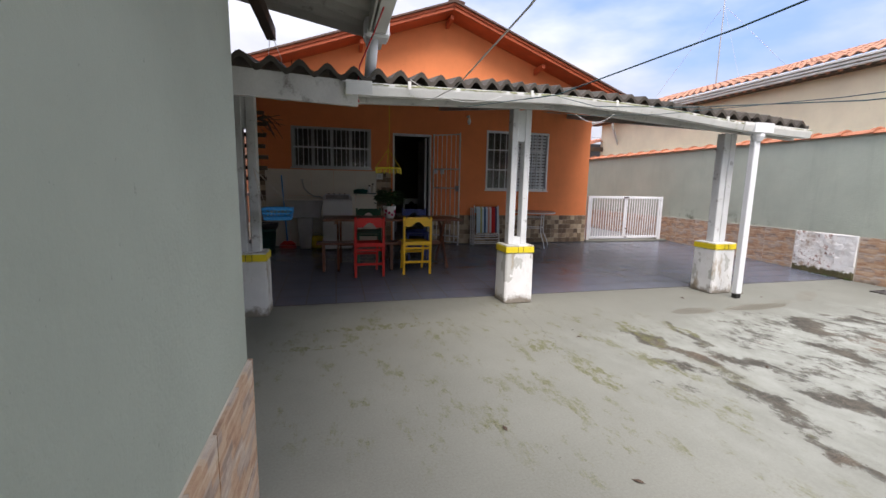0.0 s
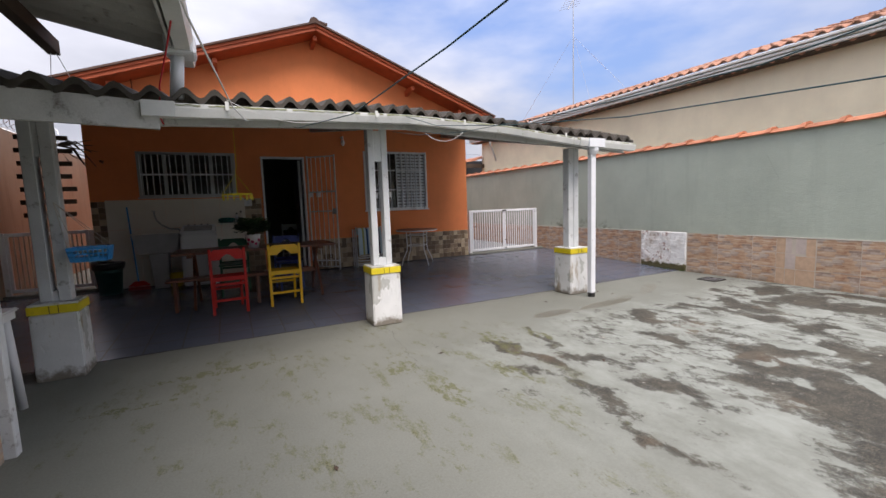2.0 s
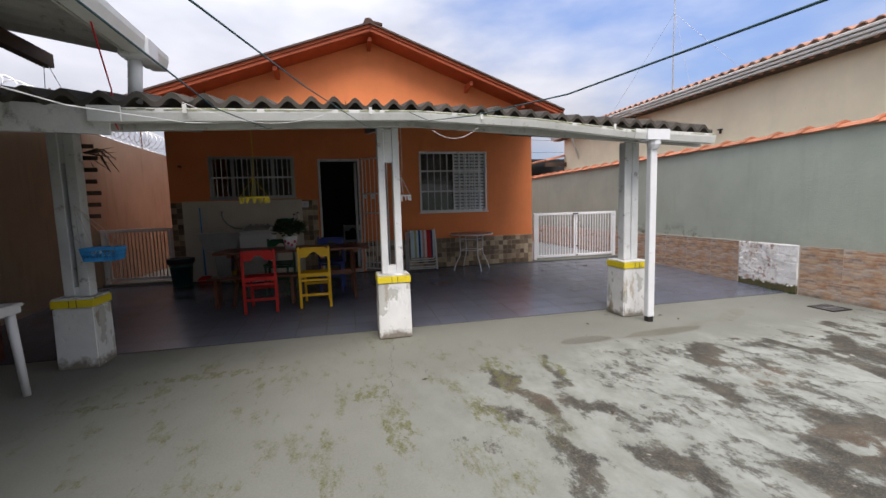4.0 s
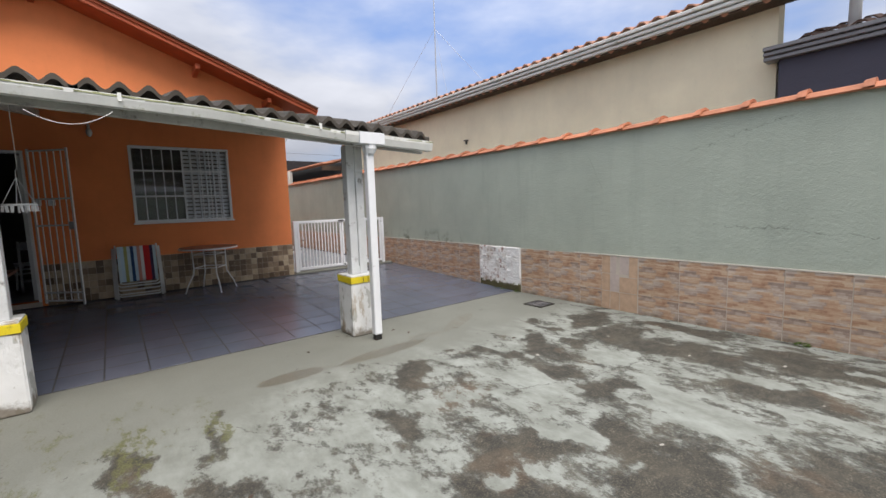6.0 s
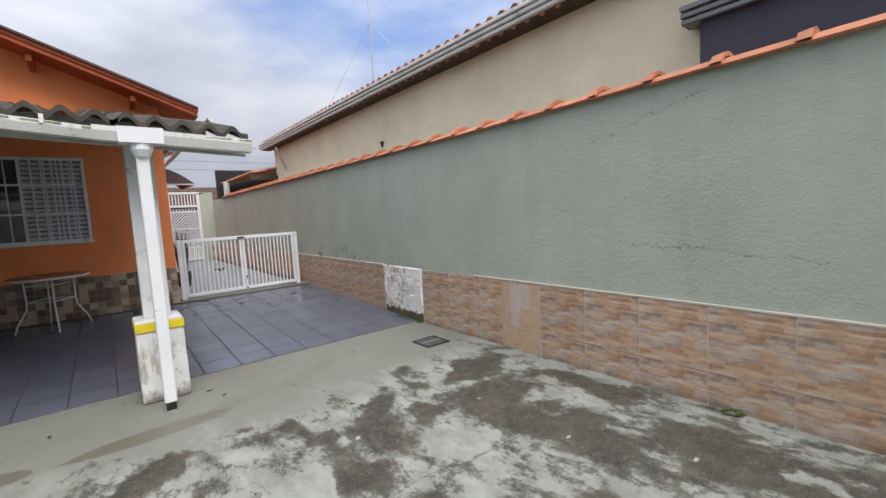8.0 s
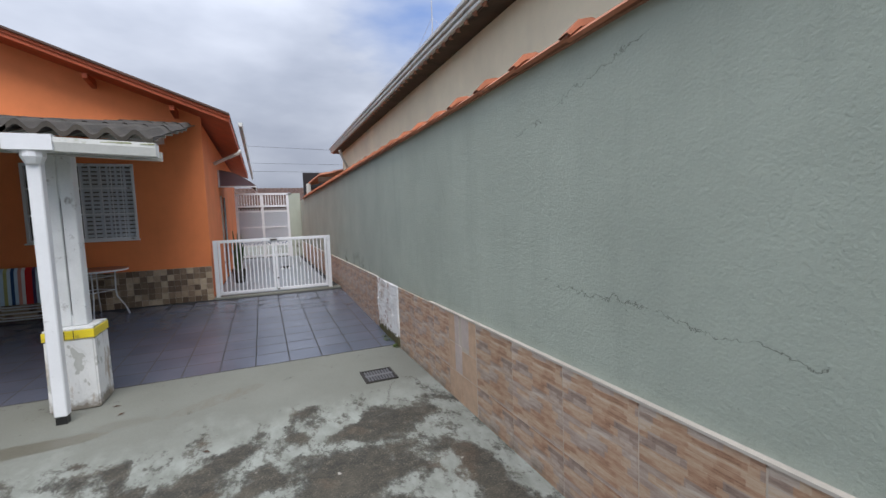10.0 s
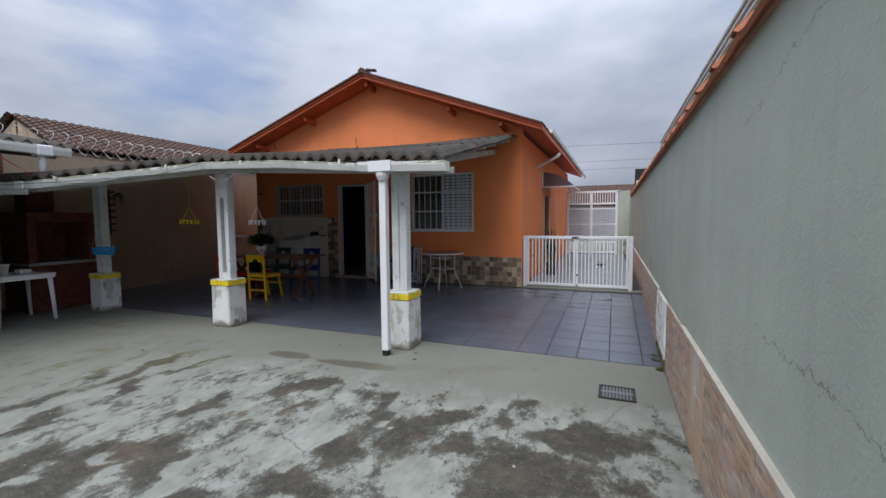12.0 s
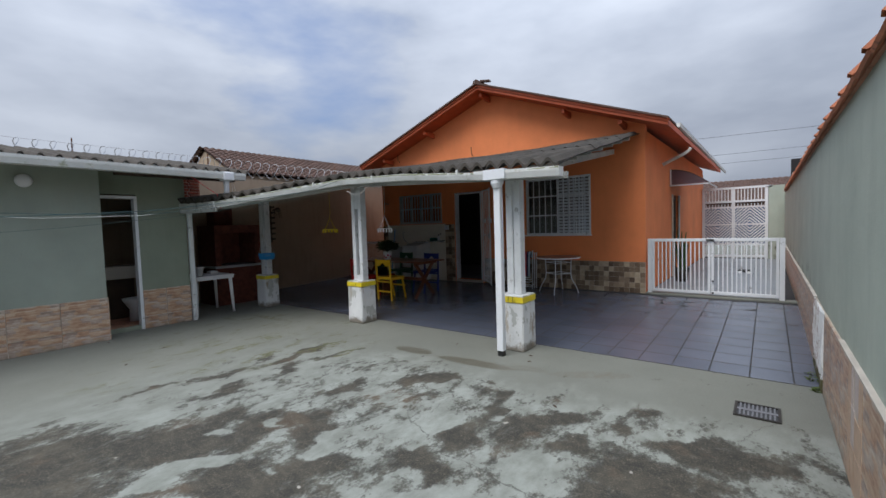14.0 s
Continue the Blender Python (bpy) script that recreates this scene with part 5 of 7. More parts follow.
wm = thing("washing_machine", "white top-loading washing machine with a grey glass lid", "washing machine", loc=(0.07, 8.36, floor_at(8.3)))
bm = bmesh.new()
box(bm, -0.27, 0.27, -0.27, 0.28, 0.02, 0.88)
bevel(bm, 0.02, 2)
part("body", bm, M["plastic_white"], wm)
bm = bmesh.new()
v = box(bm, -0.265, 0.265, -0.26, 0.28, 0.885, 0.93)
for q in v:
    if q.co.y > 0 and q.co.z > 0.9:
        q.co.z += 0.08
bevel(bm, 0.012, 2)
part("top", bm, M["plastic_white"], wm)
bm = bmesh.new()
v = box(bm, -0.21, 0.21, -0.2, 0.13, 0.945, 0.965)
for q in v:
    if q.co.y > 0:
        q.co.z += 0.055
bevel(bm, 0.006)
part("lid", bm, M["concrete_sink"], wm, "grey lid")
bm = bmesh.new()
v = box(bm, -0.24, 0.24, 0.15, 0.26, 0.99, 1.03)
bevel(bm, 0.01)
part("control_panel", bm, M["shutter"], wm)
for k in range(4):
    bm = bmesh.new()
    lathe(bm, [(0.018, 1.025), (0.016, 1.045)], -0.16 + k * 0.1, 0.2, 10)
    part("knob", bm, M["plastic_black"], wm)
for sx in (-1, 1):
    for sy in (-1, 1):
        bm = bmesh.new()
        lathe(bm, [(0.02, 0.0), (0.02, 0.03)], sx * 0.22, sy * 0.22, 8)
        part("foot", bm, M["plastic_black"], wm)

bn = thing("waste_bin", "dark green plastic bin with a black bag over its rim", "bin", loc=(-1.22, 8.28, floor_at(8.28)))
bm = bmesh.new()
lathe(bm, [(0.15, 0.0), (0.17, 0.3), (0.2, 0.47), (0.19, 0.47), (0.15, 0.02)], 0, 0, 20)
part("tub", bm, M["plastic_dgreen"], bn, smooth=True)
bm = bmesh.new()
pr = []
lathe(bm, [(0.205, 0.4), (0.222, 0.45), (0.215, 0.5), (0.19, 0.505), (0.17, 0.44)], 0, 0, 26)
for v in bm.verts:
    v.co += Vector((1, 1, 1)) * 0.012 * noise.noise(v.co * 17)
part("bag_rim", bm, M["plastic_black"], bn, "crumpled black bag edge", smooth=True)

br_ = thing("broom", "broom with a blue handle and pink head leaning on cream tiles", "broom")
bm = bmesh.new()
tube(bm, [(-0.86, 8.35, floor_at(8.3) + 0.14), (-0.96, 8.645, 1.5)], 0.012, 8)
part("handle", bm, M["plastic_blue"], br_, smooth=True)
bm = bmesh.new()
v = box(bm, -1.0, -0.70, 8.31, 8.38, floor_at(8.3) + 0.08, floor_at(8.3) + 0.15)
for q in v:
    if q.co.z > floor_at(8.3) + 0.1:
        q.co.x = -0.85 + (q.co.x + 0.85) * 0.45
bevel(bm, 0.008)
part("head", bm, M["red"], br_, "pink red head")
bm = bmesh.new()
for k in range(40):
    xx = -0.99 + 0.28 * k / 39
    tube(bm, [(xx, 8.33 + 0.03 * (k % 2), floor_at(8.3) + 0.085), (xx * 1.02 + 0.017, 8.32 + 0.04 * (k % 2), floor_at(8.3) + 0.004)], 0.004, 4)
part("bristles", bm, M["red"], br_, "red bristles", kind="stuff")
bk = thing("bucket", "small yellow plastic bucket under the sink", "bucket", loc=(-0.33, 8.42, floor_at(8.4)))
bm = bmesh.new()
lathe(bm, [(0.09, 0.0), (0.12, 0.22), (0.112, 0.22), (0.083, 0.01)], 0, 0, 18)
part("tub", bm, M["plastic_yellow"], bk, smooth=True)
bm = bmesh.new()
tube(bm, [(-0.118 * math.cos(a_), -0.118 * math.sin(a_) * 0.2, 0.2 + 0.1 * math.sin(a_)) for a_ in [math.pi * i / 8 for i in range(9)]], 0.004, 5)
part("handle", bm, M["metal"], bk)

sf = thing("wall_shelf", "small dark glass shelf on the cream tiles", "shelf")
one_box("board", (0.38, 0.82, 8.48, 8.66, 1.17, 1.185), M["plastic_dgreen"], sf, 0.002)
for xx in (0.42, 0.76):
    one_box("bracket", (xx, xx + 0.02, 8.5, 8.655, 1.14, 1.169), M["metal"], sf)
tw = thing("folded_cloth", "crumpled teal cloth lying on the wall shelf", "cloth")
bm = bmesh.new()
lathe(bm, [(0.1, 1.186), (0.125, 1.21), (0.12, 1.245), (0.06, 1.26)], 0.52, 8.57, 18)
for v in bm.verts:
    v.co.x = 0.52 + (v.co.x - 0.52) * 1.1
    v.co.y = 8.57 + (v.co.y - 8.57) * 0.65
    v.co += Vector((1, 1, 0.6)) * 0.02 * noise.noise(v.co * 15)
part("cloth", bm, plain("teal_cloth", (0.01, 0.13, 0.12), 0.9, var=0.2), tw, smooth=True)
for k, (xx, h, col, lab) in enumerate(((0.69, 0.13, "plastic_white", "white plastic bottle with a black cap on the wall shelf"), (0.76, 0.16, "splash", "cream plastic bottle with a black cap on the wall shelf"))):
    bt = thing("bottle", lab, "bottle", loc=(xx, 8.56, 1.186))
    bm = bmesh.new()
    lathe(bm, [(0.03, 0.0), (0.032, 0.02), (0.032, h * 0.7), (0.013, h * 0.85), (0.013, h)], 0, 0, 14)
    part("body", bm, M[col], bt, smooth=True)
    bm = bmesh.new()
    lathe(bm, [(0.016, h + 0.001), (0.015, h + 0.03)], 0, 0, 10)
    part("cap", bm, M["plastic_black"], bt)


def wall_plate(name, x, z, w, h, label, y=HOUSE_Y):
    p = thing(name, label, "switch")
    one_box("plate", (x - w / 2, x + w / 2, y - 0.03, y, z - h / 2, z + h / 2), M["plastic_white"], p, 0.004)
    one_box("rocker", (x - w / 5, x + w / 5, y - 0.036, y - 0.03, z - h / 4, z + h / 4), M["shutter"], p, 0.002)
    return p


wall_plate("socket_box", 0.90, 1.52, 0.13, 0.12, "white socket box on the small stone tiles beside the door", HOUSE_Y - 0.014)
wall_plate("light_switch", 2.06, 1.65, 0.06, 0.1, "white light switch on the orange wall")
wall_plate("light_switch", 2.20, 1.65, 0.08, 0.11, "wider white light switch on the orange wall")
lm = thing("wall_lamp", "small unlit white bulb in a holder high on the orange wall", "lamp")
bm = bmesh.new()
tube(bm, [(2.72, 8.66, 2.78), (2.72, 8.55, 2.78), (2.72, 8.53, 2.74)], 0.02, 8)
part("holder", bm, M["plastic_white"], lm)
bm = bmesh.new()
lathe(bm, [(0.015, 2.74), (0.035, 2.70), (0.04, 2.66), (0.025, 2.62), (0.008, 2.605)], 2.72, 8.53, 12)
part("bulb", bm, M["plastic_white"], lm, smooth=True)
pst = thing("pipe_stub", "short dark pipe stub sticking out of the orange wall", "pipe")
bm = bmesh.new()
tube(bm, [(-1.22, 8.67, 2.24), (-1.22, 8.56, 2.25), (-1.18, 8.54, 2.24)], 0.018, 8)
part("pipe", bm, M["rust"], pst)
for xx, zz in ((1.76, 3.34), (-0.7, 3.48)):
    rp = thing("rusty_rod", "thin rusty rod sticking out of the orange gable", "rod")
    bm = bmesh.new()
    tube(bm, [(xx, 8.67, zz - 0.1), (xx, 8.6, zz - 0.05), (xx, 8.59, zz + 0.12)], 0.008, 6)
    part("rod", bm, M["rust"], rp)


# ---- dining set ----
def folding_chair(name, x, y, rz, paint, label, z=None, group="wooden chairs round the patio table"):
    p = thing(name, label, "chair", group, (x, y, floor_at(y) if z is None else z), rz)
    w, h = 0.43, 0.86
    # back legs run up into the backrest
    for s in (-1, 1):
        bm = bmesh.new()
        bar(bm, (s * (w / 2 - 0.018), -0.01, 0.0), (s * (w / 2 - 0.018), -0.05, h), 0.034, 0.03)
        bevel(bm, 0.004)
        part("back_leg", bm, paint, p)
        bm = bmesh.new()
        bar(bm, (s * (w / 2 - 0.05), 0.44, 0.0), (s * (w / 2 - 0.05), 0.34, 0.46), 0.03, 0.03)
        bevel(bm, 0.004)
        part("front_leg", bm, paint, p)
    bm = bmesh.new()
    n = 12
    outer, inner = [], []
    for k in range(n + 1):
        f = k / n
        xx = -w / 2 + 0.035 + (w - 0.07) * f
        arch = math.sin(math.pi * f)
        zt = h - 0.01 - (0.03 if 0.12 < f < 0.88 else 0.0) * 0 + (0.0 if arch > 0.25 else -0.03)
        zb = h - 0.145 + (0.07 * math.sin(math.pi * (f - 0.25) / 0.5) if 0.25 < f < 0.75 else 0.0)
        outer.append((xx, zt))
        inner.append((xx, zb))
    va = [bm.verts.new((a_, -0.06, b_)) for a_, b_ in outer]
    vb = [bm.verts.new((a_, -0.06, b_)) for a_, b_ in inner]
    vc = [bm.verts.new((a_, -0.036, b_)) for a_, b_ in outer]
    vd = [bm.verts.new((a_, -0.036, b_)) for a_, b_ in inner]
    for k in range(n):
        bm.faces.new((va[k], va[k + 1], vb[k + 1], vb[k]))
        bm.faces.new((vc[k], vd[k], vd[k + 1], vc[k + 1]))
        bm.faces.new((va[k], vc[k], vc[k + 1], va[k + 1]))
        bm.faces.new((vb[k], vb[k + 1], vd[k + 1], vd[k]))
    for k in (0, n):
        bm.faces.new((va[k], vb[k], vd[k], vc[k]))
    part("backrest", bm, paint, p, "arched wooden back board")
    seat = one_box("seat", (-w / 2 + 0.02, w / 2 - 0.02, -0.05, -0.02, 0.44, 0.495), paint, p, 0.003)
    for k in range(6):
        one_box("slat", (-w / 2 + 0.02, w / 2 - 0.02, -0.01 + k * 0.068, 0.047 + k * 0.068, 0.462, 0.48), paint, seat, 0.003)
    for s in (-1, 1):
        one_box("side_rail", (s * (w / 2 - 0.05) - 0.012, s * (w / 2 - 0.05) + 0.012, -0.02, 0.4, 0.42, 0.458), paint, p)
    for yy, zz in ((-0.02, 0.375), (-0.015, 0.17), (0.42, 0.26)):
        one_box("stretcher", (-w / 2 + 0.03, w / 2 - 0.03, yy - 0.01, yy + 0.012, zz, zz + 0.032), paint, p, 0.003)
    return p


folding_chair("dining_chair", 1.19, 6.07, 0, M["yellow"], "yellow painted wooden folding chair at the dark wooden table")
folding_chair("dining_chair", 0.49, 6.0, 3, M["red"], "red painted wooden folding chair at the dark wooden table")
folding_chair("dining_chair", 1.38, 7.34, 180, M["blue"], "blue painted wooden folding chair behind the wooden table")
folding_chair("dining_chair", 0.58, 7.36, 176, M["dgreen"], "dark green painted wooden folding chair behind the wooden table")

folding_chair("indoor_chair", 1.78, 10.1, 20, M["plastic_white"], "white painted chair standing indoors beyond the back door", 0.19, "")

tb = thing("patio_table", "long dark varnished wooden table on crossed legs", "table", loc=(0.9, 6.72, floor_at(6.7)))
for k in range(5):
    one_box("plank", (-1.06, 1.06, -0.4 + k * 0.16 + 0.002, -0.4 + (k + 1) * 0.16 - 0.002, 0.745, 0.775), M["wood"], tb, 0.004)
for sx in (-1, 1):
    for s in (-1, 1):
        bm = bmesh.new()
        bar(bm, (sx * (0.82 + 0.02 * s), -0.33 * s, 0.0), (sx * (0.82 + 0.02 * s), 0.28 * s, 0.74), 0.03, 0.07)
        part("leg", bm, M["wood"], tb)
    one_box("batten", (sx * 0.86 - 0.03, sx * 0.86 + 0.03, -0.34, 0.34, 0.70, 0.744), M["wood"], tb, 0.003)
one_box("stretcher", (-0.8, 0.8, -0.02, 0.02, 0.33, 0.40), M["wood"], tb, 0.003)
for s in (-1, 1):
    bm_ = thing("bench", "dark varnished wooden bench tucked under the table", "bench", loc=(0.35, 6.72 + 0.28 * s, floor_at(6.7))) if s < 0 else None
    if bm_:
        one_box("seat", (-0.6, 0.6, -0.13, 0.13, 0.40, 0.43), M["wood"], bm_, 0.004)
        for sx in (-1, 1):
            one_box("leg", (sx * 0.5 - 0.02, sx * 0.5 + 0.02, -0.11, 0.11, 0.0, 0.399), M["wood"], bm_, 0.003)


def leafy(bm, cx, cy, cz, rx, rz, n, size, seed):
    rnd = random.Random(seed)
    for _ in range(n):
        a_, u = rnd.uniform(0, 2 * math.pi), rnd.uniform(-0.6, 1)
        r = rnd.uniform(0.5, 1.0)
        c = Vector((cx + rx * r * math.cos(a_) * math.sqrt(1 - u * u * 0.8), cy + rx * r * math.sin(a_) * math.sqrt(1 - u * u * 0.8), cz + rz * u * r))
        d = Vector((math.cos(a_), math.sin(a_), rnd.uniform(-0.5, 0.7))).normalized()
        s = d.cross(Vector((0, 0, 1))).normalized() * size * 0.32
        up = s.cross(d).normalized() * size * 0.12
        p0, p1, p2 = c, c + d * size * 0.55, c + d * size
        v = [bm.verts.new(q) for q in (p0, p1 + s, p2, p1 - s, p1 - up)]
        bm.faces.new((v[0], v[1], v[4])); bm.faces.new((v[1], v[2], v[4])); bm.faces.new((v[2], v[3], v[4])); bm.faces.new((v[3], v[0], v[4]))


pp = thing("potted_plant", "bushy green plant in a white pot with pink prints", "plant", loc=(0.84, 6.52, floor_at(6.7) + 0.776))
bm = bmesh.new()
lathe(bm, [(0.068, 0.0), (0.1, 0.17), (0.106, 0.19), (0.097, 0.19), (0.065, 0.01)], 0, 0, 20)
pot = part("pot", bm, M["plastic_white"], pp, "white pot", smooth=True)
pink = plain("pink_print", (0.45, 0.03, 0.12), 0.4, var=0.05, bump=0)
for a_, zz in ((-100, 0.09), (-70, 0.06), (-40, 0.11), (-130, 0.12), (-150, 0.06), (0, 0.08)):
    bm = bmesh.new()
    r = 0.07 + zz * 0.19
    v = [bm.verts.new(((r + 0.004) * math.cos(radians(a_) + 0.25 * math.cos(t_)), (r + 0.004) * math.sin(radians(a_) + 0.25 * math.cos(t_)), zz + 0.022 * math.sin(t_))) for t_ in [2 * math.pi * i / 9 for i in range(9)]]
    bm.faces.new(v)
    ex = bmesh.ops.extrude_face_region(bm, geom=bm.faces[:])
    for q in ex["geom"]:
        if isinstance(q, bmesh.types.BMVert):
            q.co.x *= 0.98
            q.co.y *= 0.98
    part("print", bm, pink, pot)
bm = bmesh.new()
lathe(bm, [(0.09, 0.165), (0.05, 0.175)], 0, 0, 14)
part("soil", bm, M["old_wood"], pp)
bm = bmesh.new()
rnd = random.Random(3)
for k in range(9):
    a_ = k * 0.7
    tube(bm, [(0, 0, 0.16), (0.06 * math.cos(a_), 0.06 * math.sin(a_), 0.26), (0.14 * math.cos(a_), 0.14 * math.sin(a_), 0.36 + 0.04 * (k % 3))], 0.005, 5)
part("stems", bm, M["leaf"], pp, kind="stuff")
bm = bmesh.new()
leafy(bm, 0, 0, 0.30, 0.2, 0.14, 420, 0.085, 5)
part("leaves", bm, M["leaf"], pp, kind="stuff")


def peg_hanger(x, y, z, ztop, w, mat, label, seed):
    p = thing("peg_hanger", label, "hanger", "", (x, y, z))
    bm = bmesh.new()
    pts = [(w / 2 * math.cos(t_), 0.13 * math.sin(t_), 0) for t_ in [2 * math.pi * i / 24 for i in range(25)]]
    tube(bm, pts, 0.007, 6)
    tube(bm, [(-w / 2, 0, 0), (w / 2, 0, 0)], 0.006, 6)
    part("ring", bm, mat, p)
    for sx, sy in ((-1, 0), (1, 0), (0, -1), (0, 1)):
        bm = bmesh.new()
        tube(bm, [(sx * w / 2, sy * 0.13, 0), (0, 0, 0.22)], 0.003, 5)
        part("cord", bm, mat, p)
    bm = bmesh.new()
    tube(bm, [(0, 0, 0.21), (0, 0, 0.27), (0.015, 0, 0.29), (0.012, 0, roof_z(x, y) - z + 0.03)], 0.003, 5)
    part("hook", bm, mat, p)
    rnd = random.Random(seed)
    for k in range(14):
        t_ = 2 * math.pi * k / 14
        bm = bmesh.new()
        cx, cy = w / 2 * math.cos(t_), 0.13 * math.sin(t_)
        l = 0.055 + rnd.uniform(0, 0.015)
        bar(bm, (cx, cy, -0.006), (cx + rnd.uniform(-0.008, 0.008), cy, -l), 0.012, 0.02)
        part("peg", bm, mat, p)
    return p


peg_hanger(0.655, 5.15, 1.56, 2.3, 0.30, M["plastic_yellow"], "yellow plastic clothes peg hanger hanging from the patio roof", 2)
peg_hanger(2.3, 5.03, 1.54, 2.35, 0.20, M["plastic_white"], "white plastic clothes peg hanger hanging beside the middle post", 8)

# ---- round table and folded beach chair ----
rt = thing("round_table", "round patio table with a brown top and bent white steel legs", "table", loc=(4.1, 8.17, floor_at(8.17)))
bm = bmesh.new()
lathe(bm, [(0.425, 0.705), (0.44, 0.712), (0.44, 0.728), (0.425, 0.733)], 0, 0, 40)
rim = part("rim", bm, M["plastic_white"], rt, "white steel rim", smooth=False)
bm = bmesh.new()
lathe(bm, [(0.42, 0.7335), (0.42, 0.74)], 0, 0, 40)
part("top", bm, plain("brown_table_top", (0.3, 0.11, 0.06), 0.35, var=0.2, bump=0.03), rt, "glossy brown top")
for k in range(4):
    a_ = radians(-80 + 90 * k)
    ca, sa = math.cos(a_), math.sin(a_)
    bm = bmesh.new()
    tube(bm, [(0.26 * ca, 0.26 * sa, 0.705), (0.25 * ca, 0.25 * sa, 0.4), (0.26 * ca, 0.26 * sa, 0.3), (0.36 * ca, 0.36 * sa, 0.12), (0.40 * ca, 0.40 * sa, 0.0)], 0.011, 8)
    part("leg", bm, M["plastic_white"], rt, smooth=True)
for zz in (0.62, 0.40):
    bm = bmesh.new()
    q = [(0.25 * math.cos(radians(-80 + 90 * k)), 0.25 * math.sin(radians(-80 + 90 * k)), zz) for k in range(5)]
    for a_, b_ in zip(q, q[1:]):
        tube(bm, [a_, b_], 0.007, 6)
    part("brace", bm, M["plastic_white"], rt)

fc = thing("folded_beach_chair", "folded beach chair with red and blue striped fabric", "chair", loc=(3.13, 8.43, floor_at(8.43)))
fc.scale = (1.3, 1.15, 1.22)
for s in (-1, 1):
    for k, yy in enumerate((-0.05, 0.0, 0.05)):
        bm = bmesh.new()
        xx = s * (0.22 + 0.015 * k)
        tube(bm, [(xx, yy, 0.0), (xx * 0.97, yy + 0.04, 0.36), (xx * 0.93, yy + 0.08, 0.64 if k else 0.68)], 0.0095, 7)
        part("frame_tube", bm, M["plastic_white"], fc, smooth=True)
for yy, zz, w in ((-0.05, 0.03, 0.22), (-0.05, 0.11, 0.22), (0.0, 0.15, 0.21), (-0.055, 0.19, 0.19), (0.02, 0.05, 0.22)):
    bm = bmesh.new()
    tube(bm, [(-w, yy, zz + 0.02), (-w + 0.03, yy - 0.01, zz), (w - 0.03, yy - 0.01, zz), (w, yy, zz + 0.02)], 0.009, 7)
    part("cross_tube", bm, M["plastic_white"], fc, smooth=True)
cols = [(0.5, 0.62, 0.68), (0.45, 0.6, 0.72), (0.35, 0.36, 0.14), (0.5, 0.62, 0.68), (0.02, 0.06, 0.16), (0.45, 0.58, 0.7), (0.55, 0.25, 0.2), (0.6, 0.6, 0.6), (0.5, 0.015, 0.02), (0.5, 0.02, 0.02), (0.05, 0.03, 0.08), (0.5, 0.62, 0.68)]
for k, c_ in enumerate(cols):
    xx0 = -0.19 + 0.38 * k / len(cols)
    xx1 = -0.19 + 0.38 * (k + 1) / len(cols)
    bm = bmesh.new()
    pr = [(-0.085, 0.22), (-0.075, 0.4), (-0.055, 0.62), (-0.02, 0.665), (0.03, 0.655), (0.05, 0.55)]
    rows = []
    for yy, zz in pr:
        rows.append([bm.verts.new((xx0, yy, zz)), bm.verts.new((xx1, yy, zz)), bm.verts.new((xx1, yy + 0.006, zz - 0.003)), bm.verts.new((xx0, yy + 0.006, zz - 0.003))])
    for a_, b_ in zip(rows, rows[1:]):
        for i in range(4):
            bm.faces.new((a_[i], a_[(i + 1) % 4], b_[(i + 1) % 4], b_[i]))
    bm.faces.new(rows[0]); bm.faces.new(rows[-1][::-1])
    part("stripe", bm, plain("fabric_stripe_%s" % "abcdefghijkl"[k], c_, 0.85, var=0.05, bump=0.1), fc)

# ---- beside the first post ----
rk = thing("slatted_rack", "dark weathered slatted wooden rack hung behind the patio post", "rack")
one_box("upright", (-0.94, -0.91, 4.722, 4.744, 1.32, 2.1), M["old_wood"], rk)
one_box("upright", (-0.79, -0.76, 4.722, 4.744, 1.32, 2.1), M["old_wood"], rk)
for k in range(7):
    zz = 1.38 + k * 0.11
    one_box("slat", (-1.01 - 0.01 * (k % 2), -0.655 + 0.012 * (k % 3), 4.745, 4.76, zz, zz + 0.04), M["old_wood"], rk, 0.003)
tw_ = thing("dry_plant", "dry dark twiggy plant on the slatted rack", "plant")
rnd = random.Random(9)
bm = bmesh.new()
for k in range(9):
    a_ = rnd.uniform(-0.6, 0.5)
    l = rnd.uniform(0.12, 0.3)
    tube(bm, [(-0.74, 4.755, 2.0), (-0.74 + l * 0.6 * math.cos(a_), 4.84, 2.0 + l * 0.45 * math.sin(a_) + 0.03), (-0.74 + l * math.cos(a_), 4.82, 2.0 + l * math.sin(a_) - 0.06)], 0.005, 5, [0.008, 0.006, 0.003])
part("twigs", bm, M["old_wood"], tw_)
for k in range(8):
    bm = bmesh.new()
    a_, l = rnd.uniform(-1.3, 0.9), rnd.uniform(0.15, 0.32)
    c = Vector((-0.74, 4.77, 2.0))
    d = Vector((math.cos(a_), -0.15, math.sin(a_)))
    s = d.cross(Vector((0, 1, 0.2))).normalized() * 0.004
    m_ = c + d * l * 0.7
    e = c + d * l
    v = [bm.verts.new(q) for q in (c + d * l * 0.4, m_ + s, e, m_ - s, m_ + Vector((0, 0.01, 0)))]
    for f in ((0, 1, 4), (1, 2, 4), (2, 3, 4), (3, 0, 4)):
        bm.faces.new([v[i] for i in f])
    part("leaf", bm, M["old_wood"], tw_)

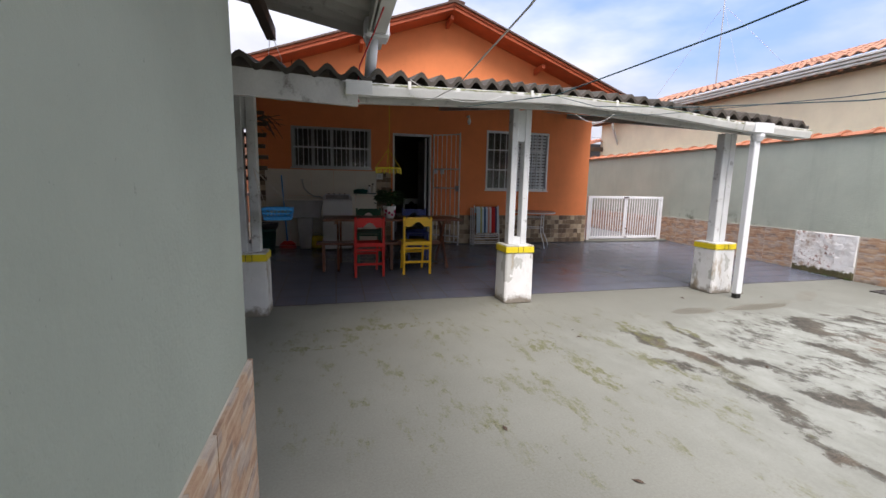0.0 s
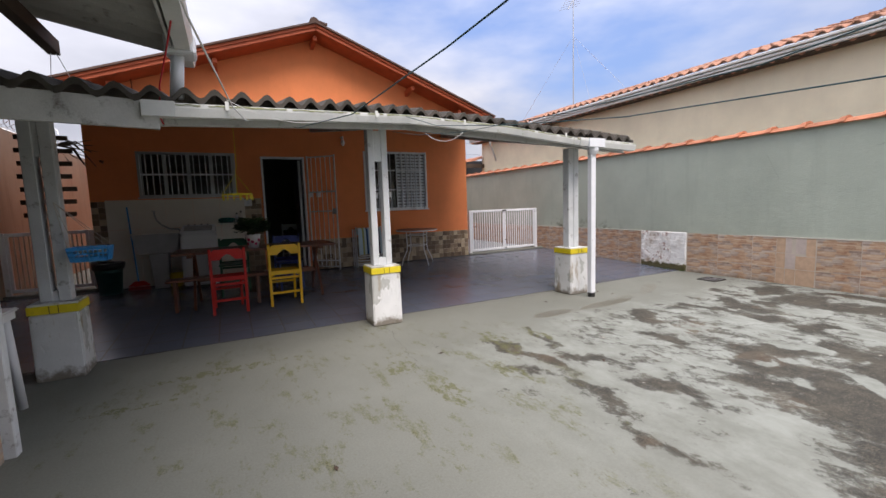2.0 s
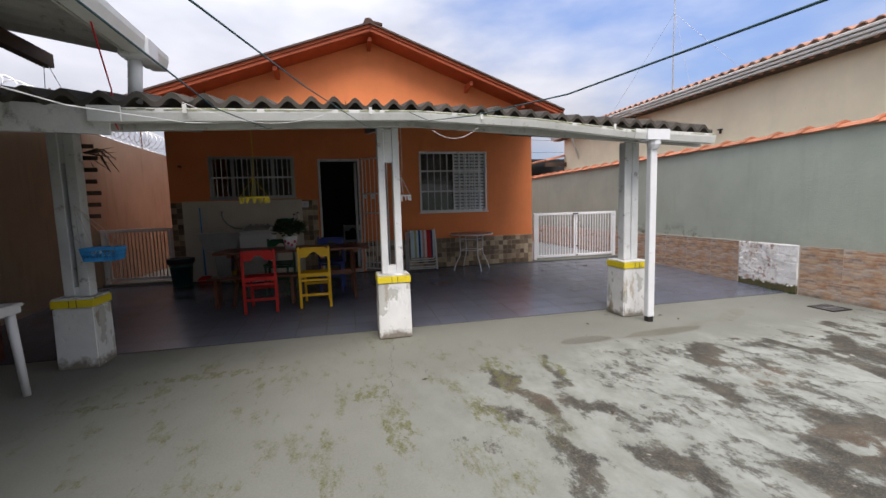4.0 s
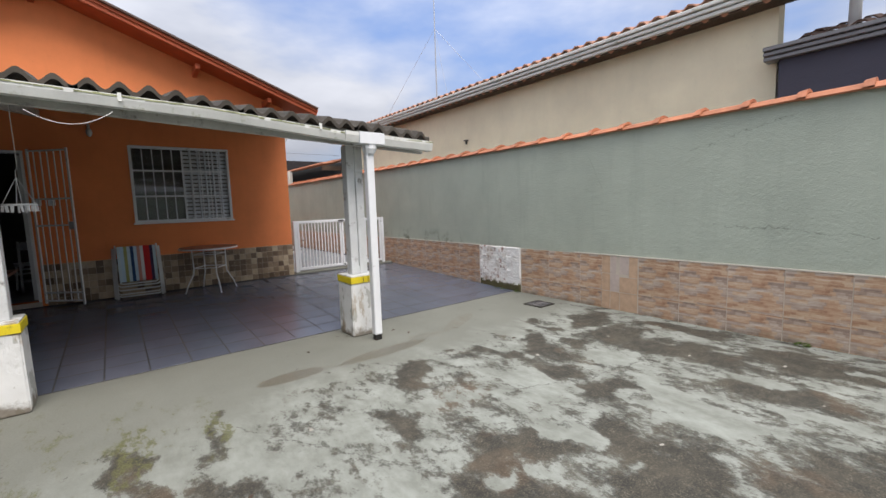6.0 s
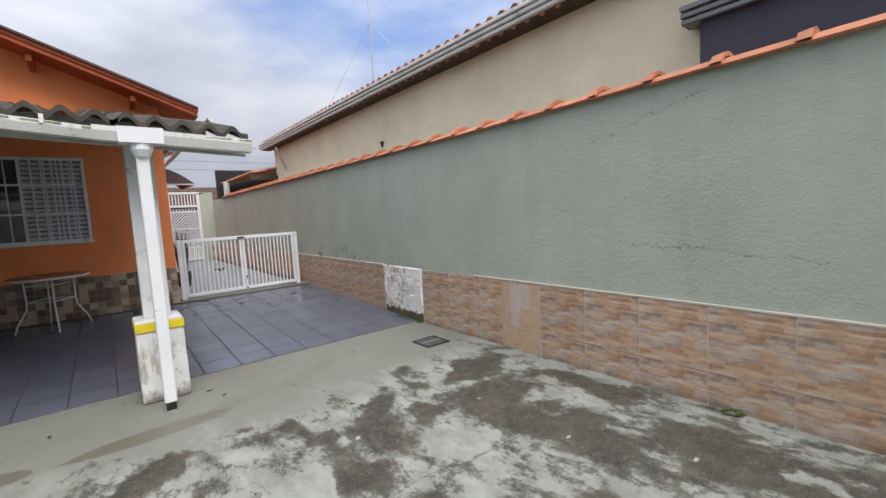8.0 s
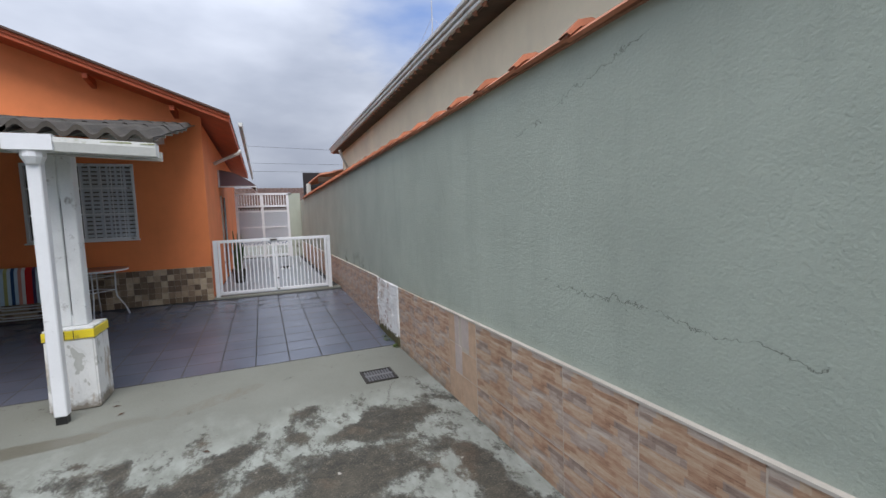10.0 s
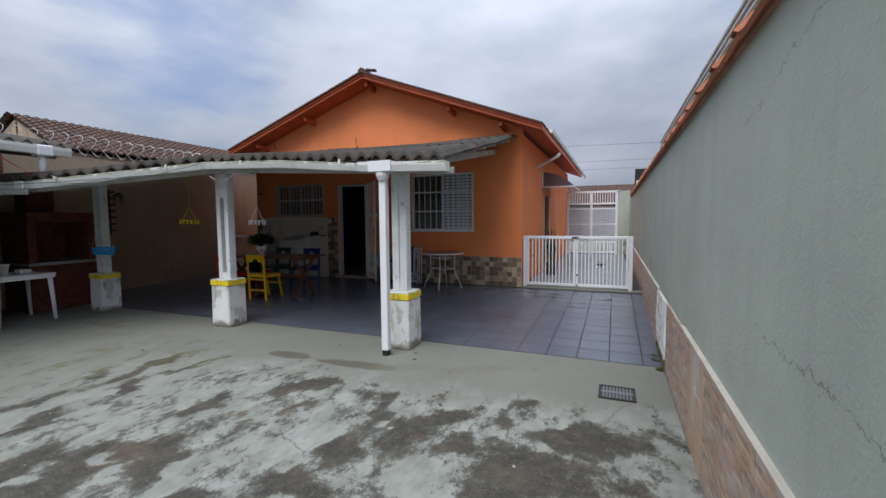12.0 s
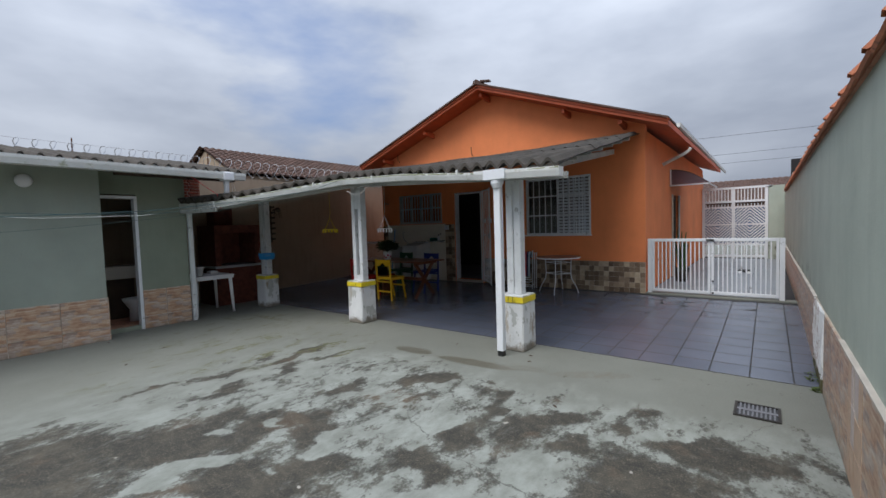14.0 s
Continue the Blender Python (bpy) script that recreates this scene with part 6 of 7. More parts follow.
bs = thing("hanging_basket", "light blue plastic basket of pegs hung from the post", "basket", loc=(-0.52, 4.46, 1.0))
bm = bmesh.new()
a = [(-0.12, -0.085), (0.12, -0.085), (0.12, 0.085), (-0.12, 0.085)]
z_ = (0.0, 0.035, 0.045, 0.075, 0.085, 0.12)
for side in range(4):
    p0, p1 = Vector((*a[side], 0)), Vector((*a[(side + 1) % 4], 0))
    for r, (za, zb) in enumerate(((0.0, 0.03), (0.055, 0.07), (0.095, 0.12))):
        fa, fb_ = 1 + za * 1.4, 1 + zb * 1.4
        d = (p1 - p0).normalized()
        bar(bm, (p0.x * fa, p0.y * fa, (za + zb) / 2), (p1.x * fa, p1.y * fa, (za + zb) / 2), 0.006, zb - za)
    for i in range(9):
        q = p0.lerp(p1, i / 8)
        bar(bm, (q.x, q.y, 0.0), (q.x * 1.16, q.y * 1.16, 0.118), 0.007, 0.012)
part("basket", bm, M["plastic_blue"], bs)
one_box("base", (-0.118, 0.118, -0.083, 0.083, -0.004, 0.004), M["plastic_blue"], bs)
for k in range(10):
    bm = bmesh.new()
    bar(bm, (-0.09 + 0.02 * k, -0.05 + 0.01 * (k % 5), 0.05), (-0.06 + 0.018 * k, 0.02, 0.11), 0.012, 0.014)
    part("peg", bm, M["plastic_white"] if k % 2 else M["concrete_sink"], bs)
for sx, sy in ((-1, -1), (1, -1), (1, 1), (-1, 1)):
    bm = bmesh.new()
    tube(bm, [(sx * 0.13, sy * 0.095, 0.12), (-0.22, 0.05, 0.5)], 0.0025, 5)
    part("cord", bm, M["cap"], bs)

# ---- white plastic table, sink corner and barbecue ----
pt = thing("plastic_table", "square white plastic garden table beside the outbuilding", "table", loc=(-1.25, 3.58, 0))
bm = bmesh.new()
box(bm, -0.4, 0.4, -0.38, 0.38, 0.72, 0.745)
bevel(bm, 0.01, 2)
part("top", bm, M["plastic_white"], pt)
bm = bmesh.new()
for x0_, x1_, y0_, y1_ in ((-0.38, 0.38, -0.36, -0.345), (-0.38, 0.38, 0.345, 0.36), (-0.38, -0.365, -0.345, 0.345), (0.365, 0.38, -0.345, 0.345)):
    box(bm, x0_, x1_, y0_, y1_, 0.67, 0.719)
part("apron", bm, M["plastic_white"], pt)
for sx in (-1, 1):
    for sy in (-1, 1):
        bm = bmesh.new()
        tube(bm, [(sx * 0.33, sy * 0.31, 0.715), (sx * 0.36, sy * 0.34, 0.0)], 0.03, 10, [0.034, 0.026])
        part("leg", bm, M["plastic_white"], pt, smooth=True)
pw = thing("planter_pot", "empty white plastic plant pot standing on the plastic table", "pot", loc=(-1.1, 3.4, 0.746))
bm = bmesh.new()
lathe(bm, [(0.06, 0.0), (0.085, 0.15), (0.095, 0.15), (0.095, 0.17), (0.085, 0.17), (0.055, 0.01)], 0, 0, 18)
part("pot", bm, M["plastic_white"], pw, smooth=True)
bx = thing("plastic_tub", "low white plastic tub standing on the plastic table", "tub", loc=(-1.28, 3.72, 0.746))
bm = bmesh.new()
box(bm, -0.1, 0.1, -0.07, 0.07, 0, 0.06)
bevel(bm, 0.01)
part("tub", bm, M["plastic_white"], bx)

bq = thing("barbecue", "dark red brick barbecue with a black opening under the patio roof", "barbecue", loc=(-2.15, 4.5, 0))
for x0_, x1_, y0_, y1_, z0_, z1_, m_, nme in ((-0.42, 0.42, -0.5, 0.5, 0.0, 0.8, "brick", "base"), (-0.42, 0.42, -0.5, -0.38, 0.85, 1.55, "brick", "side"), (-0.42, 0.42, 0.38, 0.5, 0.85, 1.55, "brick", "side"), (-0.42, -0.3, -0.38, 0.38, 0.85, 1.55, "brick", "back"), (-0.42, 0.42, -0.5, 0.5, 1.55, 1.72, "brick", "hood"), (-0.45, 0.45, -0.52, 0.52, 0.8, 0.85, "concrete_sink", "slab")):
    one_box(nme, (x0_, x1_, y0_, y1_, z0_, z1_), M["shaded_brick" if m_ == "brick" else m_], bq, 0.004)
one_box("flue", (-0.36, 0.0, -0.3, 0.1, 1.72, 2.3), M["shaded_brick"], bq)
ch = thing("chimney", "square red brick chimney beside the outbuilding roof", "chimney", loc=(-2.1, 3.62, 0))
core = one_box("mortar_core", (-0.19, 0.19, -0.19, 0.19, 2.3, 2.98), M["wall_grout"], ch)
bm = bmesh.new()
box(bm, -0.09, 0.09, -0.045, 0.045, -0.026, 0.026)
bevel(bm, 0.003)
bmesh_brick = mesh_of("brick", bm, M["brick"])
for r in range(11):
    zz = 2.33 + r * 0.062
    off = 0.05 if r % 2 else -0.05
    for s in (-1, 1):
        for q in (-0.1, 0.1):
            piece("brick", bmesh_brick, core, (q + off * 0.4, s * 0.165, zz))
            piece("brick", bmesh_brick, core, (s * 0.165, q - off * 0.4, zz), (0, 0, radians(90)))

# outbuilding interior
set_box("annex_floor", (LX, BX - 0.12, AY - 1.6, BY - 0.12, -0.05, 0.06), M["clay_old"], "red brown floor of the washroom")
set_box("annex_back", (LX, BX - 0.12, AY - 1.7, AY - 1.6, 0, 2.6), M["wall_white"], "pale inner wall of the washroom")
set_box("annex_ceiling", (LX, BX, AY - 1.7, BY, 2.62, 2.66), M["wall_white"], "ceiling of the washroom")
ws = thing("wash_counter", "pale stone washbasin counter inside the washroom", "counter", loc=(-2.0, 2.1, 0.06))
one_box("slab", (-0.25, 0.25, -0.5, 0.5, 0.72, 0.95), M["splash"], ws, 0.01)
one_box("cabinet", (-0.22, 0.2, -0.45, 0.45, 0.0, 0.719), M["old_wood"], ws, 0.005)
wc = thing("toilet", "white ceramic toilet inside the washroom", "toilet", loc=(-1.35, 2.42, 0.06))
bm = bmesh.new()
lathe(bm, [(0.1, 0.0), (0.09, 0.2), (0.18, 0.36), (0.19, 0.4), (0.14, 0.4), (0.1, 0.3)], 0, 0, 20)
part("bowl", bm, M["plastic_white"], wc, smooth=True)
one_box("cistern", (-0.18, 0.18, 0.2, 0.36, 0.38, 0.72), M["plastic_white"], wc, 0.01)
al = thing("bulkhead_lamp", "round unlit white lamp on the green outbuilding wall", "lamp", loc=(AX, 0.98, 2.33))
bm = bmesh.new()
lathe(bm, [(0.09, 0.0), (0.09, 0.02), (0.075, 0.05), (0.03, 0.065)], 0, 0, 20)
for v in bm.verts:
    v.co = Vector((v.co.z, v.co.x, v.co.y))
part("shade", bm, M["plastic_white"], al, smooth=True)

# ---- drain ----
dg = thing("drain_grate", "square cast iron drain grate set in the concrete", "drain", loc=(7.455, 3.97, 0.0))
one_box("pit", (-0.13, 0.13, -0.13, 0.13, -0.03, 0.004), M["plastic_black"], dg)
for x0_, x1_, y0_, y1_ in ((-0.15, 0.15, -0.15, -0.13), (-0.15, 0.15, 0.13, 0.15), (-0.15, -0.13, -0.13, 0.13), (0.13, 0.15, -0.13, 0.13)):
    one_box("frame", (x0_, x1_, y0_, y1_, -0.01, 0.012), M["iron"], dg)
for k in range(9):
    q = -0.11 + 0.22 * k / 8
    one_box("bar", (q - 0.006, q + 0.006, -0.13, -0.02, 0.002, 0.01), M["alu_dark"], dg)
    one_box("bar", (q - 0.006, q + 0.006, 0.02, 0.13, 0.002, 0.01), M["alu_dark"], dg)
one_box("bar", (-0.13, 0.13, -0.02, 0.02, 0.002, 0.011), M["alu_dark"], dg)

# ---- side passage ----
aw = thing("awning", "dark tinted arched awning over the side door", "awning")
bm = bmesh.new()
n = 10
ra, rb = [], []
for k in range(n + 1):
    t_ = k / n
    xx, zz = 5.66 + 0.78 * t_, 2.72 - 0.36 * t_ * t_
    ra.append((bm.verts.new((xx, 11.2, zz)), bm.verts.new((xx, 11.2, zz - 0.01))))
    rb.append((bm.verts.new((xx, 13.0, zz)), bm.verts.new((xx, 13.0, zz - 0.01))))
for k in range(n):
    bm.faces.new((ra[k][0], ra[k + 1][0], rb[k + 1][0], rb[k][0]))
    bm.faces.new((ra[k][1], rb[k][1], rb[k + 1][1], ra[k + 1][1]))
    bm.faces.new((ra[k][0], ra[k][1], ra[k + 1][1], ra[k + 1][0]))
part("canopy", bm, M["old_wood"], aw)
bm = bmesh.new()
for k in range(8):
    (xa, za), (xb, zb) = ((5.66 + 0.78 * q / 8, 2.7 - 0.33 * (q / 8) ** 2) for q in (k, k + 1))
    vs = [bm.verts.new((x_, y_, z_)) for y_ in (11.206, 11.212) for x_, z_ in ((xa, 2.36), (xb, 2.36), (xb, zb), (xa, za))]
    for f in ((0, 1, 2, 3), (7, 6, 5, 4), (0, 4, 5, 1), (2, 6, 7, 3)):
        bm.faces.new([vs[q] for q in f])
part("side_panel", bm, M["awning"], aw, "dark tinted side panel")
bm = bmesh.new()
bar(bm, (5.65, 11.2, 2.34), (6.45, 11.2, 2.34), 0.03, 0.03)
bar(bm, (6.44, 11.2, 2.34), (6.44, 13.0, 2.34), 0.03, 0.03)
bar(bm, (5.67, 11.2, 2.34), (5.67, 11.2, 2.72), 0.03, 0.03)
part("frame", bm, M["white"], aw, "white steel frame")
sg = thing("house_gutter", "white house gutter with a slanted downpipe", "gutter")
g = gutter("gutter_channel", [(6.26, 8.1, 3.17), (6.26, 17.8, 3.17)][::-1], M["gutter"], 0.07, 0.065)
g.parent = sg
bm = bmesh.new()
tube(bm, [(6.2, 10.3, 3.05), (6.15, 10.3, 2.98), (5.68, 10.2, 2.74)], 0.035, 8)
part("pipe", bm, M["gutter"], sg, smooth=True)
sd = thing("side_door", "dark side door with a white frame in the orange wall", "door")
one_box("leaf", (HX1 - 0.1, HX1 - 0.06, 11.5, 12.4, 0.16, 2.15), M["old_wood"], sd, 0.003)
one_box("jamb", (HX1 - 0.02, HX1 + 0.03, 11.44, 11.5, 0.16, 2.15), M["cap"], sd, 0.003)
one_box("jamb", (HX1 - 0.02, HX1 + 0.03, 12.4, 12.46, 0.16, 2.15), M["white"], sd, 0.003)
tp_ = thing("tall_plant", "tall green cactus-like plant in a dark pot in the side passage", "plant", loc=(5.98, 10.6, 0.158))
bm = bmesh.new()
lathe(bm, [(0.11, 0), (0.15, 0.3), (0.14, 0.3), (0.1, 0.02)], 0, 0, 16)
part("pot", bm, M["iron"], tp_, smooth=True)
rnd = random.Random(4)
for k in range(9):
    bm = bmesh.new()
    a_ = k * 0.7
    l = rnd.uniform(0.5, 0.95)
    tube(bm, [(0.04 * math.cos(a_), 0.04 * math.sin(a_), 0.25), (0.08 * math.cos(a_), 0.08 * math.sin(a_), 0.25 + l * 0.5), (0.13 * math.cos(a_), 0.13 * math.sin(a_), 0.25 + l)], 0.03, 6, [0.03, 0.028, 0.008])
    part("stem", bm, M["leaf"], tp_)

FG = 17.3
fg = thing("street_gate", "tall white steel street gate with slanted slats and bars above", "gate")
for xx in (5.66, 6.52, 7.42):
    one_box("post", (xx, xx + 0.09, FG, FG + 0.08, 0.15, 2.52), M["white"], fg)
one_box("top_rail", (5.66, 7.6, FG, FG + 0.07, 2.50, 2.57), M["white"], fg)
one_box("rail", (5.75, 7.42, FG + 0.01, FG + 0.06, 2.05, 2.12), M["white"], fg)
one_box("rail", (5.75, 7.42, FG + 0.01, FG + 0.06, 1.86, 1.92), M["white"], fg)
one_box("rail", (5.75, 7.42, FG + 0.01, FG + 0.06, 1.28, 1.33), M["white"], fg)
one_box("rail", (5.75, 7.42, FG + 0.01, FG + 0.06, 0.6, 0.66), M["white"], fg)
one_box("rail", (5.75, 7.42, FG + 0.01, FG + 0.06, 0.2, 0.27), M["white"], fg)
for i in range(19):
    xx = 5.78 + 1.64 * i / 18
    one_box("bar", (xx - 0.012, xx + 0.012, FG + 0.02, FG + 0.045, 2.12, 2.5), M["white"], fg)
    if i % 2 == 0:
        one_box("bar", (xx - 0.012, xx + 0.012, FG + 0.02, FG + 0.045, 0.27, 0.6), M["white"], fg)
    one_box("spear", (xx - 0.012, xx + 0.012, FG + 0.02, FG + 0.045, 1.92, 2.0), M["white"], fg)
for (xa, xb, s) in ((5.75, 6.13, 1), (6.13, 6.52, -1), (6.61, 7.02, 1), (7.02, 7.42, -1)):
    for (za, zb, q) in ((0.66, 1.28, -1), (1.33, 1.86, 1)):
        w_, h_ = xb - xa, zb - za
        for k in range(-4, 9):
            # slanted slats clipped to their field
            c0 = za + k * 0.1
            pts = []
            for t_ in (0.0, 1.0):
                xx = xa + w_ * t_
                zz = c0 + (w_ * t_ if s * q > 0 else w_ * (1 - t_))
                pts.append([xx, zz])
            (x_a, z_a), (x_b, z_b) = pts
            lo, hi = za, zb
            if (z_a < lo and z_b < lo) or (z_a > hi and z_b > hi):
                continue
            m_ = (z_b - z_a) / (x_b - x_a)
            def clip(x_, z_):
                zc = max(lo, min(hi, z_))
                return x_ + (zc - z_) / m_, zc
            A_, B_ = clip(x_a, z_a), clip(x_b, z_b)
            if abs(A_[0] - B_[0]) < 0.03:
                continue
            bm = bmesh.new()
            bar(bm, (A_[0], FG + 0.035, A_[1]), (B_[0], FG + 0.035, B_[1]), 0.012, 0.038)
            part("slat", bm, M["white"], fg)
one_box("back_sheet", (5.75, 7.42, FG + 0.062, FG + 0.07, 0.66, 1.9), M["blue_sheet"], fg, label="dark blue sheet behind the slats")
set_box("street_wall", (7.5, RX, FG + 0.0, FG + 0.15, 0, 2.55), M["green"], "green wall beside the street gate")
bt_ = thing("toy_car", "small dark toy lying on the passage floor", "toy", loc=(7.05, 12.6, 0.158))
bm = bmesh.new()
box(bm, -0.13, 0.13, -0.06, 0.06, 0.03, 0.1)
bevel(bm, 0.02)
part("body", bm, M["plastic_black"], bt_)
for sx in (-0.09, 0.09):
    bm = bmesh.new()
    tube(bm, [(sx, -0.075, 0.035), (sx, 0.075, 0.035)], 0.035, 10)
    part("wheel", bm, M["plastic_white"], bt_)

# across the street
oh = thing("house_across_street", "low house across the street with a brown tiled roof", "house")
one_box("wall", (-20, 30, 32, 33, 0, 2.6), M["brown_roof"], oh)
bm = bmesh.new()
for k in range(14):
    f0, f1 = k / 14, (k + 1.1) / 14
    ya, yb = 31 + 5 * f0, 31 + 5 * f1
    za, zb = 2.5 + 1.6 * f0, 2.5 + 1.6 * f1
    prev = None
    for i in range(240):
        xx = -15 + i * 0.15
        hh = 0.05 * (1 + math.cos(i * math.pi)) / 2
        cur = [bm.verts.new((xx, ya, za + hh + 0.04)), bm.verts.new((xx, yb, zb + hh)), bm.verts.new((xx, ya, za + hh - 0.03))]
        if prev:
            bm.faces.new((prev[0], cur[0], cur[1], prev[1]))
            bm.faces.new((prev[2], cur[2], cur[0], prev[0]))
        prev = cur
part("roof", bm, M["brown_roof"], oh, "weathered brown clay tiles", kind="stuff")

# ---- neighbour on the left ----
lh = thing("neighbour_house_left", "neighbouring house with an old brown tiled gable roof", "house")
one_box("wall", (-12, -5.2, 6.0, 18, 0, 3.3), M["tan"], lh)
for s in (1, -1):
    bm = bmesh.new()
    for k in range(12):
        f0, f1 = k / 12, (k + 1.12) / 12
        xa, xb = (-5.0 - 1.9 * f0, -5.0 - 1.9 * f1) if s > 0 else (-8.8 + 1.9 * f0, -8.8 + 1.9 * f1)
        za, zb = 3.35 + 0.95 * f0, 3.35 + 0.95 * f1
        prev = None
        for i in range(250):
            yy = 6.0 + i * 0.05
            hh = 0.045 * abs(math.cos(i * math.pi / 4))
            cur = [bm.verts.new((xa, yy, za + hh + 0.03)), bm.verts.new((xb, yy, zb + hh)), bm.verts.new((xa, yy, za + hh - 0.02))]
            if prev:
                bm.faces.new((prev[0], cur[0], cur[1], prev[1]))
                bm.faces.new((prev[2], cur[2], cur[0], prev[0]))
            prev = cur
    part("roof_slope", bm, M["brown_roof"], lh, "old brown clay tiles", kind="stuff")
gb = bmesh.new()
v = [gb.verts.new(q) for q in ((-8.7, 6.15, 3.3), (-5.15, 6.15, 3.3), (-6.9, 6.15, 4.2), (-8.7, 6.3, 3.3), (-5.15, 6.3, 3.3), (-6.9, 6.3, 4.2))]
for f in ((0, 1, 2), (5, 4, 3), (0, 3, 4, 1), (1, 4, 5, 2), (2, 5, 3, 0)):
    gb.faces.new([v[i] for i in f])
part("gable", gb, M["tan"], lh)
set_box("wall_neighbour_left", (-4.6, -4.45, 2.0, 12.0, 0, 2.88), M["wall_white"], "pale wall of the neighbour's shed")
cp = thing("shed_roof_edge", "orange clay tiled edge of the neighbour's shed roof", "roof")
bm = bmesh.new()
prev = None
for i in range(200):
    yy = 3.6 + i * 0.045
    hh = 0.04 * abs(math.cos(i * math.pi / 4))
    cur = [bm.verts.new((-4.3, yy, 2.9 + hh)), bm.verts.new((-4.9, yy, 3.1 + hh)), bm.verts.new((-4.3, yy, 2.86 + hh))]
    if prev:
        bm.faces.new((prev[0], cur[0], cur[1], prev[1]))
        bm.faces.new((prev[2], cur[2], cur[0], prev[0]))
    prev = cur
part("tiles", bm, M["brown_roof"], cp)

# razor wire on the tan wall
rw = thing("razor_wire", "coiled galvanised razor wire along the tan boundary wall", "wire")
for k, (ya, yb) in enumerate(((-6.0, 0.0), (0.0, 6.0), (6.0, 12.0))):
    bm = bmesh.new()
    n = int((yb - ya) / 0.24)
    for i in range(n):
        yc = ya + (yb - ya) * i / n
        pts = [(LX - 0.07 + 0.2 * math.cos(t_), yc + 0.24 * t_ / (2 * math.pi) + 0.05 * math.sin(2 * t_), 3.11 + 0.2 * math.sin(t_)) for t_ in [2 * math.pi * j / 14 for j in range(15)]]
        tube(bm, pts, 0.0065, 4)
    part("coil", bm, M["metal"], rw)
bm = bmesh.new()
for zz in (3.3, 3.11):
    tube(bm, [(LX - 0.07, -6, zz), (LX - 0.07, 12, zz)], 0.002, 4)
for yy in (-4, -1, 2, 4.4, 8, 11):
    bar(bm, (LX - 0.07, yy, 2.86), (LX - 0.07, yy, 3.4), 0.02, 0.02)
part("wire_posts", bm, M["rust"], rw)

# ---- cables, cords, mast ----
def cord(name, label, pts, r, mat, sag=0.0, category="cable"):
    p = thing(name, label, category)
    pts = [Vector(q) for q in pts]
    if sag and len(pts) == 2:
        a_, b_ = pts
        pts = [a_.lerp(b_, i / 16) - Vector((0, 0, sag * 4 * (i / 16) * (1 - i / 16))) for i in range(17)]
    bm = bmesh.new()
    tube(bm, pts, r, 6)
    part("line", bm, mat, p, smooth=True)
    return p


for px in (-30, 40):
    up = thing("utility_pole", "round grey concrete power pole in the street", "pole", "street poles", (px, 24.5, 0))
    bm = bmesh.new()
    tube(bm, [(0, 0, 0), (0, 0, 8)], 0.15, 10, [0.17, 0.12])
    part("shaft", bm, M["concrete_sink"], up)
    one_box("crossarm", (-0.06, 0.06, -0.9, 0.9, 7.1, 7.22), M["old_wood"], up)
cord("power_line", "thin black power line between the street poles", [(-30, 24, 6.9), (40, 24, 5.1)], 0.007, M["plastic_black"], 0.6)
cord("power_line", "thin black lower power line between the street poles", [(-30, 24.4, 5.2), (40, 24.4, 4.75)], 0.006, M["plastic_black"], 0.4)
cord("power_line", "thin black telephone line between the street poles", [(-30, 24.4, 4.7), (40, 24.4, 4.4)], 0.006, M["plastic_black"], 0.4)
cord("clothes_line", "white clothes line strung low across the yard from the gutter", [(0.79, 4.12, 2.17), (0.7, 3.0, 1.96), (0.6, 2.0, 1.83), (0.5, 1.0, 1.8), (0.42, 0.0, 1.85), (0.3, -3.0, 1.95), (0.2, -6.0, 2.1)], 0.003, M["rope_white"])
cord("clothes_line", "dark green clothes line strung low across the yard", [(1.09, 4.2, 2.16), (1.10, 3.5, 2.02), (1.13, 2.0, 1.83), (1.14, 1.0, 1.82), (1.16, 0.0, 1.85), (1.19, -3.0, 2.01), (1.23, -6.0, 2.19)], 0.0028, M["rope_dark"])
cord("clothes_line", "thin dark clothes line from the gutter across the yard", [(2.13, 4.14, 2.14), (1.93, 3.0, 1.92), (1.74, 2.0, 1.77), (1.56, 1.0, 1.66), (1.44, 0.35, 1.61), (1.2, -1.0, 1.66), (0.7, -6.0, 2.0)], 0.0014, M["rope_dark"])
cord("clothes_line", "thicker dark blue clothes line knotted to the gutter", [(2.27, 4.14, 2.31), (2.34, 3.5, 2.1), (2.40, 2.5, 1.93), (2.46, 1.5, 1.80), (2.5, 0.5, 1.74), (2.54, -1.0, 1.74), (2.6, -6.0, 1.95)], 0.003, M["rope_dark"])
for xa, za, xb, zb, dp in ((1.5, 2.17, 0.6, 2.15, 0.1), (2.49, 2.13, 2.95, 2.16, 0.09)):
    cord("loose_cord", "loose end of white cord looped under the gutter", [(xa + (xb - xa) * f, front(xa + (xb - xa) * f)[0] - 0.12, za + (zb - za) * f - dp * 4 * f * (1 - f)) for f in [i / 12 for i in range(13)]], 0.0022, M["rope_white"])
cord("red_cord", "frayed red cord hanging from the eave gutter", [(0.40, 2.6, 2.56), (0.3, 2.95, 2.35), (0.22, 3.22, 2.2), (0.2, 3.27, 2.0), (0.215, 3.27, 1.96)], 0.005, M["rope_red"])
cord("eave_wire", "thin white wire hanging from the eave beam end", [(-0.45, 3.8, 2.52), (-0.47, 3.82, 2.35), (-0.45, 3.84, 2.2)], 0.0025, M["rope_white"])
cord("eave_wire", "thin white wire hanging from the eave beam end", [(-0.43, 3.8, 2.52), (-0.37, 3.82, 2.36), (-0.38, 3.84, 2.2)], 0.0025, M["rope_white"])

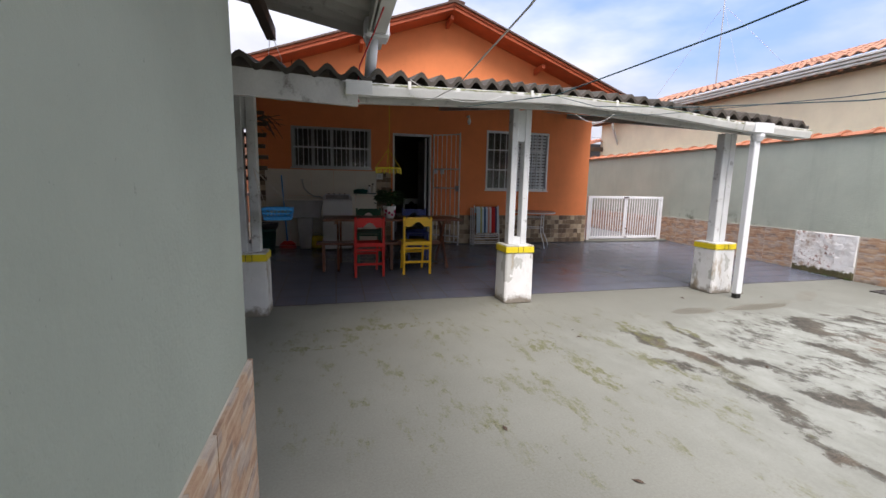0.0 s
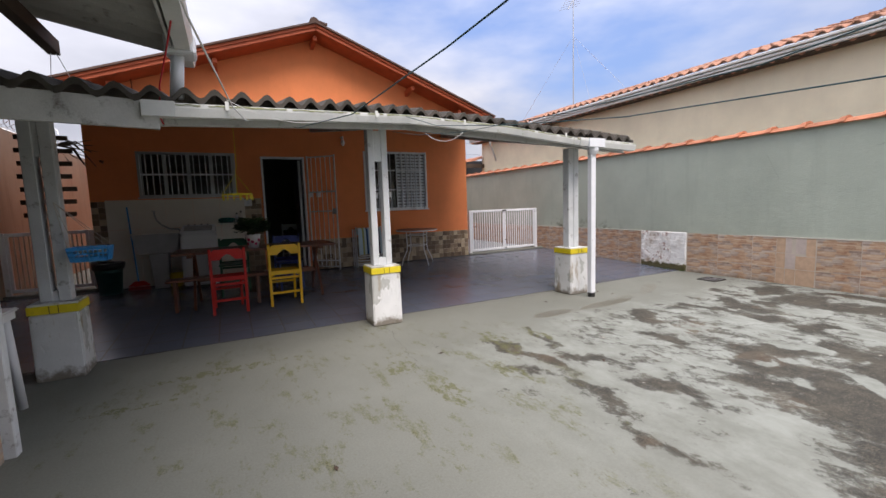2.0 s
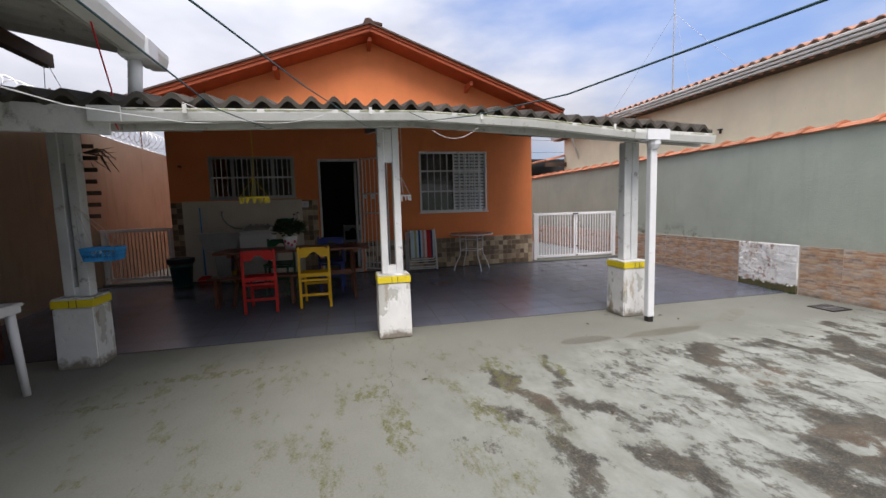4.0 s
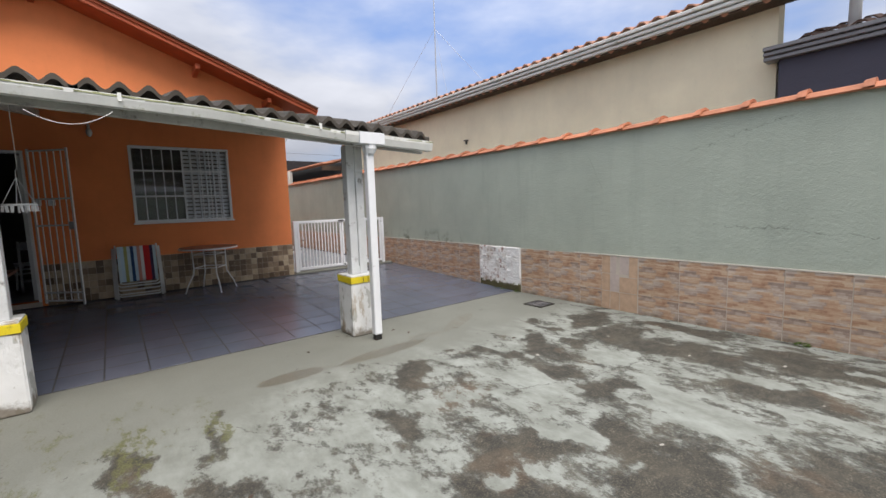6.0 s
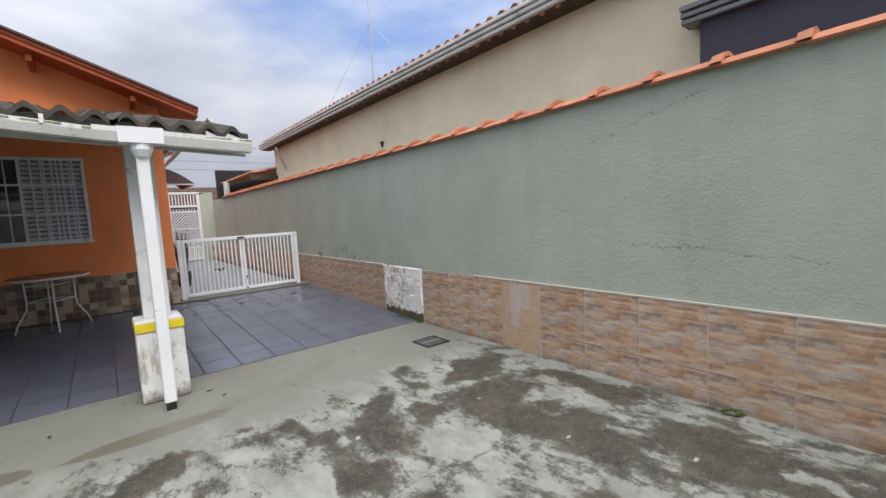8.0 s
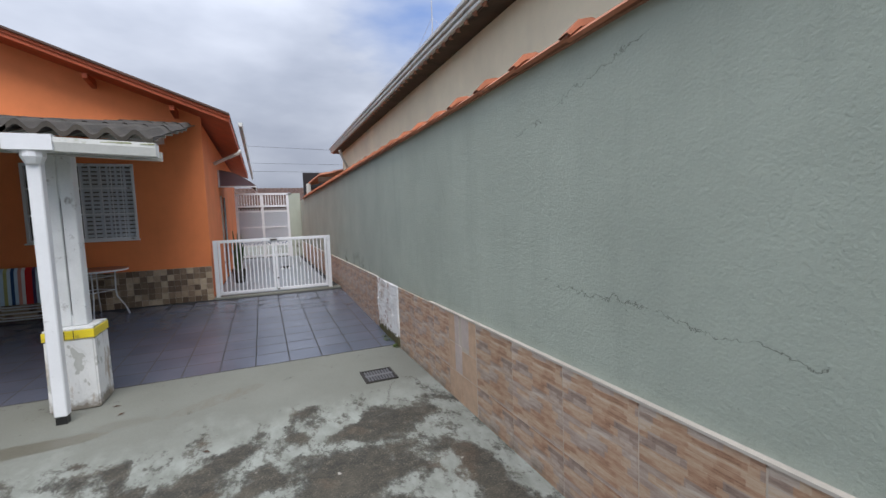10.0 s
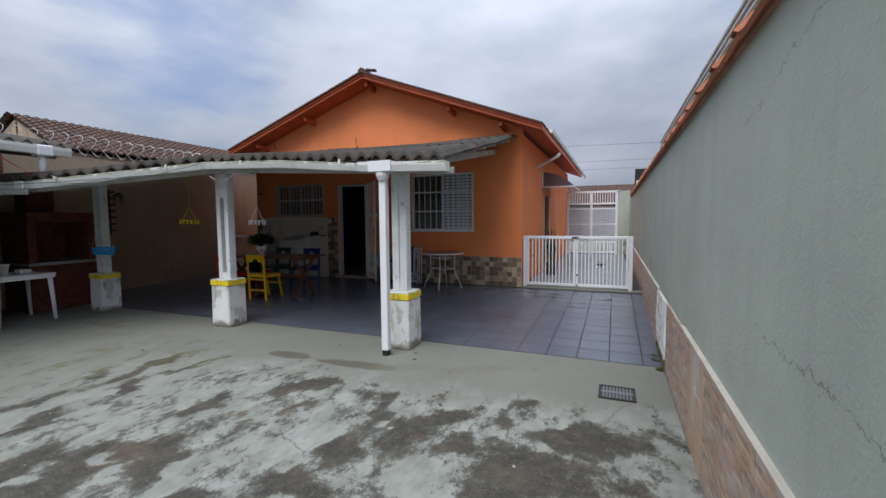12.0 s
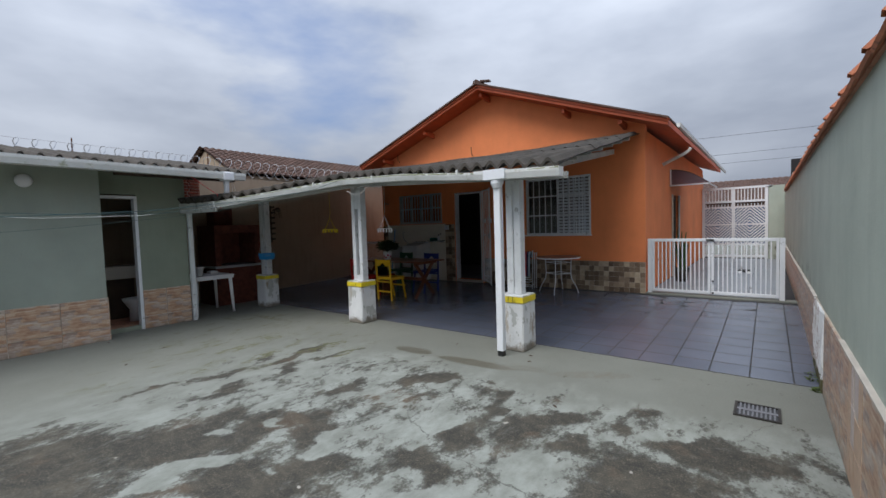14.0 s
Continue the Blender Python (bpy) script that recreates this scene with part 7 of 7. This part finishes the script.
mast = thing("antenna_mast", "thin grey antenna mast with guy wires on the neighbouring roof", "antenna")
bm = bmesh.new()
tube(bm, [(10.9, 10.6, 4.3), (10.9, 10.6, 6.0), (10.9, 10.6, 8.0)], 0.018, 8, [0.02, 0.017, 0.011])
part("pole", bm, M["metal"], mast)
bm = bmesh.new()
tube(bm, [(10.3, 10.2, 7.15), (10.9, 10.6, 7.7), (11.5, 11.0, 8.2)], 0.015, 6)
for k in range(7):
    c = Vector((10.35 + 0.17 * k, 10.23 + 0.115 * k, 7.2 + 0.15 * k))
    tube(bm, [c + Vector((0.16, -0.24, 0)), c - Vector((0.16, -0.24, 0))], 0.006, 4)
part("aerial", bm, M["metal"], mast)
for q in ((12.4, 9.6, 4.7), (9.9, 12.0, 4.1), (10.2, 9.2, 4.2)):
    bm = bmesh.new()
    tube(bm, [(10.9, 10.6, 6.6), q], 0.004, 4)
    part("guy_wire", bm, M["metal"], mast)

# moss tufts at the wall foot
for k, (xx, yy, r) in enumerate(((RX - 0.05, 1.2, 0.07), (RX - 0.05, 5.05, 0.09), (RX - 0.05, 4.75, 0.05), (RX - 0.04, 5.4, 0.05), (RX - 0.06, 5.2, 0.06))):
    mt = thing("moss_tuft", "small tuft of green moss at the foot of the boundary wall", "moss", "moss tufts by the wall")
    bm = bmesh.new()
    leafy(bm, xx, yy, 0.008, r * 0.8, 0.018, 160, 0.02, 30 + k)
    for v in bm.verts:
        v.co.x = min(v.co.x, RX - 0.026)
        v.co.z = max(v.co.z, 0.0)
    part("fronds", bm, M["moss"], mt, kind="stuff")

# ---- broken patch in the wall tiles ----
bp = thing("broken_plaster_patch", "bare patch of crumbling white plaster where wall tiles fell off", "plaster")
bm = bmesh.new()
ny, nz = 60, 46
y0, y1, z0, z1 = 4.69, 5.63, 0.0, 0.71
vg = []
for i in range(ny + 1):
    row = []
    for j in range(nz + 1):
        y = y0 + (y1 - y0) * i / ny
        z = z0 + (z1 - z0) * j / nz
        d = noise.fractal(Vector((y * 5, z * 5, 3.1)), 1.0, 2.1, 5) * 0.010 + noise.cell(Vector((y * 9, z * 9, 1))) * 0.004
        edge = min(i, j, ny - i, nz - j) == 0
        row.append(bm.verts.new((RX - 0.019 if edge else RX - 0.03 - max(-0.008, min(0.014, d)), y + (0 if edge else 0.003 * noise.noise(Vector((y * 40, z * 40, 0)))), z)))
    vg.append(row)
for i in range(ny):
    for j in range(nz):
        bm.faces.new((vg[i][j], vg[i + 1][j], vg[i + 1][j + 1], vg[i][j + 1]))
pm, n_, l_, p_ = nodes_of("crumbling_plaster")
pos_ = world_pos(n_)
c1 = ramp_node(n_, l_, noise_node(n_, l_, pos_, 5.5, 8, 0.7), [(0.36, (0.42, 0.33, 0.25)), (0.42, (0.66, 0.62, 0.57)), (0.5, (0.84, 0.83, 0.8))])
c1 = mix_node(n_, l_, ramp_node(n_, l_, noise_node(n_, l_, pos_, 11, 7, 0.75), [(0.55, 0.0), (0.6, 0.85)]), c1, (0.3, 0.15, 0.1))
sy_ = n_.new("ShaderNodeSeparateXYZ")
l_.new(pos_, sy_.inputs[0])
right_ = math_node(n_, l_, "LESS_THAN", math_node(n_, l_, "ADD", sy_.outputs[1], math_node(n_, l_, "MULTIPLY", noise_node(n_, l_, pos_, 7, 5), 0.08)), 5.03)
c1 = mix_node(n_, l_, math_node(n_, l_, "MULTIPLY", right_, 0.8), c1, (0.86, 0.86, 0.84))
c1 = mix_node(n_, l_, ramp_node(n_, l_, noise_node(n_, l_, pos_, 45, 4, 0.7), [(0.66, 0.0), (0.72, 0.7)]), c1, (0.25, 0.2, 0.16))
sz_ = n_.new("ShaderNodeSeparateXYZ")
l_.new(pos_, sz_.inputs[0])
lowz = math_node(n_, l_, "SUBTRACT", 1.0, math_node(n_, l_, "DIVIDE", math_node(n_, l_, "ADD", sz_.outputs[2], math_node(n_, l_, "MULTIPLY", noise_node(n_, l_, pos_, 9, 5, 0.7), 0.22)), 0.25), True)
c1 = mix_node(n_, l_, ramp_node(n_, l_, lowz, [(0.05, 0.0), (0.15, 1.0)]), c1, (0.1, 0.09, 0.04))
l_.new(c1, p_.inputs["Base Color"])
p_.inputs["Roughness"].default_value = 0.95
bump_node(n_, l_, p_, noise_node(n_, l_, pos_, 40, 6, 0.75), 0.8, 0.01)
part("plaster", bm, pm, bp)

# ---- odds and ends ----
vp = thing("vent_pipe", "white plastic vent pipe standing on the low brown roof", "pipe")
bm = bmesh.new()
tube(bm, [(8.95, 1.15, 3.0), (8.95, 1.15, 3.9)], 0.05, 12)
part("pipe", bm, M["plastic_white"], vp, smooth=True)
bm = bmesh.new()
lathe(bm, [(0.06, 3.0), (0.07, 3.06), (0.055, 3.1)], 8.95, 1.15, 12)
part("collar", bm, M["cap"], vp)
wl_ = thing("wall_bracket", "small dark metal bracket on the beige wall", "bracket")
bm = bmesh.new()
box(bm, NW - 0.05, NW, 6.93, 7.02, 2.725, 2.745)
box(bm, NW - 0.04, NW, 6.965, 6.985, 2.66, 2.725)
part("bracket", bm, M["iron"], wl_)
for k, (xx, yy) in enumerate(((5.32, 4.35), (5.4, 4.15), (0.95, 2.05), (1.4, 1.5), (2.2, 3.3), (3.3, 2.4), (4.3, 4.3), (6.1, 3.2), (-0.1, 1.7))):
    lf = thing("dead_leaf", "small dry brown leaf lying on the concrete", "leaf", "dead leaves on the yard", (xx, yy, 0.002), 47 * k)
    bm = bmesh.new()
    v = [bm.verts.new(q) for q in ((-0.03, 0, 0), (0, 0.014, 0.006), (0.035, 0, 0.002), (0, -0.013, 0.004), (0, 0, 0.012))]
    for f in ((0, 1, 4), (1, 2, 4), (2, 3, 4), (3, 0, 4), (3, 2, 1, 0)):
        bm.faces.new([v[i] for i in f])
    part("leaf", bm, M["old_wood"], lf)

# ---- laid pieces: floor, path and wall tiles ----
T = 0.3345
bm = bmesh.new()
box(bm, -(T - 0.011) / 2, (T - 0.011) / 2, -(T - 0.018) / 2, (T - 0.018) / 2, -0.008, 0)
bevel(bm, 0.0015)
tile_mesh = mesh_of("tile", bm, M["floor_tile"])
slope = math.atan2(0.13, HOUSE_Y - TILE_Y)
set_bm = bmesh.new()
vs = [set_bm.verts.new(c) for c in ((LX, TILE_Y, 0.0035), (RX - 0.024, TILE_Y, 0.0035), (RX - 0.024, HOUSE_Y - 0.02, 0.1335), (LX, HOUSE_Y - 0.02, 0.1335), (LX, TILE_Y, -0.1), (RX - 0.04, TILE_Y, -0.1), (RX - 0.04, HOUSE_Y - 0.02, -0.1), (LX, HOUSE_Y - 0.02, -0.1))]
for f in ((0, 1, 2, 3), (0, 4, 5, 1), (1, 5, 6, 2), (2, 6, 7, 3), (3, 7, 4, 0)):
    set_bm.faces.new([vs[i] for i in f])
floor = setting("floor", set_bm, M["grout"], "patio floor of blue grey ceramic tiles")
spots = []
cx = 7.045 - T / 2
nx0 = -int((cx - LX) / T)
for i in range(nx0, 4):
    for j in range(0, 12):
        x, y = cx + i * T, TILE_Y + T * (j + 0.5)
        if y > HOUSE_Y - 0.05 or x + T / 2 > RX + 0.15 or x - T / 2 < LX:
            continue
        spots.append((x, y))
spots.sort(key=lambda s: -s[0] * 0.6 + s[1])
rest = bmesh.new()
for k, (x, y) in enumerate(spots):
    z = gz(y) + 0.0043
    if k < 290:
        piece("tile", tile_mesh, floor, (x, y, z), (slope + random.uniform(-0.002, 0.002), random.uniform(-0.002, 0.002), 0))
    else:
        box(rest, -(T - 0.012) / 2, (T - 0.012) / 2, -(T - 0.012) / 2, (T - 0.012) / 2, -0.008, 0, Matrix.Translation((x, y, z)) @ pose(0, 0, 0, math.degrees(slope)))
r = part("far_tiles", rest, M["floor_tile"], floor, "blue grey floor tiles", kind="stuff")

# passage beyond the gate
passage = set_box("path", (HX1, RX - 0.04, HOUSE_Y + 0.14, 17.5, 0.0, 0.15), M["grout"], "pale tiled side passage")
P = 0.52
bm = bmesh.new()
box(bm, -P / 2 + 0.003, P / 2 - 0.003, -P / 2 + 0.003, P / 2 - 0.003, -0.008, 0)
ptile = mesh_of("path_tile", bm, M["path_tile"])
for i in range(4):
    for j in range(16):
        piece("path_tile", ptile, passage, (HX1 + 0.02 + P * (i + 0.5), HOUSE_Y + 0.18 + P * (j + 0.5), 0.158))

# printed ledger tiles on the boundary wall
def wall_tiles(wall, plane, y_list, sign, rows, skip=()):
    made = {}
    for y0, y1 in y_list:
        for ri, (z0, z1) in enumerate(rows):
            if (round(y0, 2), ri) in skip:
                continue
            key = (round(y1 - y0, 3), ri)
            if key not in made:
                bm = bmesh.new()
                w, h = y1 - y0 - 0.008, z1 - z0 - 0.002
                box(bm, 0, 0.012, -w / 2, w / 2, -h / 2, h / 2)
                made[key] = mesh_of("wall_tile", bm, M["print"])
            piece("wall_tile", made[key], wall, (plane - (0 if sign > 0 else 0.012), (y0 + y1) / 2, (z0 + z1) / 2))


W = 0.477
ylist = [(2.79 - W * (k + 1), 2.79 - W * k) for k in range(18)]
ylist += [(3.28, 3.61), (3.61, 4.14), (4.14, 4.675)]
ylist += [(5.64 + 0.54 * k, 5.64 + 0.54 * (k + 1)) for k in range(6)]
ylist += [(8.9 + 0.54 * k, 8.9 + 0.54 * (k + 1)) for k in range(16)]
ROWS = [(0.0, 0.237), (0.24, 0.70)]
wall_tiles(tile_backing, RX - 0.024, ylist, 1, ROWS)
# the odd pair of plain block tiles
for (ya, yb, za, zb) in ((3.165, 3.28, 0.47, 0.70), (3.085, 3.16, 0.47, 0.70), (3.165, 3.28, 0.24, 0.465), (3.04, 3.16, 0.24, 0.465), (2.915, 3.035, 0.47, 0.70), (2.80, 2.91, 0.44, 0.70), (2.80, 3.035, 0.24, 0.435), (3.165, 3.28, 0.0, 0.235), (3.035, 3.16, 0.0, 0.235), (2.80, 3.03, 0.0, 0.235)):
    bm = bmesh.new()
    box(bm, 0, 0.012, -(yb - ya) / 2 + 0.0015, (yb - ya) / 2 - 0.0015, -(zb - za) / 2 + 0.0015, (zb - za) / 2 - 0.0015)
    pink = (ya, za) in ((3.085, 0.47), (3.04, 0.24), (2.915, 0.47))
    piece("block_tile", mesh_of("block_tile", bm, M["block_pink" if pink else "block"]), tile_backing, (RX - 0.024, (ya + yb) / 2, (za + zb) / 2))

# annex wainscot
annex_bed = set_box("annex_wainscot_bed", (AX, AX + 0.006, -6.0, AY, -0.02, 0.64), M["wall_grout"], "grout bed of the outbuilding wall tiles")
wall_tiles(annex_bed, AX + 0.006, [(AY - 0.54 * (k + 1), AY - 0.54 * k) for k in range(13)], 1, [(0.0, 0.2), (0.205, 0.64)])
annex_bed2 = set_box("annex_wainscot_bed", (BX, BX + 0.006, ADOOR[1], BY, -0.02, 0.64), M["wall_grout"], "grout bed of the outbuilding wall tiles")
wall_tiles(annex_bed2, BX + 0.006, [(ADOOR[1] + 0.002, ADOOR[1] + 0.34), (ADOOR[1] + 0.344, BY)], 1, [(0.0, 0.2), (0.205, 0.64)])
bm = bmesh.new()
box(bm, AX - 0.3, AX + 0.018, AY, AY + 0.012, 0.0, 0.64)
part("corner_tile", bm, M["print"], annex_bed)

# small square stone tiles at the foot of the house
S = 0.098
bm = bmesh.new()
box(bm, -S / 2 + 0.002, S / 2 - 0.002, 0, 0.008, -S / 2 + 0.002, S / 2 - 0.002)
bevel(bm, 0.0015)
sq = mesh_of("stone_tile", bm, M["pebble"])


def stone_field(x0, x1, z0, z1, bed_name):
    bed = set_box(bed_name, (x0, x1, HOUSE_Y - 0.006, HOUSE_Y, z0, z1), M["wall_grout"], "grout bed of small brown and beige stone tiles")
    nx, nz = int((x1 - x0) / S + 0.3), int((z1 - z0) / S + 0.3)
    sx, sz = (x1 - x0) / nx, (z1 - z0) / nz
    for i in range(nx):
        for j in range(nz):
            o = piece("stone_tile", sq, bed, (x0 + sx * (i + 0.5), HOUSE_Y - 0.014 - random.choice((0, 0, 0.002, 0.003)), z0 + sz * (j + 0.5)))
            o.scale = (sx / S, 1, sz / S)


stone_field(2.02, HX1, 0.13, 0.74, "stone_bed")
stone_field(HX0, -1.25, 0.13, 1.6, "stone_bed")
stone_field(0.84, DOOR[0] - 0.04, 0.13, 1.6, "stone_bed")

# orange ridge tiles along the boundary wall
cap_bed = set_box("wall_coping", (RX - 0.02, RX + 0.18, -6.0, 15.8, CAPZ - 0.02, CAPZ), M["clay_old"], "mortar bed under the orange coping tiles")
bm = bmesh.new()
n = 7
L = 0.44
sec = [(-0.13, -0.005), (-0.07, 0.035), (0.0, 0.05), (0.07, 0.035), (0.13, -0.005)]
ra = [bm.verts.new((x, -L / 2, z)) for x, z in sec]
rb = [bm.verts.new((x, L / 2, z - 0.01)) for x, z in sec]
rc = [bm.verts.new((x * 0.9, -L / 2, z - 0.014)) for x, z in sec]
rd = [bm.verts.new((x * 0.9, L / 2, z - 0.024)) for x, z in sec]
for k in range(4):
    bm.faces.new((ra[k], ra[k + 1], rb[k + 1], rb[k]))
    bm.faces.new((rc[k], rd[k], rd[k + 1], rc[k + 1]))
    bm.faces.new((ra[k], rc[k], rc[k + 1], ra[k + 1]))
    bm.faces.new((rb[k], rb[k + 1], rd[k + 1], rd[k]))
for k in (0, 4):
    bm.faces.new((ra[k], rb[k], rd[k], rc[k]))
# raised overlapping lip at the front end of each tile
lip = []
for yy, s, dz in ((-L / 2 - 0.02, 1.0, 0.0), (-L / 2 - 0.02, 1.3, 0.03), (-L / 2 + 0.05, 1.2, 0.02), (-L / 2 + 0.05, 1.0, 0.0)):
    lip.append([bm.verts.new((x * (1 + (s - 1) * 0.5), yy, z + dz * (1 if abs(x) < 0.1 else 0.3))) for x, z in sec])
for a, b in zip(lip, lip[1:]):
    for k in range(4):
        bm.faces.new((a[k], a[k + 1], b[k + 1], b[k]))
ridge = mesh_of("coping_tile", bm, M["clay"])
y = -5.8
while y < 15.6:
    piece("coping_tile", ridge, cap_bed, (RX + 0.07, y, CAPZ + 0.005 + random.uniform(-0.004, 0.004)), (0, radians(-4), random.uniform(-0.02, 0.02)))
    y += 0.43
